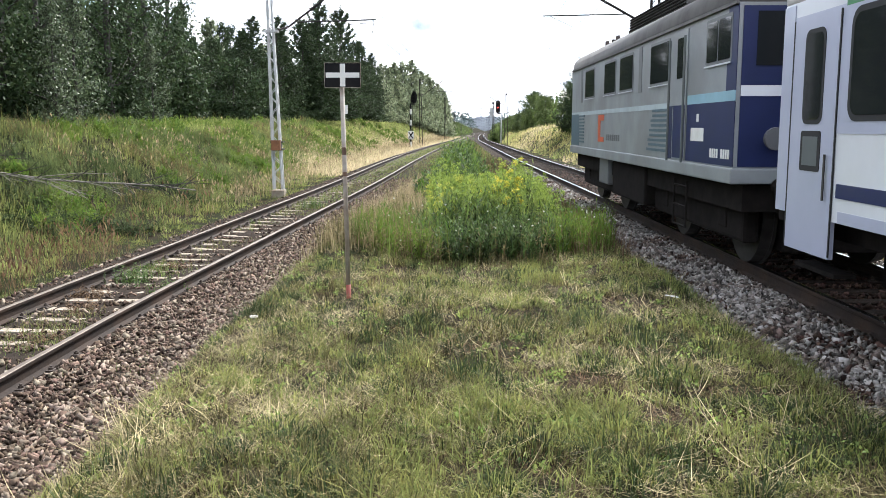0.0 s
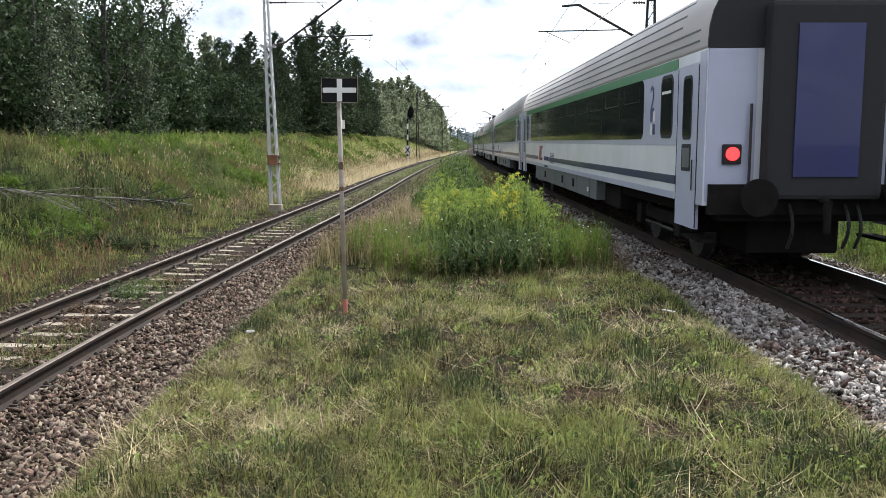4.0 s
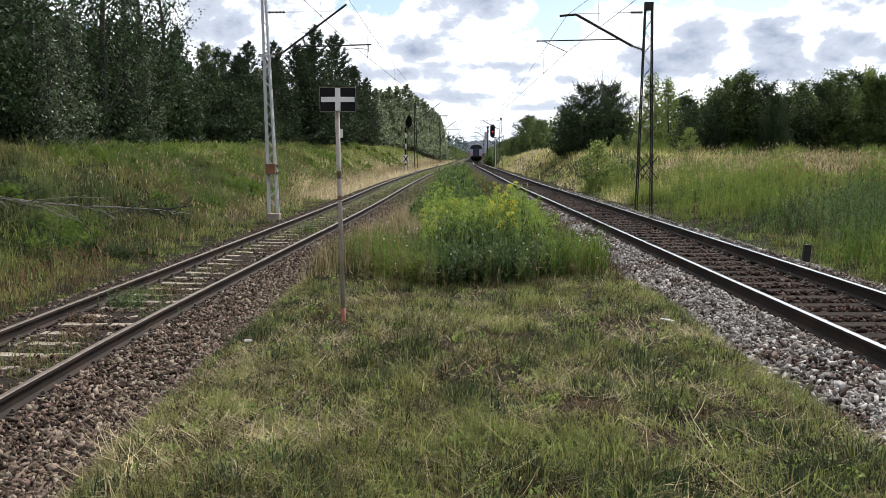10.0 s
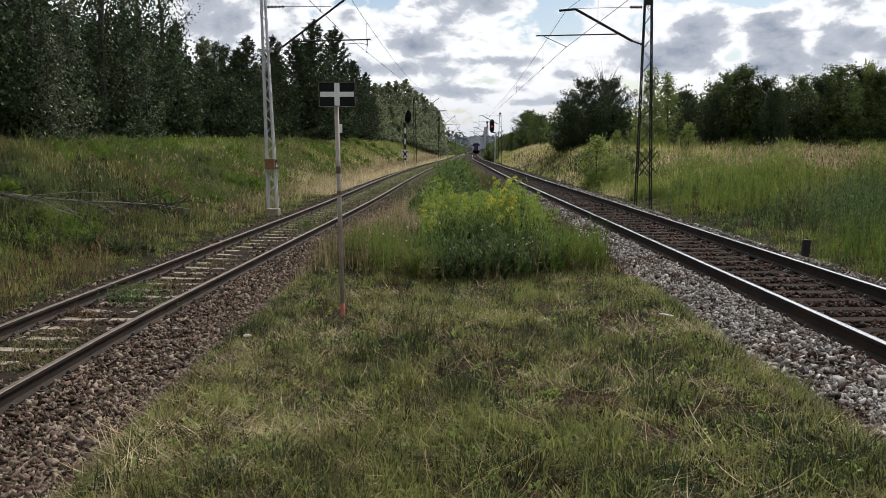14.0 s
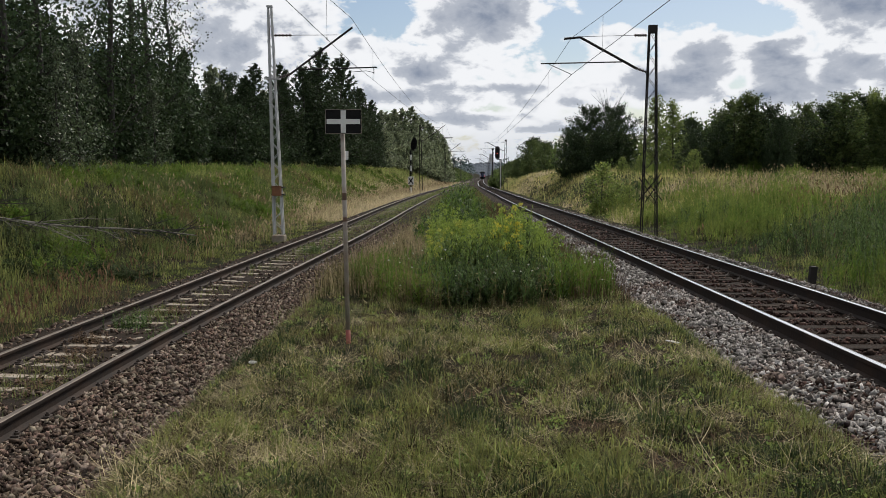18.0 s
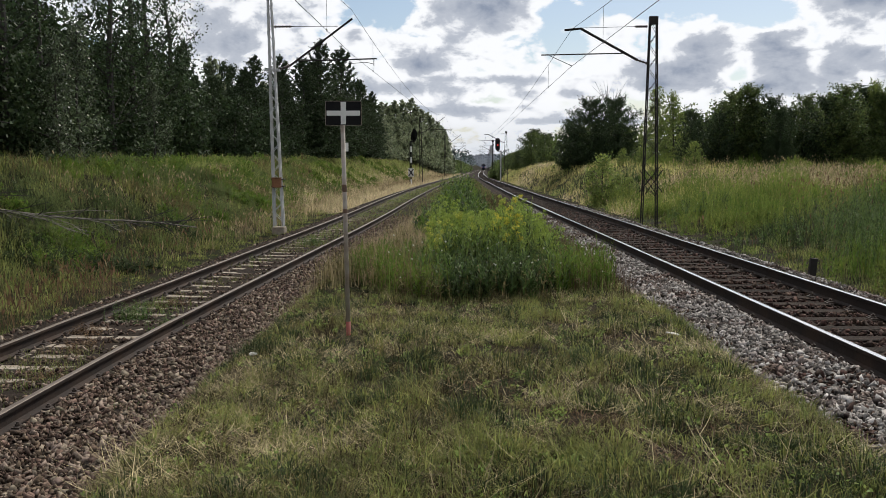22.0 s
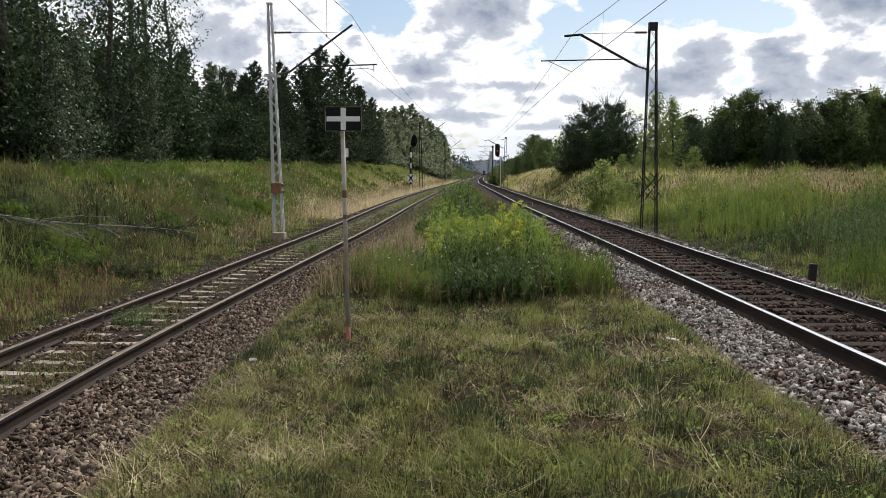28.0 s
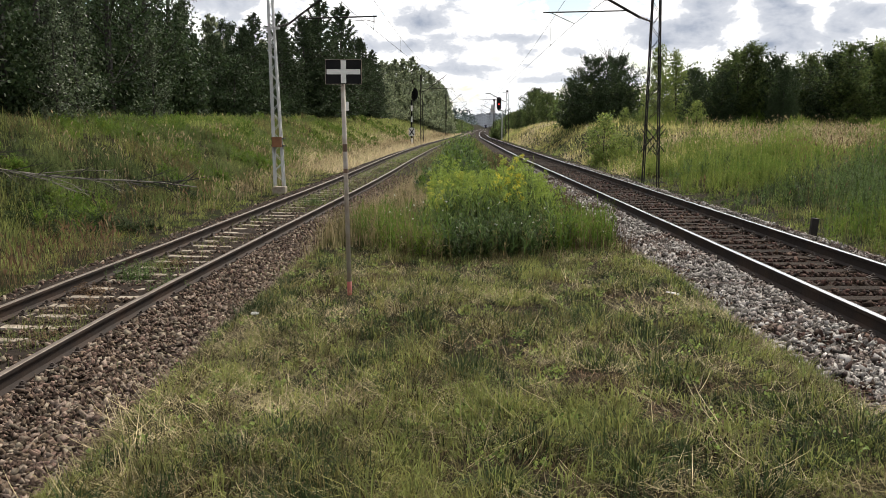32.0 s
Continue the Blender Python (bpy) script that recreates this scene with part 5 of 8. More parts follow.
def motions():
    times = np.unique(np.r_[np.array([r[0] for r in RUN]), np.arange(0, 13, 0.6), np.arange(13, 32, 2.0), 32.0])
    g = np.interp(times, [r[0] for r in RUN], [r[1] for r in RUN])
    for k, (ob, back) in enumerate([(loco, -1.05 - LOCO_HALF)] + [(c, 12.3 + 24.6 * i) for i, c in enumerate(COACHES)]):
        rows = []
        for t, s in zip(times, g):
            y = float(s) - back
            half = 3.7 if k == 0 else 8.6
            y0, y1 = y - half, y + half
            x0, x1 = float(XR(y0)), float(XR(y1))
            z0, z1 = float(ZR(y0)), float(ZR(y1))
            rows.append((float(t), pose((x0 + x1) / 2, y, (z0 + z1) / 2, math.degrees(math.atan2(z1 - z0, 2 * half)), 0, -math.degrees(math.atan2(x1 - x0, 2 * half)))))
        walk(ob, rows)


# ---- distance ----
def apartment_block(x, y, w, d, h, storeys, bays):
    base = float(ground_z(x, y)) - 1
    ob = thing("apartment_block", "apartment block in haze-pale grey far away on the skyline", "building", group="skyline", at=pose(x, y, base))
    part("wall", bx(-w / 2, w / 2, 0, d, 0, h), M["city"], ob)
    part("roof", bx(-w / 2 - 0.3, w / 2 + 0.3, -0.3, d + 0.3, h, h + 0.6), M["city_win"], ob)
    part("lift_house", bx(-w * 0.15, w * 0.1, 2, 6, h + 0.6, h + 3), M["city"], ob)
    for k in range(storeys):
        for j in range(bays):
            xx, zz = -w / 2 + (j + 0.5) * w / bays, (k + 0.45) * h / storeys
            part("window", bx(xx - w / bays * 0.3, xx + w / bays * 0.3, -0.05, 0.02, zz, zz + h / storeys * 0.5), M["city_win"], ob)


for k, (px, top, w) in enumerate([(818, 285, 16), (836, 283, 30), (852, 279, 20), (866, 277, 14), (878, 281, 34), (843, 281, 10), (902, 284, 30), (926, 286, 24)]):
    yb = 1500.0 + 60 * (k % 3)
    xb = (px - 784) / 1539 * yb
    zt = EYE_Z + 0.72 * (300 - top) / 1539 * yb
    apartment_block(xb, yb, w, 14, zt - float(ground_z(xb, yb)) + 1, 6, 5)


# ---- plants ----
def scatter_blades(name, label, category, pts, hgt, wid, lean, material, seed, seg=2, curl=0.5, kind="stuff", vary=0.5, az=None):
    """Many bent blades; pts n x 3, the rest arrays or numbers. A negative curl lays them flat."""
    rng = np.random.default_rng(seed)
    n = len(pts)
    az = rng.uniform(0, 2 * np.pi, n) if az is None else az
    ln = np.abs(rng.normal(lean, lean * vary, n))
    hgt, wid = np.broadcast_to(hgt, n), np.broadcast_to(wid, n)
    d = np.c_[np.cos(az), np.sin(az)]
    face = az + np.pi / 2 + rng.normal(0, 0.5, n)
    s = np.c_[np.cos(face), np.sin(face)] * wid[:, None] / 2
    co = np.zeros((n, 2 * seg + 1, 3))
    for k in range(seg + 1):
        t = k / seg
        bend = ln * (t * (1 - curl) + curl * t * t) if curl >= 0 else ln * (1 - 0.12 * t * t)
        off = d * (np.sin(bend) * hgt * t)[:, None]
        z = np.cos(bend) * hgt * t
        base = np.c_[pts[:, :2] + off, pts[:, 2] + z]
        if k == seg:
            co[:, 2 * seg] = base
        else:
            w = 1 - 0.35 * t
            co[:, 2 * k, :2], co[:, 2 * k, 2] = base[:, :2] - s * w, base[:, 2]
            co[:, 2 * k + 1, :2], co[:, 2 * k + 1, 2] = base[:, :2] + s * w, base[:, 2]
    tri = []
    for k in range(seg - 1):
        a = 2 * k
        tri += [(a, a + 1, a + 3), (a, a + 3, a + 2)]
    tri.append((2 * seg - 2, 2 * seg - 1, 2 * seg))
    tri = (np.arange(n) * (2 * seg + 1))[:, None, None] + np.array(tri)[None]
    return tagged(big_mesh(name, co.reshape(-1, 3), tri.reshape(-1, 3), material), label, category, kind=kind)


def leaf_cloud(rng, centers, radii, per, size, flat=0.0):
    """Diamond leaves scattered about clump centres: coordinates and triangles."""
    n = len(centers) * per
    c = np.repeat(centers, per, 0)
    r = np.repeat(np.broadcast_to(radii, len(centers)), per)
    p = rng.normal(0, 1, (n, 3))
    p /= np.linalg.norm(p, axis=1)[:, None]
    p *= (rng.uniform(0, 1, n) ** 0.5 * r)[:, None]
    p[:, 2] *= 0.75
    a = rng.normal(0, 1, (n, 3))
    a[:, 2] -= 0.4
    a /= np.linalg.norm(a, axis=1)[:, None]
    b = np.cross(a, rng.normal(0, 1, (n, 3)))
    b /= np.linalg.norm(b, axis=1)[:, None] + 1e-6
    sz = size * rng.uniform(0.6, 1.3, n)[:, None]
    o = c + p
    co = np.stack([o - a * sz * 0.6, o + b * sz * 0.36, o + a * sz * 0.6, o - b * sz * 0.36], 1)
    i = np.arange(n)[:, None] * 4
    return co.reshape(-1, 3), np.concatenate([i + [0, 1, 2], i + [0, 2, 3]], 0)


def limbs_mesh(trunk_r, h, tips, rng):
    """A tapered, slightly crooked trunk and limbs that reach the given places."""
    bm = bmesh.new()
    prev, n = Vector((0, 0, -0.4)), 6
    axis = [prev]
    for k in range(1, n + 1):
        t = k / n
        p = Vector((rng.uniform(-1, 1) * 0.02 * h * t, rng.uniform(-1, 1) * 0.02 * h * t, h * 0.93 * t))
        tube(bm, prev, p, trunk_r * (1 - (k - 1) / n * 0.85), trunk_r * (1 - t * 0.85), 7)
        axis.append(p)
        prev = p
    for tip in tips:
        z = max(0.12 * h, tip[2] - 0.55 * math.hypot(tip[0], tip[1]) - 0.05 * h)
        k = min(n - 1, int(z / (h * 0.93) * n))
        a = axis[k].lerp(axis[k + 1], z / (h * 0.93) * n - k)
        tube(bm, a, tip, trunk_r * 0.28 * (1.1 - z / h), 0.012, 5)
    return bm


def crown_radius(shape, t):
    """Half width of a crown, 0 to 1, at the height t from its foot to its top."""
    if shape == "column":
        return (0.62 + 0.38 * math.sin(math.pi * min(1, t * 1.1 + 0.15))) * (1 - max(0.0, t - 0.45) ** 1.6 * 1.9) + 0.04
    if shape == "spire":
        return 0.98 * (1 - t) ** 0.58 + 0.01 if t > 0.1 else 0.75 + 1.6 * t
    return math.sqrt(max(0.04, 1 - (2 * t - 0.85) ** 2 * 0.92)) if t < 0.95 else 0.34


def make_tree(name, label, category, h, rx, low, shape, boughs, per, leaf, spray, material, seed, group="", core=0, trunk=0.010, rise=0.6, airy=0.0):
    """Boughs leave the trunk and climb outwards; each carries sprays of small leaves."""
    rng = np.random.default_rng(seed)
    ob = thing(name, label, category, group)
    a = 2.39996 * np.arange(boughs) + rng.normal(0, 0.35, boughs)
    t = np.clip(low + (1 - low) * ((np.arange(boughs) + 0.5) / boughs + rng.normal(0, 0.02, boughs)), 0.02, 0.995)
    t[-3:] = (0.94, 0.97, 0.995)
    lobe = 0.84 + 0.16 * np.sin(3 * a + 5 * t + seed)
    r = rx * np.array([crown_radius(shape, float(v)) for v in t]) * lobe * rng.uniform(0.84 if shape == "spire" else 0.72, 1.06, boughs)
    tip = np.c_[r * np.cos(a), r * np.sin(a), t * h]
    z0 = np.maximum(0.04 * h, tip[:, 2] - rise * r - 0.05 * h)
    part("trunk", limbs_mesh(trunk * h + 0.02, h, [tuple(p) for p in tip[:: max(1, boughs // 22)]], random.Random(seed)), M["bark"], ob)
    # sprays along each bough, leaves along each spray
    ns = 9
    k = np.repeat(np.arange(boughs), ns)
    q = rng.uniform(0.18, 1.0, len(k)) ** 0.8
    at = np.c_[tip[k, :2] * q[:, None], z0[k] + (tip[k, 2] - z0[k]) * q ** 1.25]
    v = rng.normal(0, 1, (len(k), 3))
    v[:, :2] += 0.6 * np.c_[np.cos(a[k]), np.sin(a[k])]
    v[:, 2] += 0.35
    size = spray * (np.clip(1.2 - t[k], 0.42, 0.75) / 0.75 if shape == "spire" else 1.0)
    v *= (size * rng.uniform(0.6, 1.3, len(k)) / np.linalg.norm(v, axis=1))[:, None]
    m = np.repeat(np.arange(len(k)), max(1, per // ns))
    o = at[m] + v[m] * rng.uniform(-0.1, 1.0, len(m))[:, None] + rng.normal(0, 0.22, (len(m), 3)) * np.broadcast_to(size, len(k))[m][:, None]
    o = o[rng.uniform(0, 1, len(o)) > airy * np.clip((o[:, 2] / h - 0.34) * 2.4, 0, 1)]
    co, tri = leaf_cloud(rng, o, 0.02, 1, leaf)
    if core:
        w = rng.integers(0, int(boughs * 0.6), core)
        f = rng.uniform(0.2, 0.75, core)
        c2, t2 = leaf_cloud(rng, np.c_[tip[w, :2] * f[:, None], z0[w] + (tip[w, 2] - z0[w]) * f], spray * 1.2, 12, leaf * 1.35)
        co, tri = np.concatenate([co, c2]), np.concatenate([tri, t2 + len(co)])
    co[:, 2] = np.maximum(co[:, 2], 0.02 * h)
    big_mesh("crown", co, tri, material, ob)
    ob["height"] = h
    return ob


def plant(ob, x, y, s=1.0, turn=0.0, sink=0.15, sz=None):
    m = pose(x, y, float(ground_z(x, y)) - sink, 0, 0, turn) @ Matrix.Diagonal((s, s, sz or s, 1))
    return copy_thing(ob, m)


def plant_to(ob, x, y, top, turn, wide=1.0):
    """Planted so that its top stands at the height top."""
    q = (top - float(ground_z(x, y)) + 0.15) / ob["height"]
    return plant(ob, x, y, q * wide, turn, sz=q)


def make_trees():
    rng = random.Random(11)
    W = "wood beside the track"
    near = [make_tree("poplar_tree", "tall dark green poplar with an airy crown", "tree", 16.5, 3.0, 0.06, "column", 70, 81, 0.13, 0.72, M["leaf_dark"], 20 + k, W, 110, airy=0.72) for k in range(3)]
    mid = [make_tree("poplar_tree", "dark green poplar at the wood's edge", "tree", 12.5, 2.6, 0.03, "column", 80, 108, 0.17, 0.55, M["leaf_dark"], 40 + k, W, 260) for k in range(3)]
    spire = [make_tree("poplar_tree", "slender pointed dark poplar", "tree", 12.5, 3.7, 0.02, "spire", 180, 81, 0.15, 0.40, M["leaf_dark"], 50 + k, W, 260) for k in range(3)]
    aspen = [make_tree("aspen_tree", "grey-green aspen in a row by the track", "tree", 11.5, 3.5, 0.02, "spire", 120, 63, 0.25, 0.48, M["leaf_pale"], 90 + k, W, 140) for k in range(2)]
    shrub = [make_tree("shrub", "dense dark green shrub at the wood's edge", "shrub", 4.5, 2.3, 0.0, "round", 60, 81, 0.16, 0.6, M["leaf_dark"], 60 + k, W, 160) for k in range(2)]
    silver = make_tree("shrub", "slim shrub with pale silvery leaves", "shrub", 6.0, 1.2, 0.0, "column", 44, 81, 0.11, 0.4, M["leaf_silver"], 66, W)
    # tall near group: the wood's edge lies about fifteen metres out
    for s, (x, y) in zip(near, ((-15.0, 25.0), (-15.4, 31.0), (-16.6, 36.5))):
        s.location = (x, y, float(ground_z(x, y)) - 0.15)
    for i, (x, y) in enumerate(((-15.6, 41.5), (-16.2, 46.0), (-17.0, 50.5), (-17.0, 55.0), (-14.8, 20))):
        plant(near[i % 3], x, y, rng.uniform(0.95, 1.12), rng.uniform(0, 360))
    for y in np.arange(19, 62, 2.0):
        plant(shrub[int(y) % 2], -16.4 + rng.uniform(-1.2, 0.7), float(y), rng.uniform(0.8, 1.2), rng.uniform(0, 360), 0.3)
        plant(shrub[int(y + 1) % 2], -19.5 + rng.uniform(-1, 1), float(y), rng.uniform(1.3, 1.8), rng.uniform(0, 360), 0.3)
    for x, y, q in ((-13.9, 33.5, 0.95), (-13.6, 31.0, 0.8), (-14.5, 44.0, 0.8), (-13.8, 24.5, 0.7)):
        plant(silver, x, y, q, rng.uniform(0, 360))
    # lower stretch set back, then a second taller group that closes in on the track
    for i, y in enumerate(np.arange(56, 84, 2.0)):
        plant_to((mid + spire)[i % 6], -19.0 + rng.uniform(-1.2, 1.0), float(y), 8.4 + rng.uniform(-0.5, 0.5), rng.uniform(0, 360))
    for i, (x, y, top) in enumerate(((-14.1, 66, 9.9), (-12.9, 70, 10.4), (-13.6, 73, 9.4), (-10.7, 77, 12.6), (-15.4, 68, 9.2), (-11.9, 74.5, 10.9), (-11.4, 80, 11.2), (-12.6, 84, 11.6), (-10.2, 88, 13.5), (-10.9, 93, 12.6), (-9.4, 100, 11.4), (-10.4, 104, 11.8), (-8.9, 110, 10.8), (-9.6, 116, 10.6))):
        plant_to(spire[i % 3], x, y, top - 0.2, rng.uniform(0, 360), 1.3)
        plant_to(mid[i % 3], x - 3.6 + rng.uniform(-0.6, 0.6), y + 1.5, top - 1.6 - rng.uniform(0, 1.2), rng.uniform(0, 360), 1.1)
    for i, (x, y, top) in enumerate(((-8.6, 122, 10.2), (-8.2, 128, 10.4), (-7.4, 135, 11.3), (-6.6, 142, 11.9), (-5.4, 150, 12.8), (-4.9, 157, 12.2), (-4.0, 164, 11.8), (-2.9, 171, 11.6), (-2.2, 179, 11.0), (-1.2, 188, 10.6), (-0.2, 198, 10.2), (0.3, 208, 9.4), (0.9, 220, 8.6), (1.0, 236, 7.6))):
        plant_to(aspen[i % 2], x, y, top, rng.uniform(0, 360), 1.05)
        plant_to(aspen[(i + 1) % 2], x - 4 + rng.uniform(-1, 1), y + 2, top - rng.uniform(0, 1.5), rng.uniform(0, 360), 1.1)
    for y in np.arange(60, 150, 3.0):
        plant(shrub[int(y) % 2], max(-13.6 + (y - 60) * 0.055, float(XL(y)) - 12.2) + rng.uniform(-1.0, 0.6), float(y), rng.uniform(0.7, 1.1), rng.uniform(0, 360), 0.3)
    for s in mid + spire + aspen + shrub + [silver]:
        s.location = (-25 + rng.uniform(-2, 2), 82 + rng.uniform(-8, 60), 0.9)
    # right-hand side
    R = "trees beyond the field"
    willow = make_tree("willow_tree", "broad rounded dark willow behind the field", "tree", 7.4, 4.3, 0.0, "round", 230, 117, 0.12, 0.42, M["leaf_dark"], 70, R, 600, rise=0.3)
    kinds = (("leaf_dark", "round", 2.9), ("leaf_mid", "column", 2.5), ("leaf_mid", "round", 2.7), ("leaf_dark", "round", 3.0))
    broad = [make_tree("broadleaf_tree", "leafy green tree at the field's far edge", "tree", 7.0, w, 0.0, sh, 95, 108, 0.14, 0.5, M[mt], 72 + k, R, 220, rise=0.7) for k, (mt, sh, w) in enumerate(kinds)]
    back = [make_tree("broadleaf_tree", "leafy green tree farther along the field", "tree", 7.0, 2.9, 0.0, "round", 70, 72, 0.19, 0.6, M["leaf_mid"], 84 + k, R, 90) for k in range(2)]
    pale = make_tree("birch_tree", "slim light green birch at the field's far edge", "tree", 7.0, 1.7, 0.06, "column", 60, 81, 0.14, 0.5, M["leaf_light"], 78, R, rise=0.8)
    bush = [make_tree("bush", "bright green leafy bush in the field", "bush", 2.7, 1.15, 0.0, "round", 50, 45, 0.11, 0.34, M["leaf_light"], 80 + k, R, 40) for k in range(2)]
    dark_bush = make_tree("bush", "low dark green bush beside the track", "bush", 2.4, 1.8, 0.0, "round", 40, 45, 0.22, 0.4, M["leaf_mid"], 88, R, 60)
    plant_to(willow, 13.6, 80, 7.7, 30)
    plant_to(willow, 16.4, 83, 8.0, 150, 0.9)
    plant_to(willow, 12.3, 84, 6.0, 200, 0.7)
    plant_to(willow, 20.8, 200, 9.6, 250)
    plant_to(willow, 25.5, 215, 9.2, 20)
    for x, y, s in ((18.0, 74, 0.92), (19.2, 73, 0.85), (34.5, 70, 0.95)):
        plant(pale, x, y, s, rng.uniform(0, 360))
    plant_to(willow, 21.8, 77, 6.4, 80, 0.75)
    plant_to(willow, 25.6, 66.5, 5.9, 40, 0.62)
    tall = [(20.4, 5.2, 3), (22.4, 5.9, 3), (23.6, 7.5, 2), (24.9, 8.0, 1), (26.6, 7.2, 0), (28.0, 6.2, 3), (29.4, 7.2, 2), (31.0, 7.2, 0), (32.5, 8.0, 2), (34.2, 8.1, 0), (35.8, 7.7, 1), (37.5, 8.0, 3), (39.4, 8.3, 0), (41.5, 7.8, 2), (43.6, 8.2, 0), (45.8, 7.9, 3), (48.0, 8.2, 2)]
    for i, (x, top, k) in enumerate(tall):
        y = 71 + rng.uniform(-3, 3)
        plant_to(broad[k], x * y / 71, y, 1.65 + (top - 1.65) * y / 71, rng.uniform(0, 360), 1.12)
        plant_to(back[i % 2], x + 1, y + 7, top - 0.4, rng.uniform(0, 360), 0.9)
    for x, y, s in ((8.6, 47, 1.08), (9.7, 48.5, 0.66), (10.3, 48, 0.5), (14.0, 68, 0.55), (15.2, 67, 0.6), (18.4, 64, 0.8), (14.2, 50, 0.45)):
        plant(bush[int(x) % 2], x, y, s, rng.uniform(0, 360))
    for x, y, s in ((9.1, 152, 0.8), (10.0, 165, 1.0), (10.9, 178, 1.1), (12.0, 190, 1.1)):
        plant(dark_bush, x, y, s, rng.uniform(0, 360))
    for x, y, q in ((15.4, 152, 0.9), (17.0, 146, 0.8), (17.5, 165, 1.0), (19.5, 120, 0.9), (22, 112, 0.95)):
        plant(back[int(x) % 2], x, y, q, rng.uniform(0, 360))
    for i, y in enumerate(np.arange(190, 400, 9.0)):
        plant(back[i % 2], float(XR(y)) + 8.5 + rng.uniform(-1, 1.5), float(y), rng.uniform(0.5, 0.68), rng.uniform(0, 360))
    for i, y in enumerate(np.arange(170, 420, 11.0)):
        plant(back[i % 2], float(XR(y)) + 13 + rng.uniform(-1, 3), float(y), 0.9, rng.uniform(0, 360))
        plant(back[i % 2], float(XL(y)) - 6.5 + rng.uniform(-1, 1), float(y + 60), 0.45, rng.uniform(0, 360))
    for s in [willow, pale, dark_bush] + broad + back + bush:
        s.location = (44 + rng.uniform(-8, 8), 84 + rng.uniform(-3, 8), 0.9)
    # bare dead crown above the willow
    dead = thing("dead_tree", "bare grey branches of a dead tree above the willow", "tree", at=pose(16.3, 86, 1.0))
    bm = tb((0, 0, 0), (0.1, 0, 5.6), 0.14, 0.08, 7)
    pr = random.Random(4)
    for k in range(26):
        a, z = pr.uniform(0, 6.28), pr.uniform(4.6, 6.6)
        r = pr.uniform(0.5, 1.7)
        p0 = Vector((0.1, 0, min(5.6, z - 0.4)))
        p1 = Vector((r * 0.55 * math.cos(a), r * 0.5 * math.sin(a), z + 0.8))
        p2 = Vector((r * 1.1 * math.cos(a), r * math.sin(a), z + 2.0 + pr.uniform(-.4, .5)))
        tube(bm, p0, p1, 0.045, 0.025, 4), tube(bm, p1, p2, 0.025, 0.008, 4)
        tube(bm, p1, p2 + Vector((pr.uniform(-.6, .6), 0, -0.4)), 0.02, 0.007, 4)
    part("bare_limb", bm, M["bark"], dead)
    # depth of the woods
    g = np.random.default_rng(8)
    n = 2600
    yy = g.uniform(15, 260, n)
    xx = np.where(yy < 130, -23, np.interp(yy, *_XL) - 17) - g.uniform(0, 14, n)
    hh = np.where(yy < 60, 5.0, np.where(yy < 84, 4.0, 7.0))
    cs = np.c_[xx, yy, ground_z(xx, yy) + g.uniform(0.1, 1, n) * hh]
    co, tri = leaf_cloud(g, cs, 1.6, 26, 0.40)
    tagged(big_mesh("wood_interior", co, tri, M["leaf_dark"]), "dark massed foliage inside the wood", "wood", kind="stuff")
    n = 1100
    xx = g.uniform(12, 75, n)
    yy = 82 + g.uniform(0, 14, n)
    cs = np.c_[xx, yy, ground_z(xx, yy) + g.uniform(0.1, 1, n) * np.where(xx < 22, 3.6, 5.2)]
    co, tri = leaf_cloud(g, cs, 1.5, 30, 0.30)
    tagged(big_mesh("wood_interior", co, tri, M["leaf_mid"]), "dark massed foliage behind the field's trees", "wood", kind="stuff")
    n = 2600
    yy = g.uniform(225, 620, n)
    side = np.where(g.uniform(0, 1, n) < 0.6, -1, 1)
    xx = np.where(side < 0, np.interp(yy, *_XL) - 4.5, np.interp(yy, *_XR) + 6) + side * g.uniform(0, 1, n) ** 2 * 70
    cs = np.c_[xx, yy, ground_z(xx, yy) + g.uniform(0, 1, n) ** 1.5 * np.where(np.abs(xx - 10) < 18, 2.0, 3.4)]
    co, tri = leaf_cloud(g, cs, 1.5, 22, 0.42)
    tagged(big_mesh("far_scrub", co, tri, M["leaf_mid"]), "green scrub along the distant track", "scrub", kind="stuff")
    # horizon woodland, its haze carried by the pale bluish leaf colour
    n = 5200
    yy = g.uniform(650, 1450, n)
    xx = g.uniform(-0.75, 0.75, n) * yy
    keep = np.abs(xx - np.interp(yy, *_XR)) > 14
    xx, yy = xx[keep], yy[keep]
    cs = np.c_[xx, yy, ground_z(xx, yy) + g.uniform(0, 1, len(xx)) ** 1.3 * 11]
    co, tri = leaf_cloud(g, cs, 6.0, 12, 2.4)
    tagged(big_mesh("far_woods", co, tri, M["far_tree"]), "woodland in pale haze-tinted colour on the horizon", "wood", kind="stuff")


make_trees()


def field_points(rng, n, y0, y1, lo, hi, clump=0, spread=0.1):
    """Places denser near the viewer; lo, hi give the sideways limits at y."""
    if clump:
        m = max(1, n // clump)
        y = y0 * (y1 / y0) ** rng.uniform(0, 1, m)
        x = lo(y) + (hi(y) - lo(y)) * rng.uniform(0, 1, m)
        k = rng.integers(0, m, n)
        r = spread * (1 + y[k] * 0.02)
        x, y = x[k] + rng.normal(0, 1, n) * r, np.maximum(y0, y[k] + rng.normal(0, 1, n) * r)
        x = np.clip(x, lo(y), hi(y))
    else:
        y = y0 * (y1 / y0) ** rng.uniform(0, 1, n)
        x = lo(y) + (hi(y) - lo(y)) * rng.uniform(0, 1, n)
    return np.c_[x, y, ground_z(x, y)]


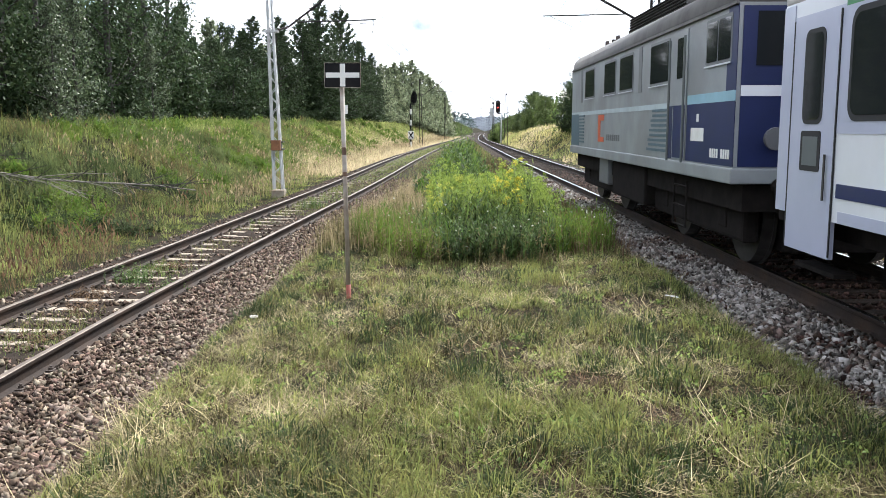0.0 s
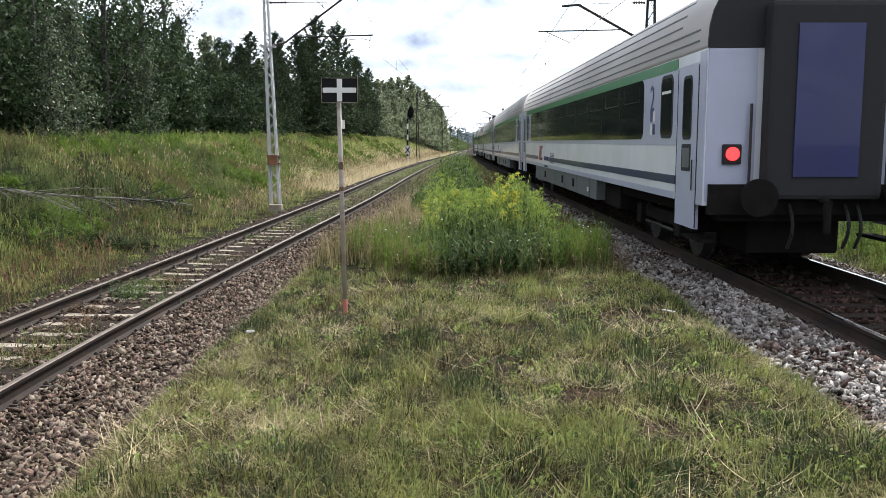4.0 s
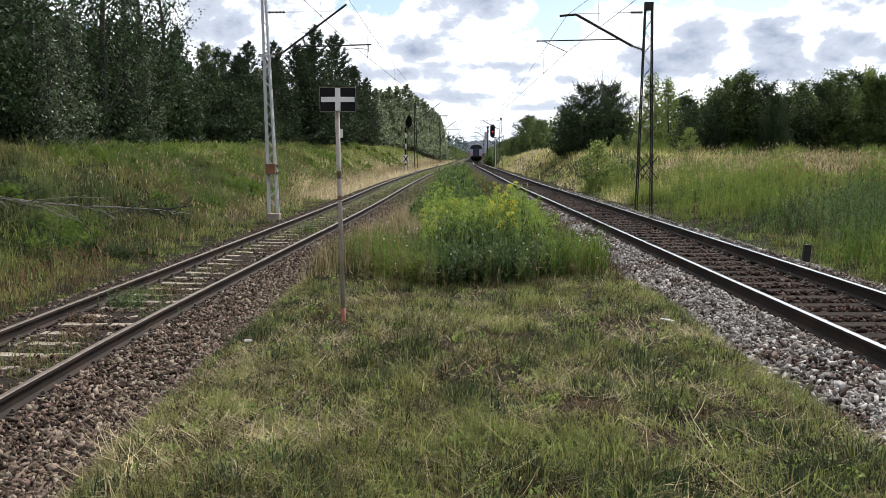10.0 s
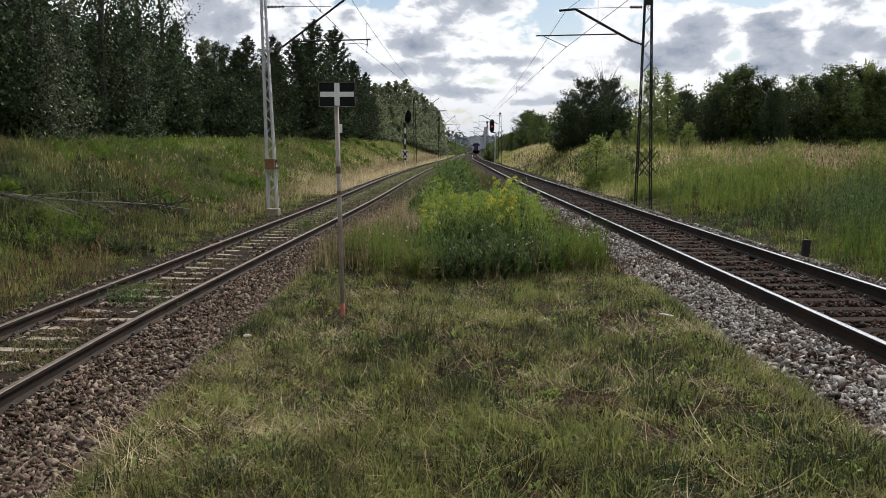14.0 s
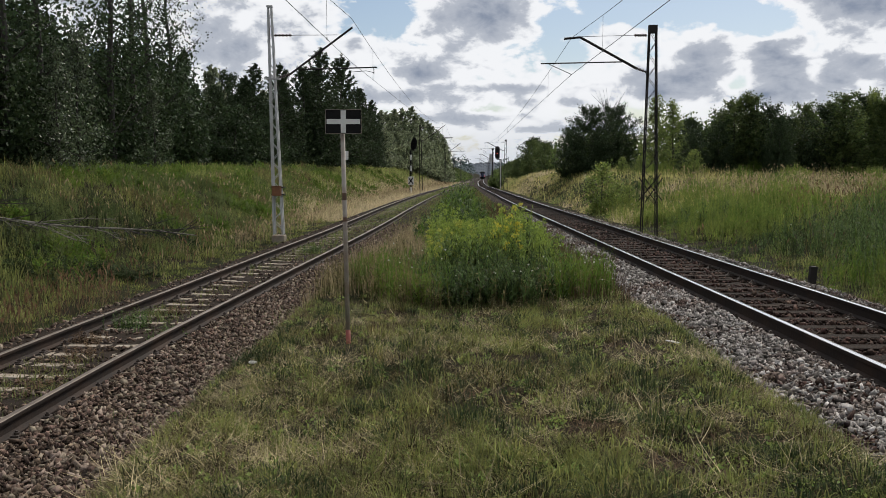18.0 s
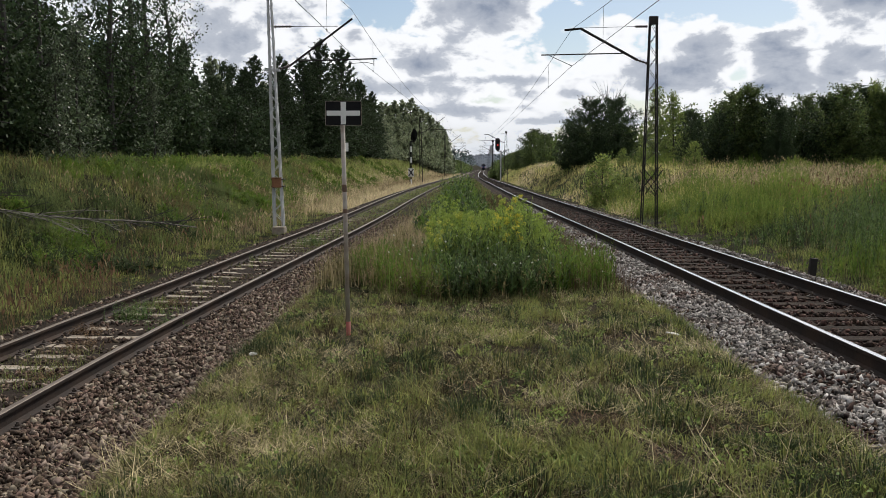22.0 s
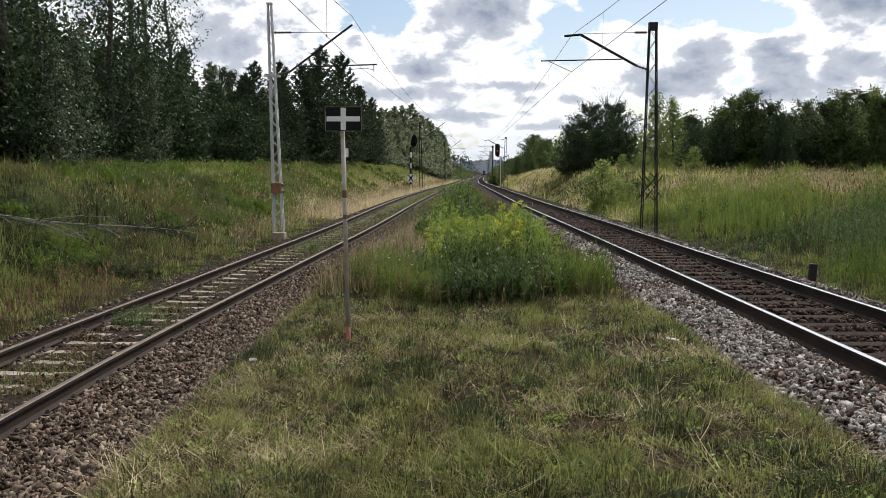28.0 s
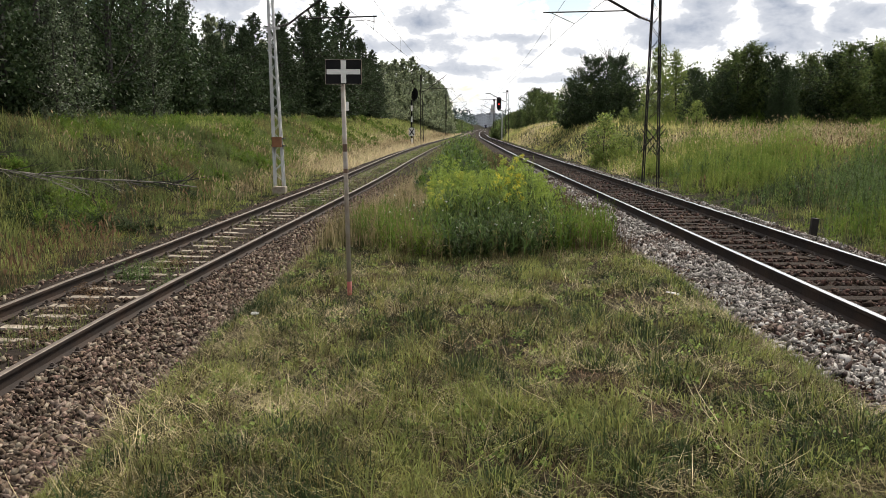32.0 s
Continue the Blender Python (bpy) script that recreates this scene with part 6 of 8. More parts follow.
def plumes(name, label, pts, h, seed, mt="reed"):
    """Feathery seed heads: two crossed slim diamonds over each stalk."""
    rng = np.random.default_rng(seed)
    n = len(pts)
    a = rng.uniform(0, np.pi, n)
    top = pts + np.c_[rng.normal(0, 0.06, (n, 2)), h]
    w, l = 0.007 + 0.0006 * pts[:, 1], rng.uniform(0.09, 0.19, n)
    lean = rng.normal(0, 0.05, (n, 2))
    co = []
    for k in range(2):
        d = np.c_[np.cos(a + k * 1.57), np.sin(a + k * 1.57), np.zeros(n)] * w[:, None]
        up = np.c_[lean, l]
        co.append(np.stack([top - up * 0.5, top + d, top + up * 0.5, top - d], 1))
    co = np.concatenate(co).reshape(-1, 3)
    i = np.arange(2 * n)[:, None] * 4
    tagged(big_mesh(name, co, np.concatenate([i + [0, 1, 2], i + [0, 2, 3]]), M[mt]), label, "grass", kind="stuff")


def vnoise(x, y, s, seed=0):
    """Smooth value noise from 0 to 1 with features about 1 / s wide."""
    x, y = np.asarray(x, float) * s + seed * 17.3, np.asarray(y, float) * s + seed * 5.1
    i, j = np.floor(x), np.floor(y)
    u, v = x - i, y - j
    u, v = u * u * (3 - 2 * u), v * v * (3 - 2 * v)

    def hsh(a, b):
        q = np.sin(a * 127.1 + b * 311.7 + seed * 74.7) * 43758.5453
        return q - np.floor(q)

    return (hsh(i, j) * (1 - u) + hsh(i + 1, j) * u) * (1 - v) + (hsh(i, j + 1) * (1 - u) + hsh(i + 1, j + 1) * u) * v


def leafy_stems(name, label, x, y, h, per, ln, material, seed, up=0.5, slim=0.085, low=0.12):
    """Upright stems with narrow leaves all round, one joined mesh."""
    rng = np.random.default_rng(seed)
    z = ground_z(x, y)
    k = len(x)
    lean = rng.normal(0, 0.10, (k, 2))
    t = rng.uniform(low, 1.0, (k, per))
    hz = h[:, None] * t
    c = np.stack([x[:, None] + lean[:, :1] * hz * t, y[:, None] + lean[:, 1:] * hz * t, z[:, None] + hz], -1).reshape(-1, 3)
    m = len(c)
    az = rng.uniform(0, 2 * np.pi, m)
    q = np.repeat(np.broadcast_to(ln, k), per) * rng.uniform(0.55, 1.2, m) * (1.2 - 0.75 * t.reshape(-1) ** 2)
    d = np.c_[np.cos(az), np.sin(az), rng.uniform(-0.2, 2 * up, m)] * q[:, None]
    s = np.c_[-np.sin(az), np.cos(az), rng.normal(0, 0.4, m)] * (q * slim)[:, None]
    co = np.stack([c, c + d * 0.45 + s, c + d, c + d * 0.45 - s], 1).reshape(-1, 3)
    i = np.arange(m)[:, None] * 4
    tri = np.concatenate([i + [0, 1, 2], i + [0, 2, 3]])
    w = 0.0035 + 0.0002 * y
    top = np.c_[x, y, z] + np.c_[lean * h[:, None], h]
    st = np.stack([np.c_[x - w, y, z - 0.02], np.c_[x + w, y, z - 0.02], top], 1).reshape(-1, 3)
    tri = np.concatenate([tri, np.arange(k)[:, None] * 3 + [0, 1, 2] + len(co)])
    tagged(big_mesh(name, np.concatenate([co, st]), tri, material), label, "weeds", kind="stuff")
    return top


HOLES = ((1.07, 8.8, 0.55, 0.26), (0.72, 7.6, 0.42, 0.26), (0.14, 4.55, 0.36, 0.2), (-0.12, 4.2, 0.34, 0.16), (0.72, 5.4, 0.5, 0.2), (1.35, 6.25, 0.75, 0.26),
         (-0.45, 9.0, 0.55, 0.28), (1.75, 8.1, 0.35, 0.3), (-0.6, 4.9, 0.3, 0.14), (1.7, 5.2, 0.4, 0.2), (0.2, 6.4, 0.3, 0.2), (-0.2, 9.95, 1.0, 0.24), (0.4, 4.0, 0.4, 0.12), (1.2, 4.7, 0.35, 0.16))


def bare(x, y):
    """Where the turf opens to the shade-darkened soil: scalped patches and shadowed gaps."""
    v = np.zeros(len(x))
    for cx, cy, rx, ry in HOLES:
        v = np.maximum(v, np.exp(-(((x - cx) / rx) ** 2 + ((y - cy) / ry) ** 2)))
    return np.clip(v * 1.3 + 1.5 * (vnoise(x, y, 2.6, 9) - 0.72), 0, 1)


def patchy_blades(name, label, p, h, wid, lean, seed, kinds, scale=0.35):
    """Blades of several kinds of grass, each kind in drifts of its own."""
    f = 0.65 * vnoise(p[:, 0], p[:, 1], scale, seed) + 0.35 * vnoise(p[:, 0], p[:, 1], scale * 3.7, seed + 1)
    f += np.random.default_rng(seed).normal(0, 0.08, len(p))
    cut = np.quantile(f, np.cumsum([k[1] for k in kinds]))
    which = np.searchsorted(cut[:-1], f)
    wid = np.broadcast_to(wid, len(p))
    for i, (mt, share, grow) in enumerate(kinds):
        q = which == i
        scatter_blades(name, label, "grass", p[q], h[q] * grow, wid[q], lean, M[mt], seed + i)


def tussocks(name, label, rng, cx, cy, h, r, per, wid, kinds, seed, drift=0.3, spread=0.9, mixed=0.10):
    """Tufts whose blades lean out from a middle; each tuft is of one kind, the kinds grow in drifts."""
    f = 0.6 * vnoise(cx, cy, drift, seed) + 0.4 * vnoise(cx, cy, drift * 4.1, seed + 1) + rng.normal(0, mixed, len(cx))
    which = np.searchsorted(np.quantile(f, np.minimum(1, np.cumsum([k[1] for k in kinds])))[:-1], f)
    turn = rng.uniform(0, 6.28, len(cx))
    for i, (mt, share, grow) in enumerate(kinds):
        own = np.flatnonzero(which == i)
        if not len(own):
            continue
        k = np.repeat(own, per)
        m = len(k)
        a, q = rng.uniform(0, 6.28, m), rng.uniform(0, 1, m) ** 0.5
        x, y = cx[k] + r[k] * q * np.cos(a), cy[k] + r[k] * q * np.sin(a)
        hh = h[k] * grow * (1 - 0.45 * q ** 2) * rng.uniform(0.45, 1.15, m)
        lean = spread * (0.25 + 0.85 * q) * rng.uniform(0.5, 1.3, m)
        aim = np.where(rng.uniform(0, 1, m) < 0.35, turn[k], a) + rng.normal(0, 0.5, m)
        p, ww = np.c_[x, y, ground_z(x, y) - 0.01], np.broadcast_to(wid, len(cx))[k] * rng.uniform(0.6, 1.3, m)
        for w, seg in ((y < 35, 2), (y >= 35, 1)):
            if w.any():
                scatter_blades(name, label, "grass", p[w], hh[w], ww[w], lean[w], M[mt], seed + i, seg, 0.6, vary=0.0, az=aim[w])


def mown_verge():
    rng = np.random.default_rng(21)
    lo, hi = (lambda y: XL(y) + 2.62), (lambda y: XR(y) - 2.12)

    def places(n, top=12.4):
        y = 3.4 * (top / 3.4) ** rng.uniform(0, 1, n)
        return lo(y) + (hi(y) - lo(y)) * rng.uniform(0, 1, n), y

    # matted thatch, combed in swirls
    p = field_points(rng, 60000, 3.45, 12.3, lo, hi, 12, 0.05)
    x, y = p[:, 0], p[:, 1]
    p = p[rng.uniform(0, 1, len(p)) < 0.06 + 0.94 * (1 - bare(x, y))]
    p[:, 2] += rng.uniform(-0.004, 0.02, len(p))
    swirl = 12.6 * vnoise(p[:, 0], p[:, 1], 1.4, 6) + rng.normal(0, 0.6, len(p))
    scatter_blades("thatch", "matted olive-brown thatch under the mown grass", "grass", p, rng.uniform(0.04, 0.14, len(p)), rng.uniform(0.003, 0.007, len(p)), 1.42, M["thatch"], 14, 1, -1, vary=0.10, az=swirl)
    # short sward in tufts of many sizes
    cx, cy = places(5600)
    lush = 0.3 * vnoise(cx, cy, 0.9, 1) + 0.45 * vnoise(cx, cy, 2.8, 2) + 0.3 * rng.uniform(0, 1, len(cx)) + 0.08 * sstep(0.3, 2.0, cx) * sstep(8, 5, cy)
    foot = np.exp(-(((cx + 0.92) / 0.3) ** 2 + ((cy - 8.15) / 0.5) ** 2))
    keep = rng.uniform(0, 1, len(cx)) < np.clip((lush - 0.34) * 3.6, 0.04, 1) * (1 - 0.92 * bare(cx, cy)) * (1 - 0.7 * foot)
    cx, cy, lush = cx[keep], cy[keep], lush[keep]
    h = 0.022 + 0.17 * np.clip(lush - 0.30, 0, 1) * rng.uniform(0.4, 1.7, len(cx))
    tussocks("mown_grass", "short mown green grass in uneven tufts", rng, cx, cy, h * 1.6, 0.032 + 0.5 * h, 40, 0.0058, (("dark_grass", 0.15, 1.15), ("grass", 0.25, 1.0), ("thatch", 0.16, 0.8), ("dry_weed", 0.10, 0.8), ("grass", 0.12, 0.9), ("bright_grass", 0.22, 1.1)), 101, 1.5, 1.35, 0.12)
    # flat mat of yellowing clippings between the tufts
    p = field_points(rng, 34000, 3.45, 12.0, lo, hi, 16, 0.06)
    p = p[rng.uniform(0, 1, len(p)) < (1 - bare(p[:, 0], p[:, 1])) * np.clip(vnoise(p[:, 0], p[:, 1], 1.1, 31) * 1.6 - 0.3, 0.05, 1)]
    p[:, 2] += rng.uniform(0.0, 0.035, len(p))
    swirl = 12.6 * vnoise(p[:, 0], p[:, 1], 1.7, 16) + rng.normal(0, 0.5, len(p))
    scatter_blades("clippings", "yellowing clippings matted among the tufts", "grass", p, rng.uniform(0.05, 0.16, len(p)), rng.uniform(0.003, 0.0065, len(p)), 1.40, M["dry_weed"], 104, 2, -1, vary=0.12, az=swirl)
    # mowings in swaths, each wisp combed one way
    m = 900
    cy = 3.45 * (11.8 / 3.45) ** rng.uniform(0, 1, m * 4)
    cx = lo(cy) + (hi(cy) - lo(cy)) * rng.uniform(0, 1, m * 4)
    sw = vnoise(cx, cy, 0.8, 4) * 0.6 + vnoise(cx, cy, 2.2, 5) * 0.5
    near = sum(np.exp(-(((cx - a) / 0.55) ** 2 + ((cy - b) / 0.35) ** 2)) for a, b in ((-1.2, 6.6), (-0.65, 5.05), (-0.4, 7.9), (0.4, 6.25), (-0.3, 4.9), (0.9, 5.4), (-1.1, 7.4)))
    order = np.argsort(-(sw + 0.5 * near - 0.8 * bare(cx, cy) - 0.9 * np.exp(-((cx - lo(cy)) / 0.35) ** 2) + rng.uniform(0, 0.8, m * 4)))[:m]
    cx, cy = cx[order], cy[order]
    ca = rng.uniform(0, 6.28, m)
    n = 26000
    k = rng.integers(0, m, n)
    d = np.c_[np.cos(ca[k]), np.sin(ca[k])]
    al, ac = rng.normal(0, 0.12, n), rng.normal(0, 0.06, n)
    x, y = cx[k] + d[:, 0] * al - d[:, 1] * ac, cy[k] + d[:, 1] * al + d[:, 0] * ac
    ok = rng.uniform(0, 1, n) > 0.8 * bare(x, y)
    x, y, k, n = x[ok], y[ok], k[ok], int(ok.sum())
    p = np.c_[x, y, ground_z(x, y) + rng.uniform(0.004, 0.045, n)]
    scatter_blades("cut_straw", "dry straw-coloured mowings lying on the verge", "straw", p, rng.gamma(3, 0.034, n), rng.uniform(0.0022, 0.0042, n), 1.38, M["straw"], 2, 2, -1, vary=0.08, az=ca[k] + rng.normal(0, 0.7, n) + np.pi * (rng.uniform(0, 1, n) < 0.5))
    n = 1000
    p = field_points(rng, n, 3.45, 11, lo, hi, 9, 0.16)
    p[:, 2] += rng.uniform(0.01, 0.07, n)
    scatter_blades("stray_stalks", "long pale dry stalks strewn on the grass", "straw", p, rng.uniform(0.12, 0.46, n), rng.uniform(0.0024, 0.0046, n), 1.42, M["straw"], 15, 3, -1, vary=0.08, az=12.6 * vnoise(p[:, 0], p[:, 1], 0.8, 8) + rng.normal(0, 0.7, n))
    # brown roots and stems in the scalped places
    p = field_points(rng, 60000, 3.45, 11, lo, hi)
    p = p[rng.uniform(0, 1, len(p)) < bare(p[:, 0], p[:, 1]) - 0.25]
    scatter_blades("scalped_stems", "brown broken stems on scalped bare soil", "straw", p, rng.uniform(0.03, 0.16, len(p)), rng.uniform(0.003, 0.006, len(p)), 1.35, M["brown_stem"], 16, 2, -1, vary=0.15)
    # longer tufts, bright ones and dark ones
    for nm, lb, c, m, mt, seed, hh in (("grass_tufts", "longer bright green tufts among mown grass", 330, 13000, "bright_grass", 3, 0.14), ("dark_tufts", "dark green coarse tufts among mown grass", 150, 7000, "dark_grass", 17, 0.13)):
        cy = 3.5 * (11.6 / 3.5) ** rng.uniform(0, 1, c)
        cx = lo(cy) + (hi(cy) - lo(cy)) * rng.uniform(0, 1, c) ** 0.8
        k = rng.integers(0, c, m)
        big = (rng.uniform(0.5, 1.4, c) * np.clip(1.3 - 1.6 * bare(cx, cy), 0.15, 1))[k]
        x, y = cx[k] + rng.normal(0, 0.05, m) * big, cy[k] + rng.normal(0, 0.05, m) * big
        scatter_blades(nm, lb, "grass", np.c_[x, y, ground_z(x, y)], rng.uniform(0.3, 1.1, m) * hh * big, rng.uniform(0.004, 0.008, m), 0.8, M[mt], seed)
    # tussocks: dark blades stand in for shade, taller bright ones for lit tips
    c, m = 90, 15000
    cy = 3.6 * (10.8 / 3.6) ** rng.uniform(0, 1, c)
    cx = lo(cy) + 0.3 + (hi(cy) - lo(cy) - 0.4) * rng.uniform(0, 1, c) ** 0.65
    ok = bare(cx, cy) < 0.35
    cx, cy = cx[ok], cy[ok]
    c = len(cx)
    k = rng.integers(0, c, m)
    big = rng.uniform(0.6, 1.3, c)
    a, q = rng.uniform(0, 6.28, m), rng.uniform(0, 1, m) ** 0.5
    x, y = cx[k] + 0.17 * big[k] * q * np.cos(a), cy[k] + 0.15 * big[k] * q * np.sin(a)
    h = big[k] * (0.16 - 0.08 * q) * rng.uniform(0.6, 1.25, m)
    tip = rng.uniform(0, 1, m) < 0.3
    for w, nm, lb, mt in ((~tip, "tussock_grass", "dark green tussocks with shade in their colour in the mown verge", "dark_grass"), (tip, "tussock_grass", "bright blades standing as lit tips in the tussocks", "bright_grass")):
        scatter_blades(nm, lb, "grass", np.c_[x, y, ground_z(x, y)][w], h[w] * (1.15 if mt == "bright_grass" else 1), rng.uniform(0.004, 0.008, w.sum()), 0.9, M[mt], 90, az=(a + rng.normal(0, 0.6, m))[w])
    # clover and plantain
    q = field_points(rng, 420, 4, 11.5, lo, hi)
    q[:, 2] += 0.02
    co, tri = leaf_cloud(rng, q, rng.uniform(0.03, 0.10, len(q)), 34, 0.024)
    co[:, 2] = np.maximum(co[:, 2], ground_z(co[:, 0], co[:, 1]) + 0.004)
    tagged(big_mesh("low_weeds", co, tri, M["weed"]), "low clover and plantain leaves in the verge", "weeds", kind="stuff")
    # tufts that creep onto the ballast's edges
    m = 6500
    y = 5 * (30 / 5) ** rng.uniform(0, 1, m)
    left = rng.uniform(0, 1, m) < 0.5
    x = np.where(left, XL(y) + 2.75 - np.abs(rng.normal(0, 0.5, m)), XR(y) - 2.25 + np.abs(rng.normal(0, 0.12, m)))
    keep = vnoise(x, y, 1.3, 11) > 0.55
    x, y = x[keep], y[keep]
    z = np.where(x < 0, ZL(y) + np.interp(x - XL(y), [q[0] for q in PROF_L], [q[1] for q in PROF_L]), ground_z(x, y))
    scatter_blades("edge_grass", "grass creeping over the edge of the ballast", "grass", np.c_[x, y, z], rng.uniform(0.05, 0.18, len(x)), 0.004 + 0.0002 * y, 0.7, M["tall_grass"], 18)


def uncut_from(x):
    """How far along the mower stopped: farther back towards the ends, and ragged."""
    x = np.asarray(x, float)
    return 10.35 + 0.95 * np.clip((np.abs(x - 0.62) - 0.5) / 1.2, 0, 1.3) ** 1.4 + 0.55 * (vnoise(x, x * 0 + 3.0, 1.9, 21) - 0.5) + 0.3 * (vnoise(x, x * 0 + 9.0, 5.0, 22) - 0.5)


def between_tracks():
    rng = np.random.default_rng(22)
    p = field_points(rng, 46000, 9.9, 130, lambda y: XL(y) + np.where(y < 28, 2.85, 2.0), lambda y: XR(y) - 2.1, 18, 0.10)
    p = p[p[:, 1] > uncut_from(p[:, 0]) + rng.normal(0, 0.15, len(p))]
    x, y = p[:, 0], p[:, 1]
    h = (0.05 + 0.22 * sstep(0.1, 2.0, y - uncut_from(x)) + 0.14 * (vnoise(x, y, 1.2, 2) - 0.4)) * rng.uniform(0.5, 1.3, len(p))
    h *= 1 - 0.5 * sstep(0.3, -0.6, x) * sstep(13, 20, y)
    patchy_blades("verge_grass", "tall rough green grass between the tracks", p, np.clip(h, 0.05, 1), 0.0035 + 0.0003 * y, 0.5, 4, (("dark_grass", 0.15, 1.0), ("tall_grass", 0.50, 1.0), ("dry_weed", 0.35, 0.9)), 0.8)
    # ragged fringe where the mower stopped
    n = 6500
    y = 9.95 + np.abs(rng.normal(0, 0.55, n)) + 0.25 * np.sin(rng.uniform(0, 6.28, n))
    x = rng.uniform(XL(y) + 2.7, XR(y) - 2.25)
    keep = (vnoise(x, y, 3.0, 8) > 0.35) & (y > uncut_from(x) - 0.3)
    x, y = x[keep], y[keep]
    h = (0.05 + 0.20 * sstep(9.9, 11.2, y)) * rng.uniform(0.5, 1.5, len(x)) * (0.6 + 0.8 * vnoise(x, y, 2.0, 9))
    patchy_blades("fringe_grass", "ragged uncut grass edging the weeds", np.c_[x, y, ground_z(x, y)], h, rng.uniform(0.003, 0.007, len(x)), 0.65, 91, (("tall_grass", 0.4, 1.0), ("bright_grass", 0.2, 1.0), ("dry_weed", 0.25, 1.0), ("straw", 0.15, 1.0)), 1.2)
    # dry brown weeds beside the patch
    p = field_points(rng, 2600, 11.3, 26, lambda y: XL(y) + 2.75, lambda y: np.minimum(-0.35, XR(y) - 2.2), 16, 0.10)
    scatter_blades("verge_stalks", "dry fawn stalks between the tracks", "grass", p, rng.uniform(0.2, 0.55, len(p)), 0.0022 + 0.0002 * p[:, 1], 0.35, M["reed"], 5)
    p = field_points(rng, 2600, 10.6, 40, lambda y: XR(y) - 3.1, lambda y: XR(y) - 2.3, 16, 0.10)
    scatter_blades("verge_stalks", "dry brown stalks beside the grey ballast", "grass", p, rng.uniform(0.2, 0.6, len(p)), 0.0022 + 0.0002 * p[:, 1], 0.3, M["brown_stem"], 25)
    n = 1100
    x, y = np.where(rng.uniform(0, 1, n) < 0.6, rng.uniform(-1.75, -0.1, n), rng.uniform(-0.5, 2.3, n)), np.abs(rng.normal(0, 1.8, n))
    y = y + uncut_from(x) - 0.1
    leafy_stems("dry_weeds", "sparse brownish weeds beside the goldenrod", x, y, np.clip(rng.normal(0.36, 0.10, n), 0.12, 0.6), 14, 0.07, M["dry_weed"], 26, 0.5, 0.10)
    # goldenrod: upright leafy spikes, pale and feathery behind, dark in front, thinning out at the ends
    n = 640
    y = 11.8 + 3.8 * rng.uniform(0, 1, n)
    x = rng.uniform(-0.30, 1.70, n) + 0.02 * (y - 12)
    thin = rng.uniform(0, 1, n) < 0.35 + 0.65 * sstep(1.0, 0.45, np.abs(x - 0.72))
    x, y = x[thin], y[thin]
    n = len(x)
    h = (0.62 + 0.36 * vnoise(x, y, 1.7, 7)) * rng.normal(1, 0.15, n) * (1 - 0.25 * sstep(0.6, 1.1, np.abs(x - 0.72)))
    top = leafy_stems("goldenrod_stems", "tall pale green goldenrod stems with narrow leaves", x, y, np.clip(h, 0.3, 1.15), 34, 0.085, M["weed"], 12, 1.2, 0.13, 0.1)
    n = 420
    x = rng.uniform(-0.35, 1.75, n)
    y = uncut_from(x) + 0.1 + 1.9 * rng.uniform(0, 1, n) ** 1.4
    thin = rng.uniform(0, 1, n) < 0.3 + 0.7 * sstep(1.05, 0.4, np.abs(x - 0.66))
    x, y = x[thin], y[thin]
    n = len(x)
    h = np.clip((0.40 + 0.24 * sstep(10.5, 11.8, y)) * (0.6 + 0.75 * vnoise(x, y, 2.6, 17)) * rng.normal(1, 0.2, n), 0.15, 0.85)
    low = leafy_stems("goldenrod_stems", "dark green leafy goldenrod stems before they flower", x, y, h, 34, 0.075, M["tall_weed"], 112, 0.9, 0.16, 0.06)
    n = 460
    x = np.where(rng.uniform(0, 1, n) < 0.5, rng.uniform(-1.25, 0.1, n), rng.uniform(1.3, 2.35, n))
    y = uncut_from(x) + np.abs(rng.normal(0, 1.1, n))
    low = np.concatenate([low, leafy_stems("weed_stems", "thin scattered weeds at the ends of the goldenrod", x, y, np.clip(rng.normal(0.42, 0.13, n), 0.15, 0.75), 20, 0.06, M["herb"], 113, 1.2, 0.13, 0.1)])
    # taller dark weeds farther along, which hide the rails behind
    for n, mt, seed, lb in ((620, "tall_weed", 27, "tall leafy dark green weeds between the tracks"), (260, "herb", 127, "lighter leafy weeds among the dark ones")):
        y = 18.5 * (48 / 18.5) ** rng.uniform(0, 1, n)
        x = 0.24 + (y - 18) * 0.024 + rng.normal(0, 0.42, n)
        h = np.clip(rng.normal(0.95, 0.2, n) * (0.5 + 0.8 * vnoise(x, y, 0.9, 3)) * (1 - 0.45 * sstep(0.2, 0.9, np.abs(x - 0.3 - (y - 18) * 0.024))), 0.25, 1.45)
        leafy_stems("tall_weeds", lb, x, y, h, 24, 0.13, M[mt], seed, 0.8, 0.2, 0.05)
    n = 900
    y = 16 * (70 / 16) ** rng.uniform(0, 1, n)
    x = rng.uniform(XL(y) + 2.7, XR(y) - 2.4)
    leafy_stems("scattered_weeds", "scattered low leafy weeds between the tracks", x, y, np.clip(rng.normal(0.3, 0.10, n), 0.12, 0.6), 16, 0.09, M["dry_weed"], 28, 0.4, 0.12)
    # plumes of flowers in two patches, and pale buds
    tx, ty = top[:, 0], top[:, 1]
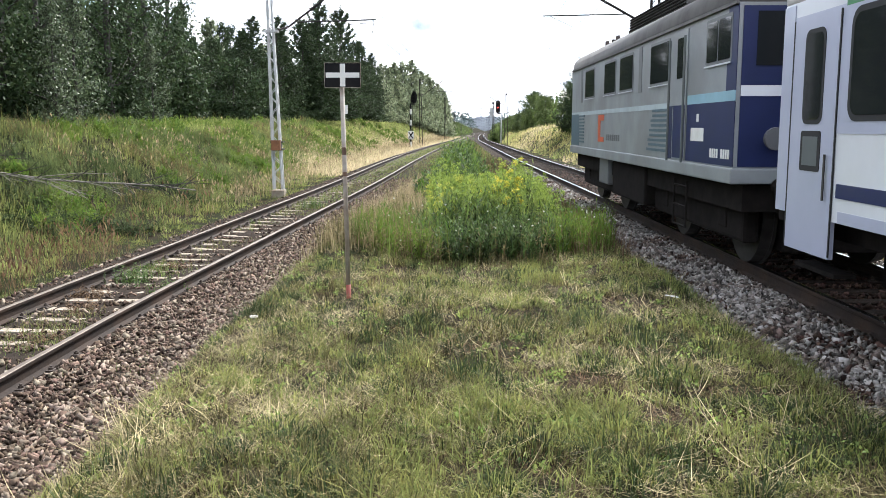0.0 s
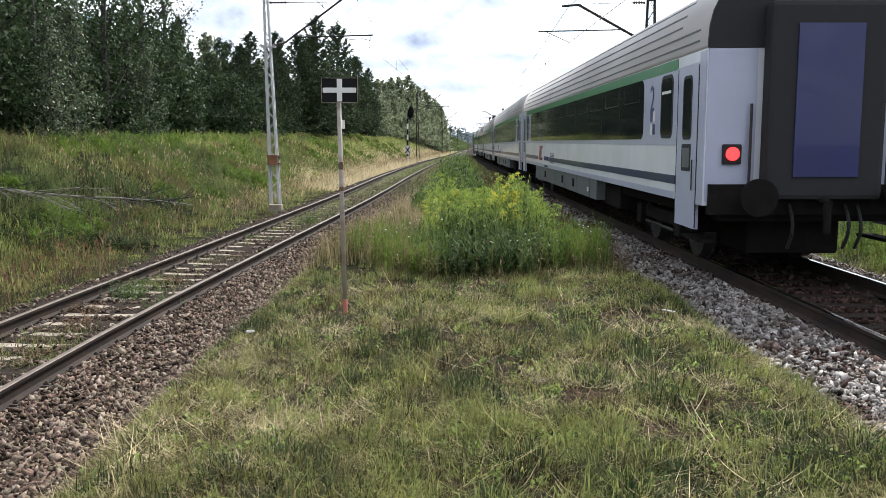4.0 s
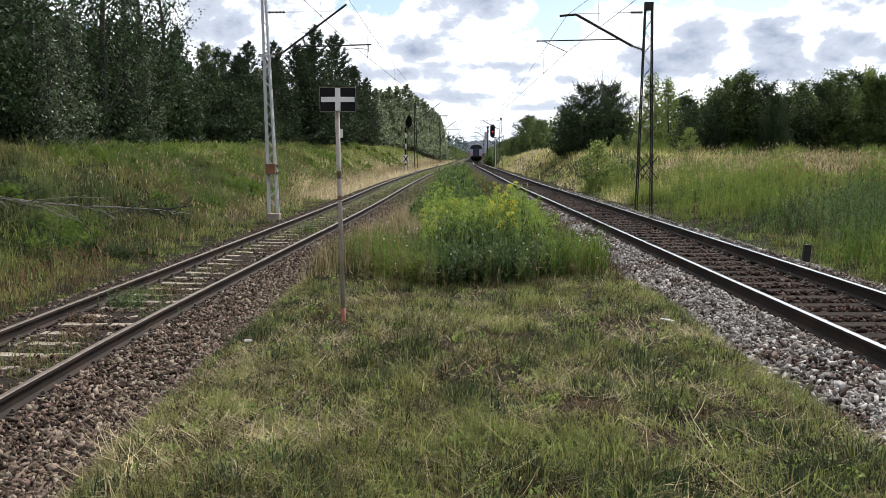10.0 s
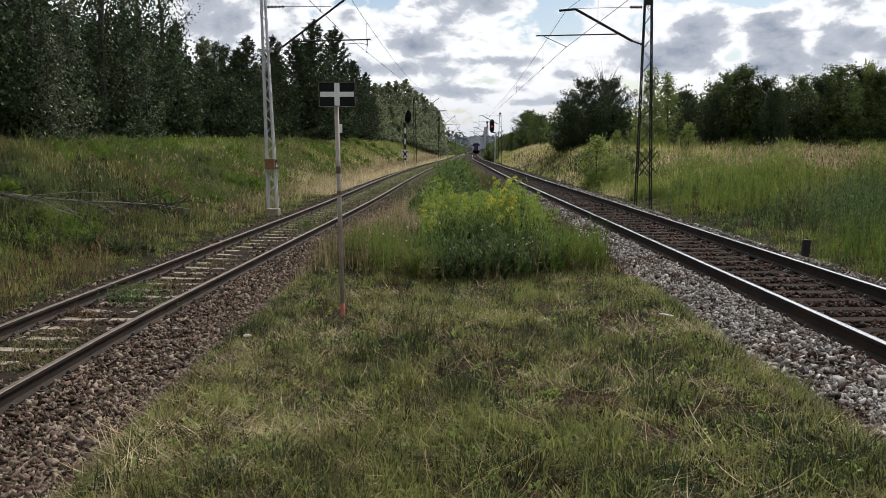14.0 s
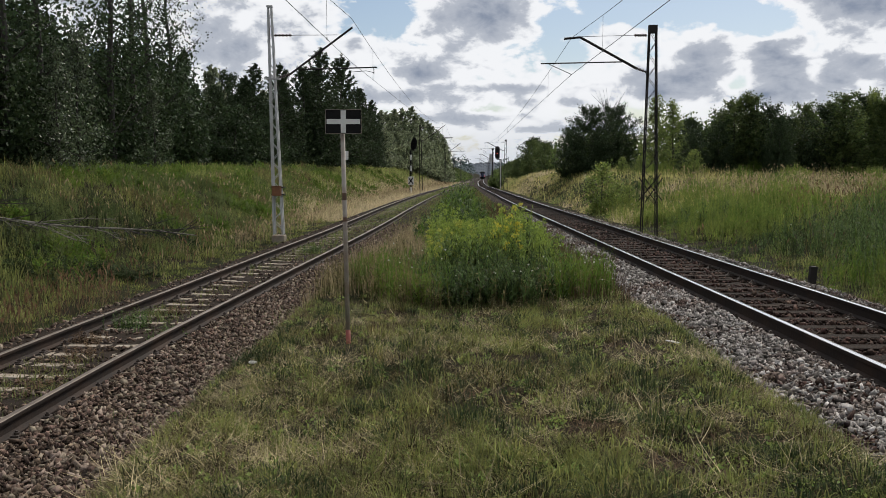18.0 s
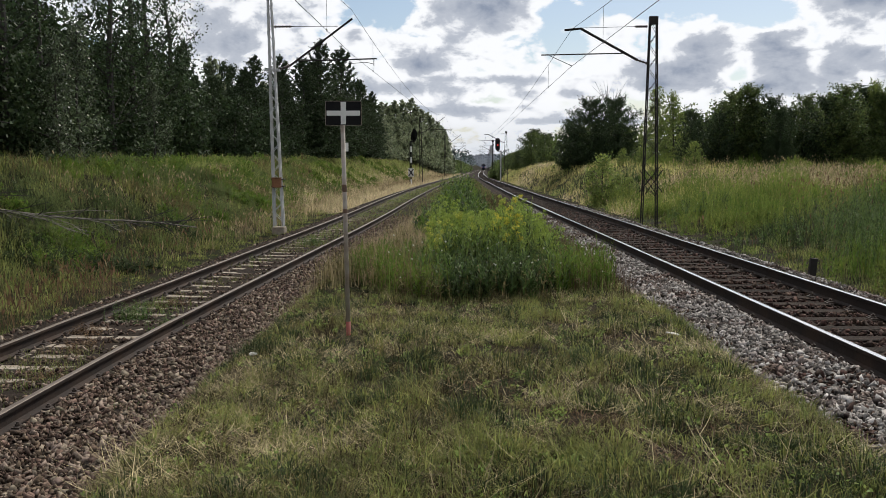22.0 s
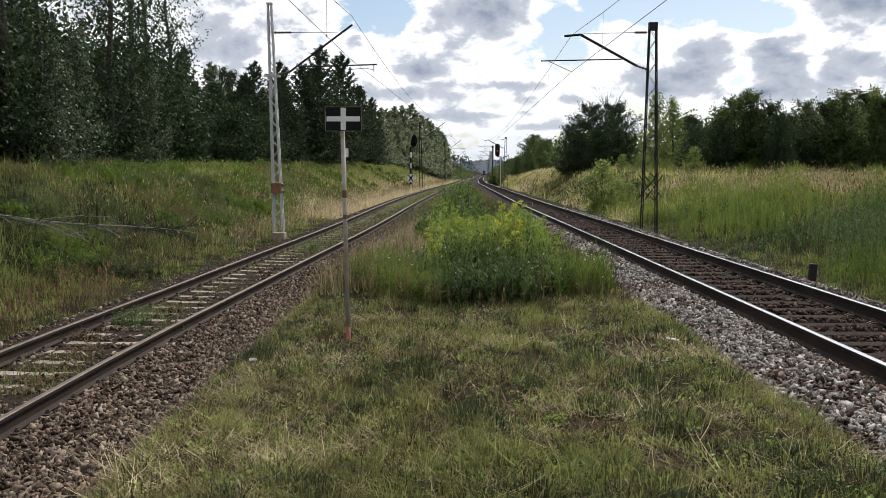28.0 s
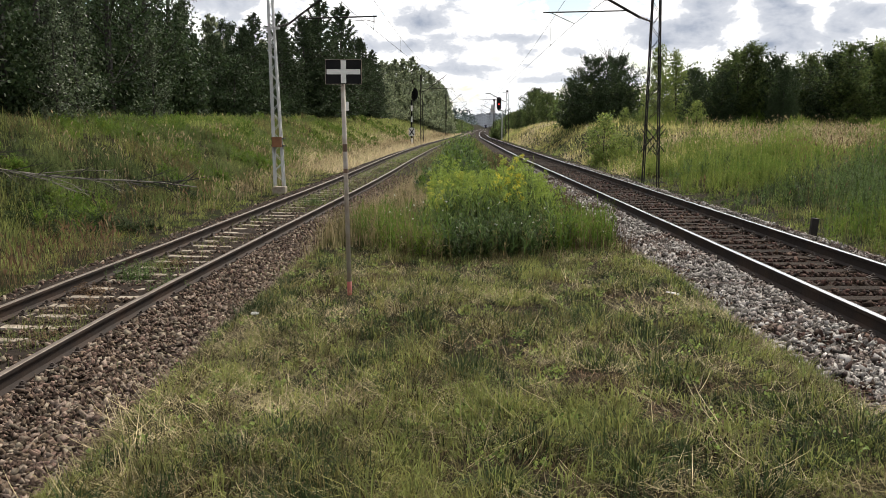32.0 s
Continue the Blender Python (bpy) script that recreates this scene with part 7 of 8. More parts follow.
    for nm, lb, mt, blobs, per, sz in (("goldenrod_flowers", "golden yellow goldenrod plumes", "yellow", ((0.85, 12.4, 0.16, 0.40, 0.8), (1.12, 12.5, 0.10, 0.3, 0.4)), 26, 0.020),
                                       ("goldenrod_flowers", "pale yellow-green goldenrod plumes", "pale_yellow", ((-0.08, 12.2, 0.26, 0.6, 1.0), (0.35, 13.6, 0.35, 0.6, 0.25), (0.9, 14.6, 0.5, 0.6, 0.12)), 26, 0.020)):
        g = sum(np.exp(-(((tx - a) / c) ** 2 + ((ty - b) / d) ** 2)) * w for a, b, c, d, w in blobs)
        cs = top[rng.uniform(0, 1, len(tx)) < g]
        cs = np.concatenate([cs + rng.normal(0, 0.025, cs.shape) - [0, 0, k * 0.04 - 0.02] for k in range(3)])
        co, tri = leaf_cloud(rng, cs, 0.045, per, sz)
        tagged(big_mesh(nm, co, tri, M[mt]), lb, "flowers", kind="stuff")
    cs = top[(rng.uniform(0, 1, len(tx)) < 0.7) & (top[:, 2] > 0.6)]
    cs = np.concatenate([cs + rng.normal(0, 0.02, cs.shape) - [0, 0, 0.05 * k] for k in range(4)])
    co, tri = leaf_cloud(rng, cs, 0.05, 14, 0.028)
    tagged(big_mesh("goldenrod_buds", co, tri, M["bud"]), "pale yellow-green budding goldenrod tops", "flowers", kind="stuff")
    # white flower heads here and there
    a = (60, 14, 16)
    xs = np.r_[rng.uniform(-0.8, 2.2, 60), rng.uniform(-13, -7, 14), rng.uniform(8, 16, 16)]
    ys = np.r_[rng.uniform(10.5, 12.6, 60), rng.uniform(14, 34, 14), rng.uniform(18, 40, 16)]
    hh = np.r_[rng.uniform(0.25, 0.7, 60), rng.uniform(0.6, 1.0, 30)]
    cs = np.c_[xs, ys, ground_z(xs, ys) + hh]
    co, tri = leaf_cloud(rng, cs, np.r_[np.full(60, 0.012), np.full(30, 0.08)], 14, 0.012)
    tagged(big_mesh("white_flowers", co, tri, M["white_flower"]), "small white flower heads on thin stalks", "flowers", kind="stuff")
    scatter_blades("flower_stalks", "thin green stalks under white flowers", "weeds", np.c_[xs, ys, cs[:, 2] - hh], hh, 0.006, 0.03, M["weed"], 13)
    # bigger weeds on the rusty track
    for nm, lb, cx, cy, n, mt, hh in (("track_weed", "bushy green weed beside a rusty rail", -4.8, 13.3, 60, "tall_weed", 0.34), ("track_weed", "bushy green weed beside a rusty rail", -3.98, 12.5, 26, "tall_weed", 0.3), ("track_weed", "withered red-brown weed between the rails", -5.05, 12.2, 60, "brown_stem", 0.16), ("track_weed", "withered red-brown weed between the rails", -4.75, 11.2, 70, "brown_stem", 0.13), ("track_weed", "withered red-brown weed between the rails", -4.5, 9.6, 60, "brown_stem", 0.12), ("track_weed", "withered red-brown weed between the rails", -4.6, 14.6, 60, "brown_stem", 0.13), ("track_weed", "bushy green weed beside a rusty rail", -3.6, 24.0, 60, "tall_weed", 0.3)):
        x, y = cx + rng.normal(0, 0.16, n), cy + rng.normal(0, 0.2, n)
        leafy_stems(nm, lb, x, y, rng.uniform(0.5, 1.0, n) * hh + float(ZL(cy)) - 0.2 - ground_z(x, y), 26, 0.05, M[mt], int(cy * 10), 0.4, 0.2, 0.3)
    # weeds on the rusty track
    p = field_points(rng, 12000, 6.0, 70, lambda y: XL(y) - 0.65, lambda y: XL(y) + 0.65, 14, 0.10)
    want = np.clip(3.0 * (vnoise(p[:, 0], p[:, 1], 0.9, 4) - 0.58) + 0.3 * sstep(18, 32, p[:, 1]), 0.0, 1)
    p = p[rng.uniform(0, 1, len(p)) < want]
    p[:, 2] = ZL(p[:, 1]) - 0.2
    scatter_blades("track_weeds", "green weeds growing between the sleepers", "weeds", p, rng.uniform(0.05, 0.2, len(p)), 0.006 + 0.0002 * p[:, 1], 0.7, M["tall_grass"], 10)


def mound_stems(rng, centres, stems, h, spread):
    """Stems gathered in rounded lumps: x, y and height."""
    m = len(centres)
    k = rng.integers(0, m, m * stems)
    r = spread * rng.uniform(0.6, 1.5, m)[k]
    a, q = rng.uniform(0, 6.28, len(k)), rng.uniform(0, 1, len(k)) ** 0.5
    hh = (h * rng.uniform(0.55, 1.3, m))[k] * (1 - 0.65 * q ** 2) * rng.uniform(0.75, 1.1, len(k))
    return centres[k, 0] + r * q * np.cos(a), centres[k, 1] + r * q * np.sin(a), np.clip(hh, 0.08, 2.2)


def left_bank():
    rng = np.random.default_rng(23)
    lo, hi = (lambda y: XL(y) - 14.5), (lambda y: XL(y) - 1.75)
    n = 5200
    y = 7.0 * (150 / 7.0) ** rng.uniform(0, 1, n)
    x = lo(y) + (hi(y) - lo(y)) * rng.uniform(0, 1, n)
    w = x - XL(y)
    tall = 0.14 + 0.46 * sstep(-2.0, -4.5, w)
    h = tall * np.clip(rng.lognormal(-0.1, 0.42, n), 0.35, 1.9) * (0.28 + 1.1 * vnoise(x, y, 0.62, 1))
    tussocks("bank_grass", "tall green grass covering the railway bank", rng, x, y, h, (0.10 + 0.30 * h) * (1 + 0.012 * y), 44, 0.0042 + 0.00026 * y, (("dark_grass", 0.14, 0.9), ("tall_grass", 0.30, 0.85), ("bright_grass", 0.26, 0.85), ("lush", 0.20, 0.85), ("dry_weed", 0.10, 0.9)), 60, 0.22, 1.0)
    p = field_points(rng, 44000, 7.0, 110, lo, hi, 26, 0.16)
    patchy_blades("bank_grass", "low grass under the tufts on the bank", p, rng.uniform(0.10, 0.36, len(p)) * (0.4 + 0.6 * sstep(-2.0, -4.5, p[:, 0] - XL(p[:, 1]))), 0.005 + 0.00035 * p[:, 1], 0.7, 360, (("tall_grass", 0.5, 1.0), ("dark_grass", 0.25, 1.0), ("bright_grass", 0.25, 1.0)), 0.4)
    p = field_points(rng, 44000, 8.0, 200, lo, lambda y: XL(y) - 2.1, 14, 0.16)
    x, y = p[:, 0], p[:, 1]
    w = x - XL(y)
    want = np.clip((0.45 + 0.4 * sstep(14, 28, y)) * np.exp(-((w + 3.5) / 0.9) ** 2) + 1.3 * (vnoise(x, y, 0.33, 5) - 0.62) - 0.35 * sstep(-7.0, -11.0, w) + 0.05, 0.01, 1)
    p = p[rng.uniform(0, 1, len(p)) < want]
    hh = rng.uniform(0.3, 0.75, len(p))
    # pinkish brown where it stands nearest, bleached fawn farther along
    rosy = p[:, 1] + rng.normal(0, 3, len(p)) < 24
    for q, mt, lb in ((rosy, "rosy_reed", "pinkish brown"), (~rosy, "reed", "fawn")):
        plumes("seed_heads", lb + " feathery seed heads along the bank", p[q][::2], hh[q][::2] * 0.93, 71, mt)
        scatter_blades("seed_grass", lb + " seed-headed grass along the bank", "grass", p[q], hh[q], 0.0036 + 0.00022 * p[q][:, 1], 0.6, M[mt], 7)
    c = field_points(rng, 560, 9, 110, lambda y: XL(y) - 13.5, lambda y: XL(y) - 4.6)
    c = c[vnoise(c[:, 0], c[:, 1], 0.25, 6) > 0.42]
    sx, sy, sh = mound_stems(rng, c, 15, 0.62, 0.45)
    leafy_stems("bank_weeds", "clumps of leafy green weeds on the bank", sx, sy, sh, 18, 0.072 + 0.0017 * sy, M["herb"], 31, 0.65, 0.24, 0.2)
    # soft feathery stand over the upper bank
    for mt, lb, sd, cut, hgt in (("herb", "soft feathery green weeds on the upper bank", 33, 0.56, 0.5), ("soft_weed", "soft greyish green weeds on the upper bank", 35, 0.46, 0.58), ("dry_weed", "withering brownish weeds on the upper bank", 37, 0.62, 0.55)):
        c = field_points(rng, 620, 14, 70, lambda y: XL(y) - 13.5, lambda y: XL(y) - 4.6)
        c = c[vnoise(c[:, 0], c[:, 1], 0.3, sd) > cut]
        sx, sy, sh = mound_stems(rng, c, 20, hgt, 0.5)
        leafy_stems("feathery_weeds", lb, sx, sy, sh, 24, 0.05 + 0.0012 * sy, M[mt], sd, 0.9, 0.10, 0.25)
    c = np.array([(-7.9, 27.0), (-8.5, 27.6), (-8.9, 26.6), (-9.3, 19.0), (-9.4, 19.6), (-8.8, 20.1), (-8.2, 20.5), (-10.0, 20.3), (-8.5, 19.2), (-7.6, 20.8)])
    sx, sy, sh = mound_stems(rng, c, 60, 0.5, 0.6)
    leafy_stems("bramble", "dark leafy brambles round the fallen birch", sx, sy, sh, 30, 0.085, M["dark_grass"], 32, 0.3, 0.22, 0.1)


def far_slopes():
    """Fawn, yellow and green grass on the distant banks, coloured paler and laid flatter to look sunlit."""
    rng = np.random.default_rng(29)
    p = field_points(rng, 90000, 40, 240, lambda y: XL(y) - 13, lambda y: XL(y) - 1.9, 20, 0.2)
    w = p[:, 0] - XL(p[:, 1]) + rng.normal(0, 0.6, len(p))
    top = (w < -6.2)
    for q, nm, lb, mt, sd in ((top, "slope_grass", "bright green grass on the upper bank", "lush", 61), (~top, "slope_grass", "pale fawn grass on the lower bank", "sunlit_fawn", 62)):
        scatter_blades(nm, lb, "grass", p[q], rng.uniform(0.35, 0.75, q.sum()), 0.006 + 0.00036 * p[q][:, 1], 1.3, M[mt], sd, 1, -1)
    p = field_points(rng, 90000, 36, 240, lambda y: XR(y) + 3.0, lambda y: XR(y) + 5.0 + np.minimum(y * 0.5, 34), 20, 0.2)
    f = vnoise(p[:, 0], p[:, 1], 0.15, 3) + rng.normal(0, 0.1, len(p)) + 0.25 * sstep(16, 24, p[:, 0])
    for lo, hi, nm, lb, mt, sd in ((-9, 0.38, "slope_grass", "fresh green grass across the field", "lush", 63), (0.38, 0.72, "slope_grass", "yellowing grass across the field", "yellow_grass", 64), (0.72, 9, "slope_grass", "pale fawn grass across the field", "sunlit_fawn", 65)):
        q = (f >= lo) & (f < hi)
        scatter_blades(nm, lb, "grass", p[q], rng.uniform(0.4, 0.85, q.sum()), 0.006 + 0.00036 * p[q][:, 1], 1.3, M[mt], sd, 1, -1)
    # grass that has crept over the rusty track's shoulder farther on
    y = 17 * (110 / 17) ** rng.uniform(0, 1, 9000)
    x = XL(y) + 0.85 + 1.75 * rng.uniform(0, 1, 9000) ** 0.7
    z = np.maximum(ground_z(x, y), ZL(y) - 0.22)
    keep = rng.uniform(0, 1, 9000) < sstep(24, 40, y)
    patchy_blades("shoulder_grass", "rough grass over the overgrown ballast shoulder", np.c_[x, y, z][keep], rng.uniform(0.15, 0.4, 9000)[keep], (0.004 + 0.0003 * y)[keep], 0.7, 66, (("tall_grass", 0.5, 1.0), ("dry_weed", 0.5, 1.0)), 0.5)
    y = 22 * (120 / 22) ** rng.uniform(0, 1, 6000)
    x = XL(y) + rng.uniform(-0.62, 0.62, 6000)
    scatter_blades("track_grass", "green grass between the rusty rails farther on", "grass", np.c_[x, y, ZL(y) - 0.2], rng.uniform(0.08, 0.2, 6000), 0.004 + 0.0003 * y, 0.8, M["tall_grass"], 68)


def right_field():
    rng = np.random.default_rng(24)
    lo, hi = (lambda y: XR(y) + 1.95), (lambda y: XR(y) + 4.0 + y * 0.55)
    n = 4800
    y = 8.5 * (150 / 8.5) ** rng.uniform(0, 1, n)
    x = lo(y) + (hi(y) - lo(y)) * rng.uniform(0, 1, n)
    u = x - XR(y)
    h = (0.10 + 0.42 * sstep(2.0, 4.8, u)) * np.clip(rng.lognormal(-0.1, 0.45, n), 0.35, 2.0) * (0.45 + 0.8 * vnoise(x, y, 0.45, 3))
    tussocks("field_grass", "tall rough green grass and weeds in the field", rng, x, y, h, (0.12 + 0.32 * h) * (1 + 0.012 * y), 44, 0.0044 + 0.00027 * y, (("dark_grass", 0.34, 1.0), ("tall_grass", 0.36, 0.9), ("lush", 0.07, 0.9), ("bright_grass", 0.10, 0.9), ("dry_weed", 0.13, 0.85)), 80, 0.2, 1.0)
    p = field_points(rng, 26000, 8.5, 150, lo, hi, 26, 0.16)
    patchy_blades("field_grass", "low grass under the tufts in the field", p, rng.uniform(0.10, 0.36, len(p)) * (0.35 + 0.65 * sstep(2.0, 4.8, p[:, 0] - XR(p[:, 1]))), 0.005 + 0.00035 * p[:, 1], 0.7, 380, (("tall_grass", 0.5, 1.0), ("dark_grass", 0.25, 1.0), ("bright_grass", 0.25, 1.0)), 0.4)
    p = field_points(rng, 36000, 12, 200, lambda y: XR(y) + 3.0, hi, 14, 0.16)
    x, y = p[:, 0], p[:, 1]
    u = x - XR(y)
    fawn = np.exp(-(((x - 19) / 6.5) ** 2 + ((y - 42) / 11) ** 2)) * 1.4 + 0.35 * sstep(52, 65, y) * sstep(24, 10, x) + 1.3 * (vnoise(x, y, 0.3, 7) - 0.6) + 0.22 * sstep(3.5, 6.0, u) * sstep(34, 24, y) - 0.5 * sstep(14, 9, x) * sstep(60, 45, y)
    p = p[rng.uniform(0, 1, len(p)) < np.clip(fawn + 0.06, 0.01, 1)]
    hh = rng.uniform(0.4, 0.95, len(p)) + 0.45 * np.exp(-(((p[:, 0] - 20) / 6) ** 2 + ((p[:, 1] - 42) / 9) ** 2))
    far = (p[:, 1] > 50) & (p[:, 0] < 16)
    rosy = ~far & (p[:, 1] + rng.normal(0, 3, len(p)) < 33)
    for q, mt, lb in ((rosy, "rosy_reed", "pinkish brown"), (~far & ~rosy, "reed", "fawn")):
        plumes("seed_heads", lb + " feathery seed heads in the field", p[q][::2], hh[q][::2] * 0.93, 72, mt)
        scatter_blades("seed_grass", lb + " seed-headed grass in the field", "grass", p[q], hh[q], 0.0036 + 0.00024 * p[q][:, 1], 0.35, M[mt], 9)
    scatter_blades("yellow_grass", "yellowing grass on the sunny bank beyond", "grass", p[far], hh[far], 0.004 + 0.0004 * p[far][:, 1], 1.0, M["yellow_grass"], 19)
    # rounded lumps of tall weeds
    for nm, lb, n, mt, seed, hgt, k in (("field_weeds", "rounded feathery clumps of bright green weeds in the field", 190, "bright_herb", 33, 0.9, 6), ("field_weeds", "soft green weeds in rounded clumps in the field", 170, "herb", 43, 0.8, 9), ("field_nettles", "dark green nettle clumps in the field", 170, "tall_weed", 34, 1.0, 8)):
        c = field_points(rng, n, 11, 95, lambda y: XR(y) + 3.6, lambda y: XR(y) + 4.0 + y * 0.5)
        dry = np.exp(-(((c[:, 0] - 19) / 6.5) ** 2 + ((c[:, 1] - 42) / 11) ** 2)) + sstep(50, 60, c[:, 1]) * sstep(20, 12, c[:, 0])
        c = c[(vnoise(c[:, 0], c[:, 1], 0.16, k) > 0.42) & (dry < 0.6)]
        if mt == "bright_herb":
            c = np.concatenate([c, [(x, y, 0) for x, y in ((10.2, 33.0), (11.6, 35.0), (10.6, 36.5), (13.2, 33.5), (9.2, 40.0), (12.4, 38.5), (14.6, 36.0), (16.0, 31.0), (8.6, 36.0))]])
        sx, sy, sh = mound_stems(rng, c, 60, hgt * 1.3, 1.15)
        leafy_stems(nm, lb, sx, sy, sh, 30, 0.055 + 0.0013 * sy, M[mt], seed, 0.9, 0.11, 0.25)
        gx, gy, gh = mound_stems(rng, c, 30, hgt, 1.1)
        scatter_blades("mound_grass", "rank grass growing in rounded clumps", "grass", np.c_[gx, gy, ground_z(gx, gy)], gh, 0.003 + 0.00022 * gy, 0.45, M["tall_grass"], seed + 10, 1)
    # low leafy growth along the ditch
    q = field_points(rng, 620, 10, 110, lambda y: XR(y) + 2.4, lambda y: XR(y) + 4.0 + y * 0.45)
    rad = rng.uniform(0.10, 0.30, len(q)) * (0.8 + q[:, 1] * 0.01)
    q = q + np.c_[np.zeros((len(q), 2)), rad * 0.8]
    co, tri = leaf_cloud(rng, q, rad, 60, 0.034)
    tagged(big_mesh("field_herbs", co, tri, M["herb"]), "low broad-leaved weeds in the field", "weeds", kind="stuff")


def verge_behind():
    """The same grass on the other sides of the viewer, sparser."""
    rng = np.random.default_rng(30)
    n = 26000
    y = rng.uniform(-9, 3.5, n)
    x = rng.uniform(XL(y) + 2.65, XR(y) - 2.15)
    p = np.c_[x, y, ground_z(x, y)]
    patchy_blades("mown_grass", "short mown green grass in uneven tufts", p, rng.uniform(0.03, 0.12, n), rng.uniform(0.006, 0.012, n), 1.0, 7, (("dark_grass", 0.13, 1.1), ("grass", 0.4, 1.0), ("thatch", 0.25, 0.8), ("bright_grass", 0.22, 1.1)), 1.5)
    n = 16000
    y = rng.uniform(-9, 8.5, n)
    x = np.where(rng.uniform(0, 1, n) < 0.5, XL(y) - rng.uniform(2.0, 14, n), XR(y) + rng.uniform(2.4, 14, n))
    p = np.c_[x, y, ground_z(x, y)]
    patchy_blades("rank_grass", "tall rough grass beside the tracks", p, rng.uniform(0.2, 0.7, n), 0.012, 0.7, 77, (("dark_grass", 0.2, 1.0), ("tall_grass", 0.4, 1.0), ("bright_grass", 0.2, 1.0), ("reed", 0.2, 1.0)), 0.4)


mown_verge()
verge_behind()
between_tracks()
left_bank()
right_field()
far_slopes()


def fallen_trunk():
    ob = thing("fallen_birch", "thin fallen birch trunk with bare twigs on the bank", "fallen tree")
    pr = random.Random(9)
    pts = [Vector((-13.4 + 6.9 * t, 20.9 + 2.0 * t, 0.80 - 0.84 * t + 0.05 * math.sin(t * 9))) for t in np.linspace(0, 1, 9)]
    vs, fs = [], []
    for k, p in enumerate(pts):
        vs += [(p.x, p.y + (0.044 - 0.0036 * k) * math.cos(a), p.z + (0.044 - 0.0036 * k) * math.sin(a)) for a in np.linspace(0, 2 * math.pi, 8)[:-1]]
        if k:
            fs += [(7 * (k - 1) + j, 7 * (k - 1) + (j + 1) % 7, 7 * k + (j + 1) % 7, 7 * k + j) for j in range(7)]
    mesh_ob("trunk", vs, fs, M["dead_wood"], ob, smooth=True)
    for k in range(34):
        t = pr.uniform(0.05, 0.95)
        i = min(7, int(t * 8))
        a = pts[i].lerp(pts[i + 1], t * 8 - i)
        b = a + Vector((pr.uniform(0.3, 1.3), pr.uniform(-0.8, 0.6), pr.uniform(-0.35, 0.4)))
        bm = tb(a, b, 0.014, 0.006, 5)
        tube(bm, a.lerp(b, 0.5), b + Vector((pr.uniform(-.2, .3), pr.uniform(-.3, .3), pr.uniform(-.3, .2))), 0.008, 0.004, 4)
        part("twig", bm, M["bark"], ob, "thin dark bare twig")
    for t, l, dz in ((0.30, 1.1, -0.30), (0.42, 1.5, -0.42), (0.50, 1.3, -0.46), (0.62, 1.2, -0.30), (0.36, 2.1, -0.5), (0.2, 1.8, 0.34), (0.1, 2.6, 0.12), (0.45, 1.9, 0.05)):
        i = min(7, int(t * 8))
        a = pts[i].lerp(pts[i + 1], t * 8 - i)
        b = a + Vector((l * 0.55, -0.25 if dz < 0 else 0.3, dz * 0.55 + 0.06))
        e = a + Vector((l, -0.7 if dz < 0 else 0.5, dz))
        bm = tb(a, b, 0.011, 0.009, 6)
        tube(bm, b, e, 0.009, 0.004, 6)
        for k in range(3):
            f = b.lerp(e, pr.uniform(0, 0.8))
            tube(bm, f, f + Vector((pr.uniform(0.2, 0.5), pr.uniform(-.2, .2), pr.uniform(-0.2, 0.15))), 0.006, 0.003, 4)
        part("branch", bm, M["dead_wood"] if dz < 0.1 else M["bark"], ob, "bare side branch")
    return ob


fallen_trunk()
for x, y, s in ((-1.62, 7.3, 0.032), (2.22, 8.25, 0.055)):
    lt = thing("litter_scrap", "crumpled scrap of white litter in the grass", "litter", at=pose(x, y, float(ground_z(x, y)) + 0.05, 10, 5, 40 if x < 0 else -25))
    bm = bmesh.new()
    bmesh.ops.create_icosphere(bm, subdivisions=2, radius=s)
    pr = random.Random(int(y * 10))
    for v in bm.verts:
        v.co = Vector((v.co.x * 1.3, v.co.y * (0.7 if x < 0 else 0.2), v.co.z * (0.45 if x < 0 else 0.15))) * pr.uniform(0.75, 1.2)
    part("scrap", bm, M["white"], lt)


# ---- ballast stones ----
def stone_shapes(seed, n=10):
    rng = np.random.default_rng(seed)
    v = np.array([(x, y, z) for x in (-1, 1) for y in (-1, 1) for z in (-1, 1)]) * 0.72
    q = [(0, 1, 3, 2), (4, 6, 7, 5), (0, 4, 5, 1), (2, 3, 7, 6), (0, 2, 6, 4), (1, 5, 7, 3)]
    f = np.array([t for a, b, c, d in q for t in ((a, b, c), (a, c, d))])
    return [(v + rng.uniform(-0.5, 0.5, (8, 3))) * rng.uniform((0.8, 0.5, 0.28), (1.6, 1.1, 0.6)) for _ in range(n)], f


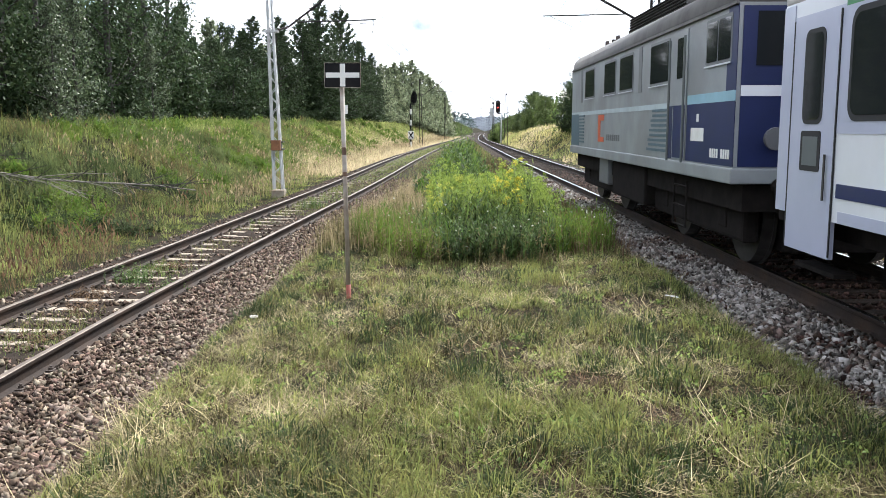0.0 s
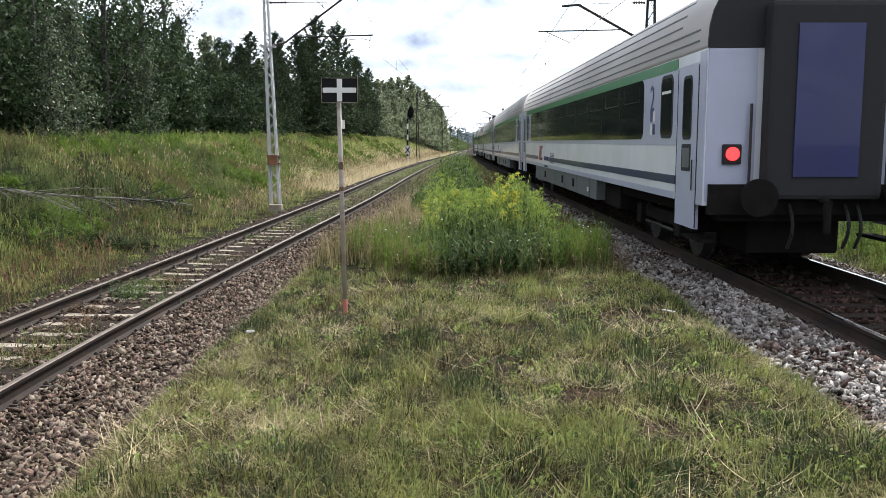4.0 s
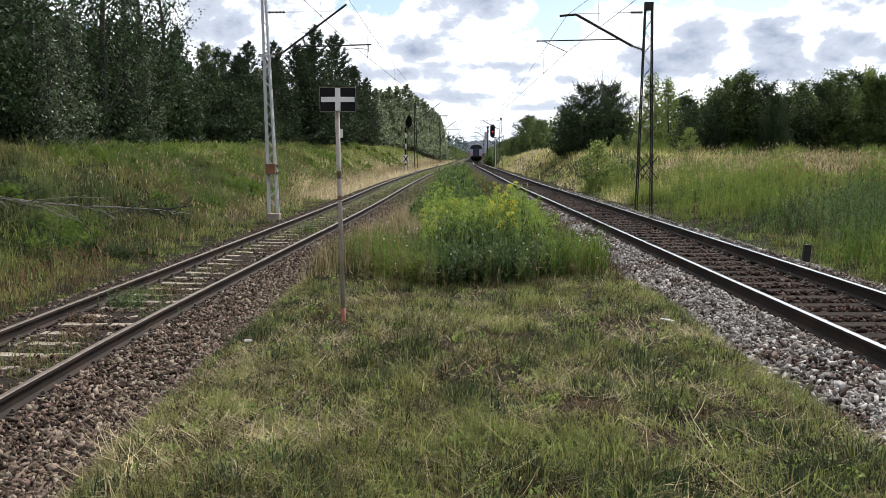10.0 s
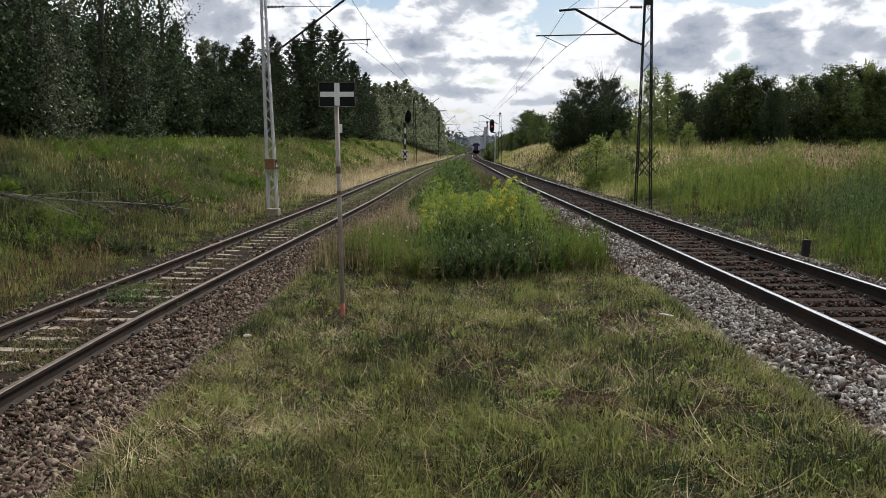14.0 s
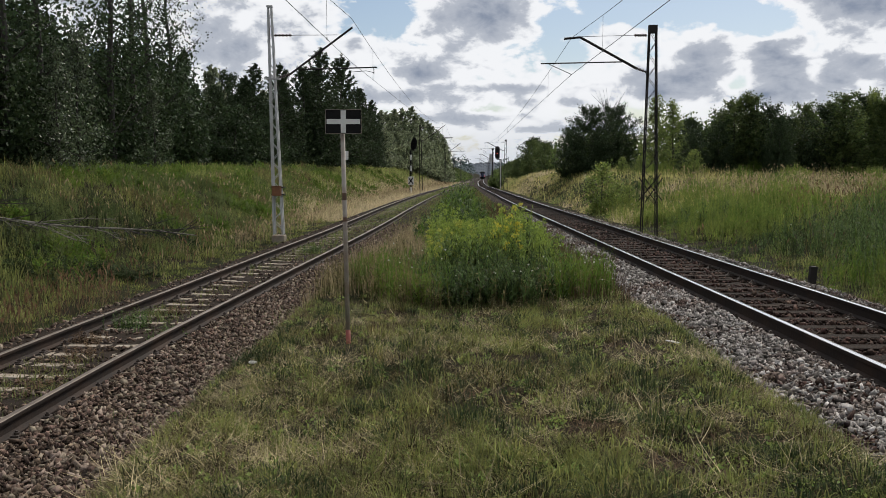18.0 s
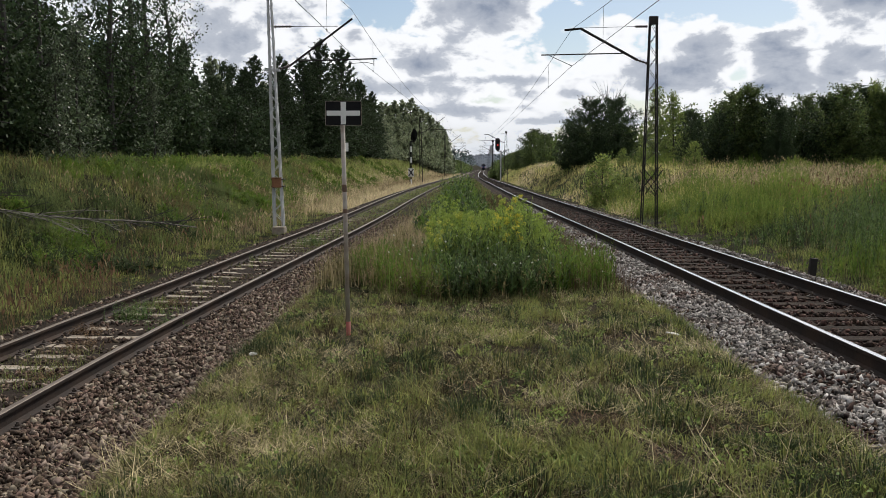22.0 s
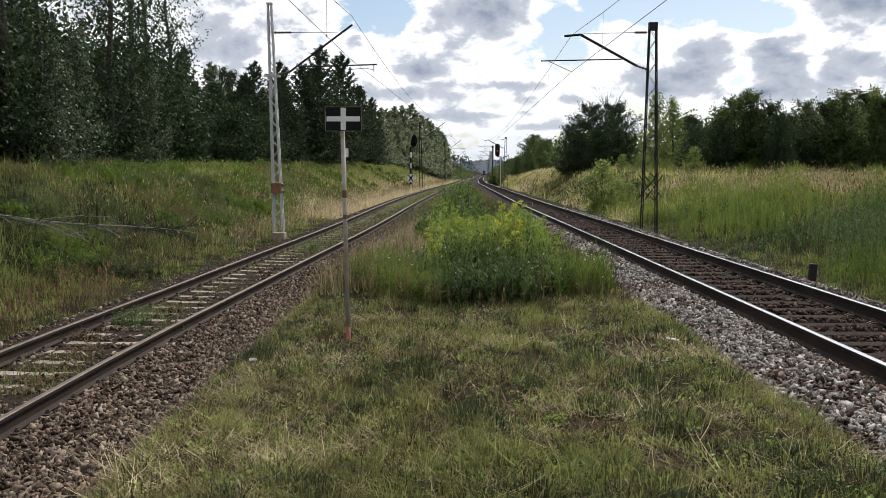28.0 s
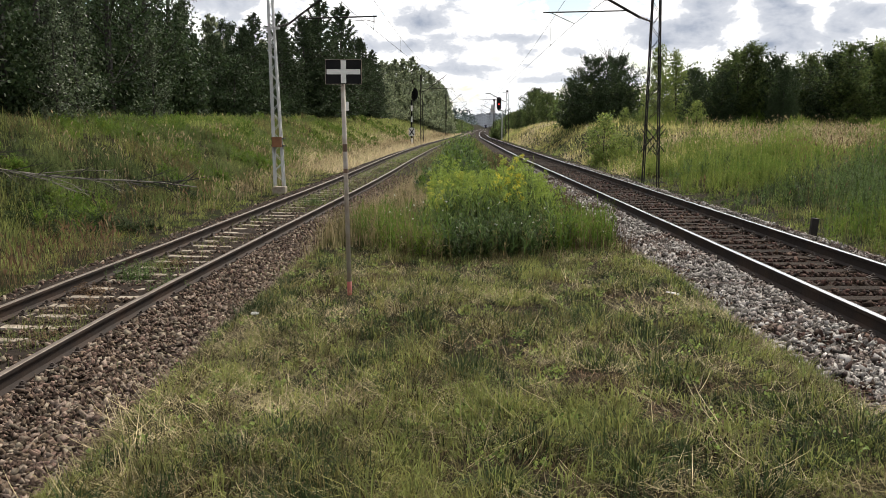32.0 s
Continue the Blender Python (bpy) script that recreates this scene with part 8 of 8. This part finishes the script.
def stones(name, label, parent, pts, size, material, seed, loose=150):
    shapes, f = stone_shapes(seed)
    rng = np.random.default_rng(seed)
    n = len(pts)
    yaw, lie = rng.uniform(0, np.pi, n), rng.normal(0, 0.42, (n, 3))
    q = np.c_[np.cos(yaw), lie[:, :2], np.sin(yaw) + lie[:, 2] * 0.1]
    q /= np.linalg.norm(q, axis=1)[:, None]
    w, x, y, z = q.T
    R = np.stack([1 - 2 * (y * y + z * z), 2 * (x * y - w * z), 2 * (x * z + w * y), 2 * (x * y + w * z), 1 - 2 * (x * x + z * z), 2 * (y * z - w * x),
                  2 * (x * z - w * y), 2 * (y * z + w * x), 1 - 2 * (x * x + y * y)], 1).reshape(n, 3, 3)
    sh = np.array(shapes)[rng.integers(0, len(shapes), n)]
    sz = size * np.clip(rng.lognormal(0, 0.36, n), 0.5, 1.75)
    order = np.argsort(pts[:, 1])
    single = order[:loose]
    rest = np.ones(n, bool)
    rest[single] = False
    co = np.einsum("nij,nkj->nki", R, sh) * sz[:, None, None] + pts[:, None]
    k = int(rest.sum())
    tri = (np.arange(k) * 8)[:, None, None] + f[None]
    tagged(big_mesh(name, co[rest].reshape(-1, 3), tri.reshape(-1, 3), material, parent), label, kind="stuff")
    meshes = []
    for s in shapes[:6]:
        me = bpy.data.meshes.new("stone")
        me.from_pydata([tuple(c) for c in s * size], [], [tuple(int(i) for i in t) for t in f])
        me.materials.append(material)
        meshes.append(me)
    pr = random.Random(seed)
    for i in single:
        o = new("stone", meshes[pr.randrange(6)])
        o.parent = parent
        o.matrix_basis = pose(*[float(c) for c in pts[i]], pr.uniform(0, 360), pr.uniform(0, 360), pr.uniform(0, 360))


def bed_points(rng, n, y0, y1, fx, fz, prof, far, u0, u1):
    y = y0 * (y1 / y0) ** rng.uniform(0, 1, n)
    u = rng.uniform(u0, u1, n)
    k = np.abs(((y - 1.05) / 0.604 + 0.5) % 1.0 - 0.5) * 0.604
    ok = (np.abs(u) > 0.95) | (k > 0.16)
    y, u = y[ok], u[ok]
    zz = np.interp(u, [p[0] for p in prof], [p[1] for p in prof])
    if far:
        k = np.clip((ZR(y) - fz(y)) / 0.48, 0, 1)
        zz = np.where(u > 1.4, zz * k + np.interp(u, [p[0] for p in far], [p[1] for p in far]) * (1 - k), zz)
    return np.c_[fx(y) + u, y, fz(y) + zz]


def make_stones():
    rng = np.random.default_rng(55)
    p = np.concatenate([bed_points(rng, 32000, 3.6, 34, XL, ZL, PROF_L, PROF_LF, 0.84, 2.85), bed_points(rng, 5000, 6, 40, XL, ZL, PROF_L, PROF_LF, -0.66, 0.66), bed_points(rng, 1500, 9, 40, XL, ZL, PROF_L, PROF_LF, -1.7, -0.84)])
    p[:, 2] += rng.uniform(-0.004, 0.03, len(p))
    pale = rng.uniform(0, 1, len(p)) < 0.22
    stones("loose_ballast", "brown-grey broken stones", bed_l, p[~pale], 0.0225, M["stone_l"], 5)
    stones("pale_ballast", "pale broken stones among the brown ones", bed_l, p[pale] + [0, 0, 0.006], 0.0235, M["stone_p"], 8, 40)
    p = np.concatenate([bed_points(rng, 29000, 4.4, 40, XR, ZR, PROF_R, None, -2.45, -0.84), bed_points(rng, 5000, 9, 45, XR, ZR, PROF_R, None, 0.84, 2.2)])
    p[:, 2] += rng.uniform(-0.004, 0.03, len(p))
    oily = vnoise(p[:, 0], p[:, 1], 1.3, 12) + rng.normal(0, 0.10, len(p)) + 0.15 * np.exp(-((p[:, 0] - XR(p[:, 1]) + 1.75) / 0.3) ** 2) > 0.82
    stones("oily_ballast", "dark brown oily stones in the grey ballast", bed_r, p[oily], 0.025, M["stone_c"], 17, 40)
    p = p[~oily]
    pale = rng.uniform(0, 1, len(p)) < 0.14
    stones("loose_ballast", "light grey broken stones", bed_r, p[~pale], 0.022, M["stone_r"], 6)
    stones("pale_ballast", "whitish broken stones among the grey ones", bed_r, p[pale] + [0, 0, 0.006], 0.022, M["stone_w"], 9, 40)
    p = bed_points(rng, 8500, 6.5, 40, XR, ZR, PROF_R, None, -0.66, 0.66)
    p[:, 2] += rng.uniform(-0.004, 0.03, len(p))
    stones("crib_ballast", "dark oily broken stones", bed_r, p, 0.030, M["stone_c"], 7, 0)


def sparse_stones(rng, n, fx, fz, prof, u0, u1):
    y = rng.uniform(-7, 5.0, n)
    u = rng.uniform(u0, u1, n)
    k = np.abs(((y - 1.05) / 0.604 + 0.5) % 1.0 - 0.5) * 0.604
    ok = (np.abs(u) > 1.3) | (k > 0.16)
    y, u = y[ok], u[ok]
    return np.c_[fx(y) + u, y, fz(y) + np.interp(u, [q[0] for q in prof], [q[1] for q in prof]) + 0.012]


make_stones()
RB = np.random.default_rng(56)
stones("loose_ballast", "brown-grey broken stones", bed_l, sparse_stones(RB, 3800, XL, ZL, PROF_L, -1.7, 2.8), 0.032, M["stone_l"], 15, 0)
stones("loose_ballast", "light grey broken stones", bed_r, sparse_stones(RB, 3800, XR, ZR, PROF_R, -2.4, 2.2), 0.032, M["stone_r"], 16, 0)
motions()
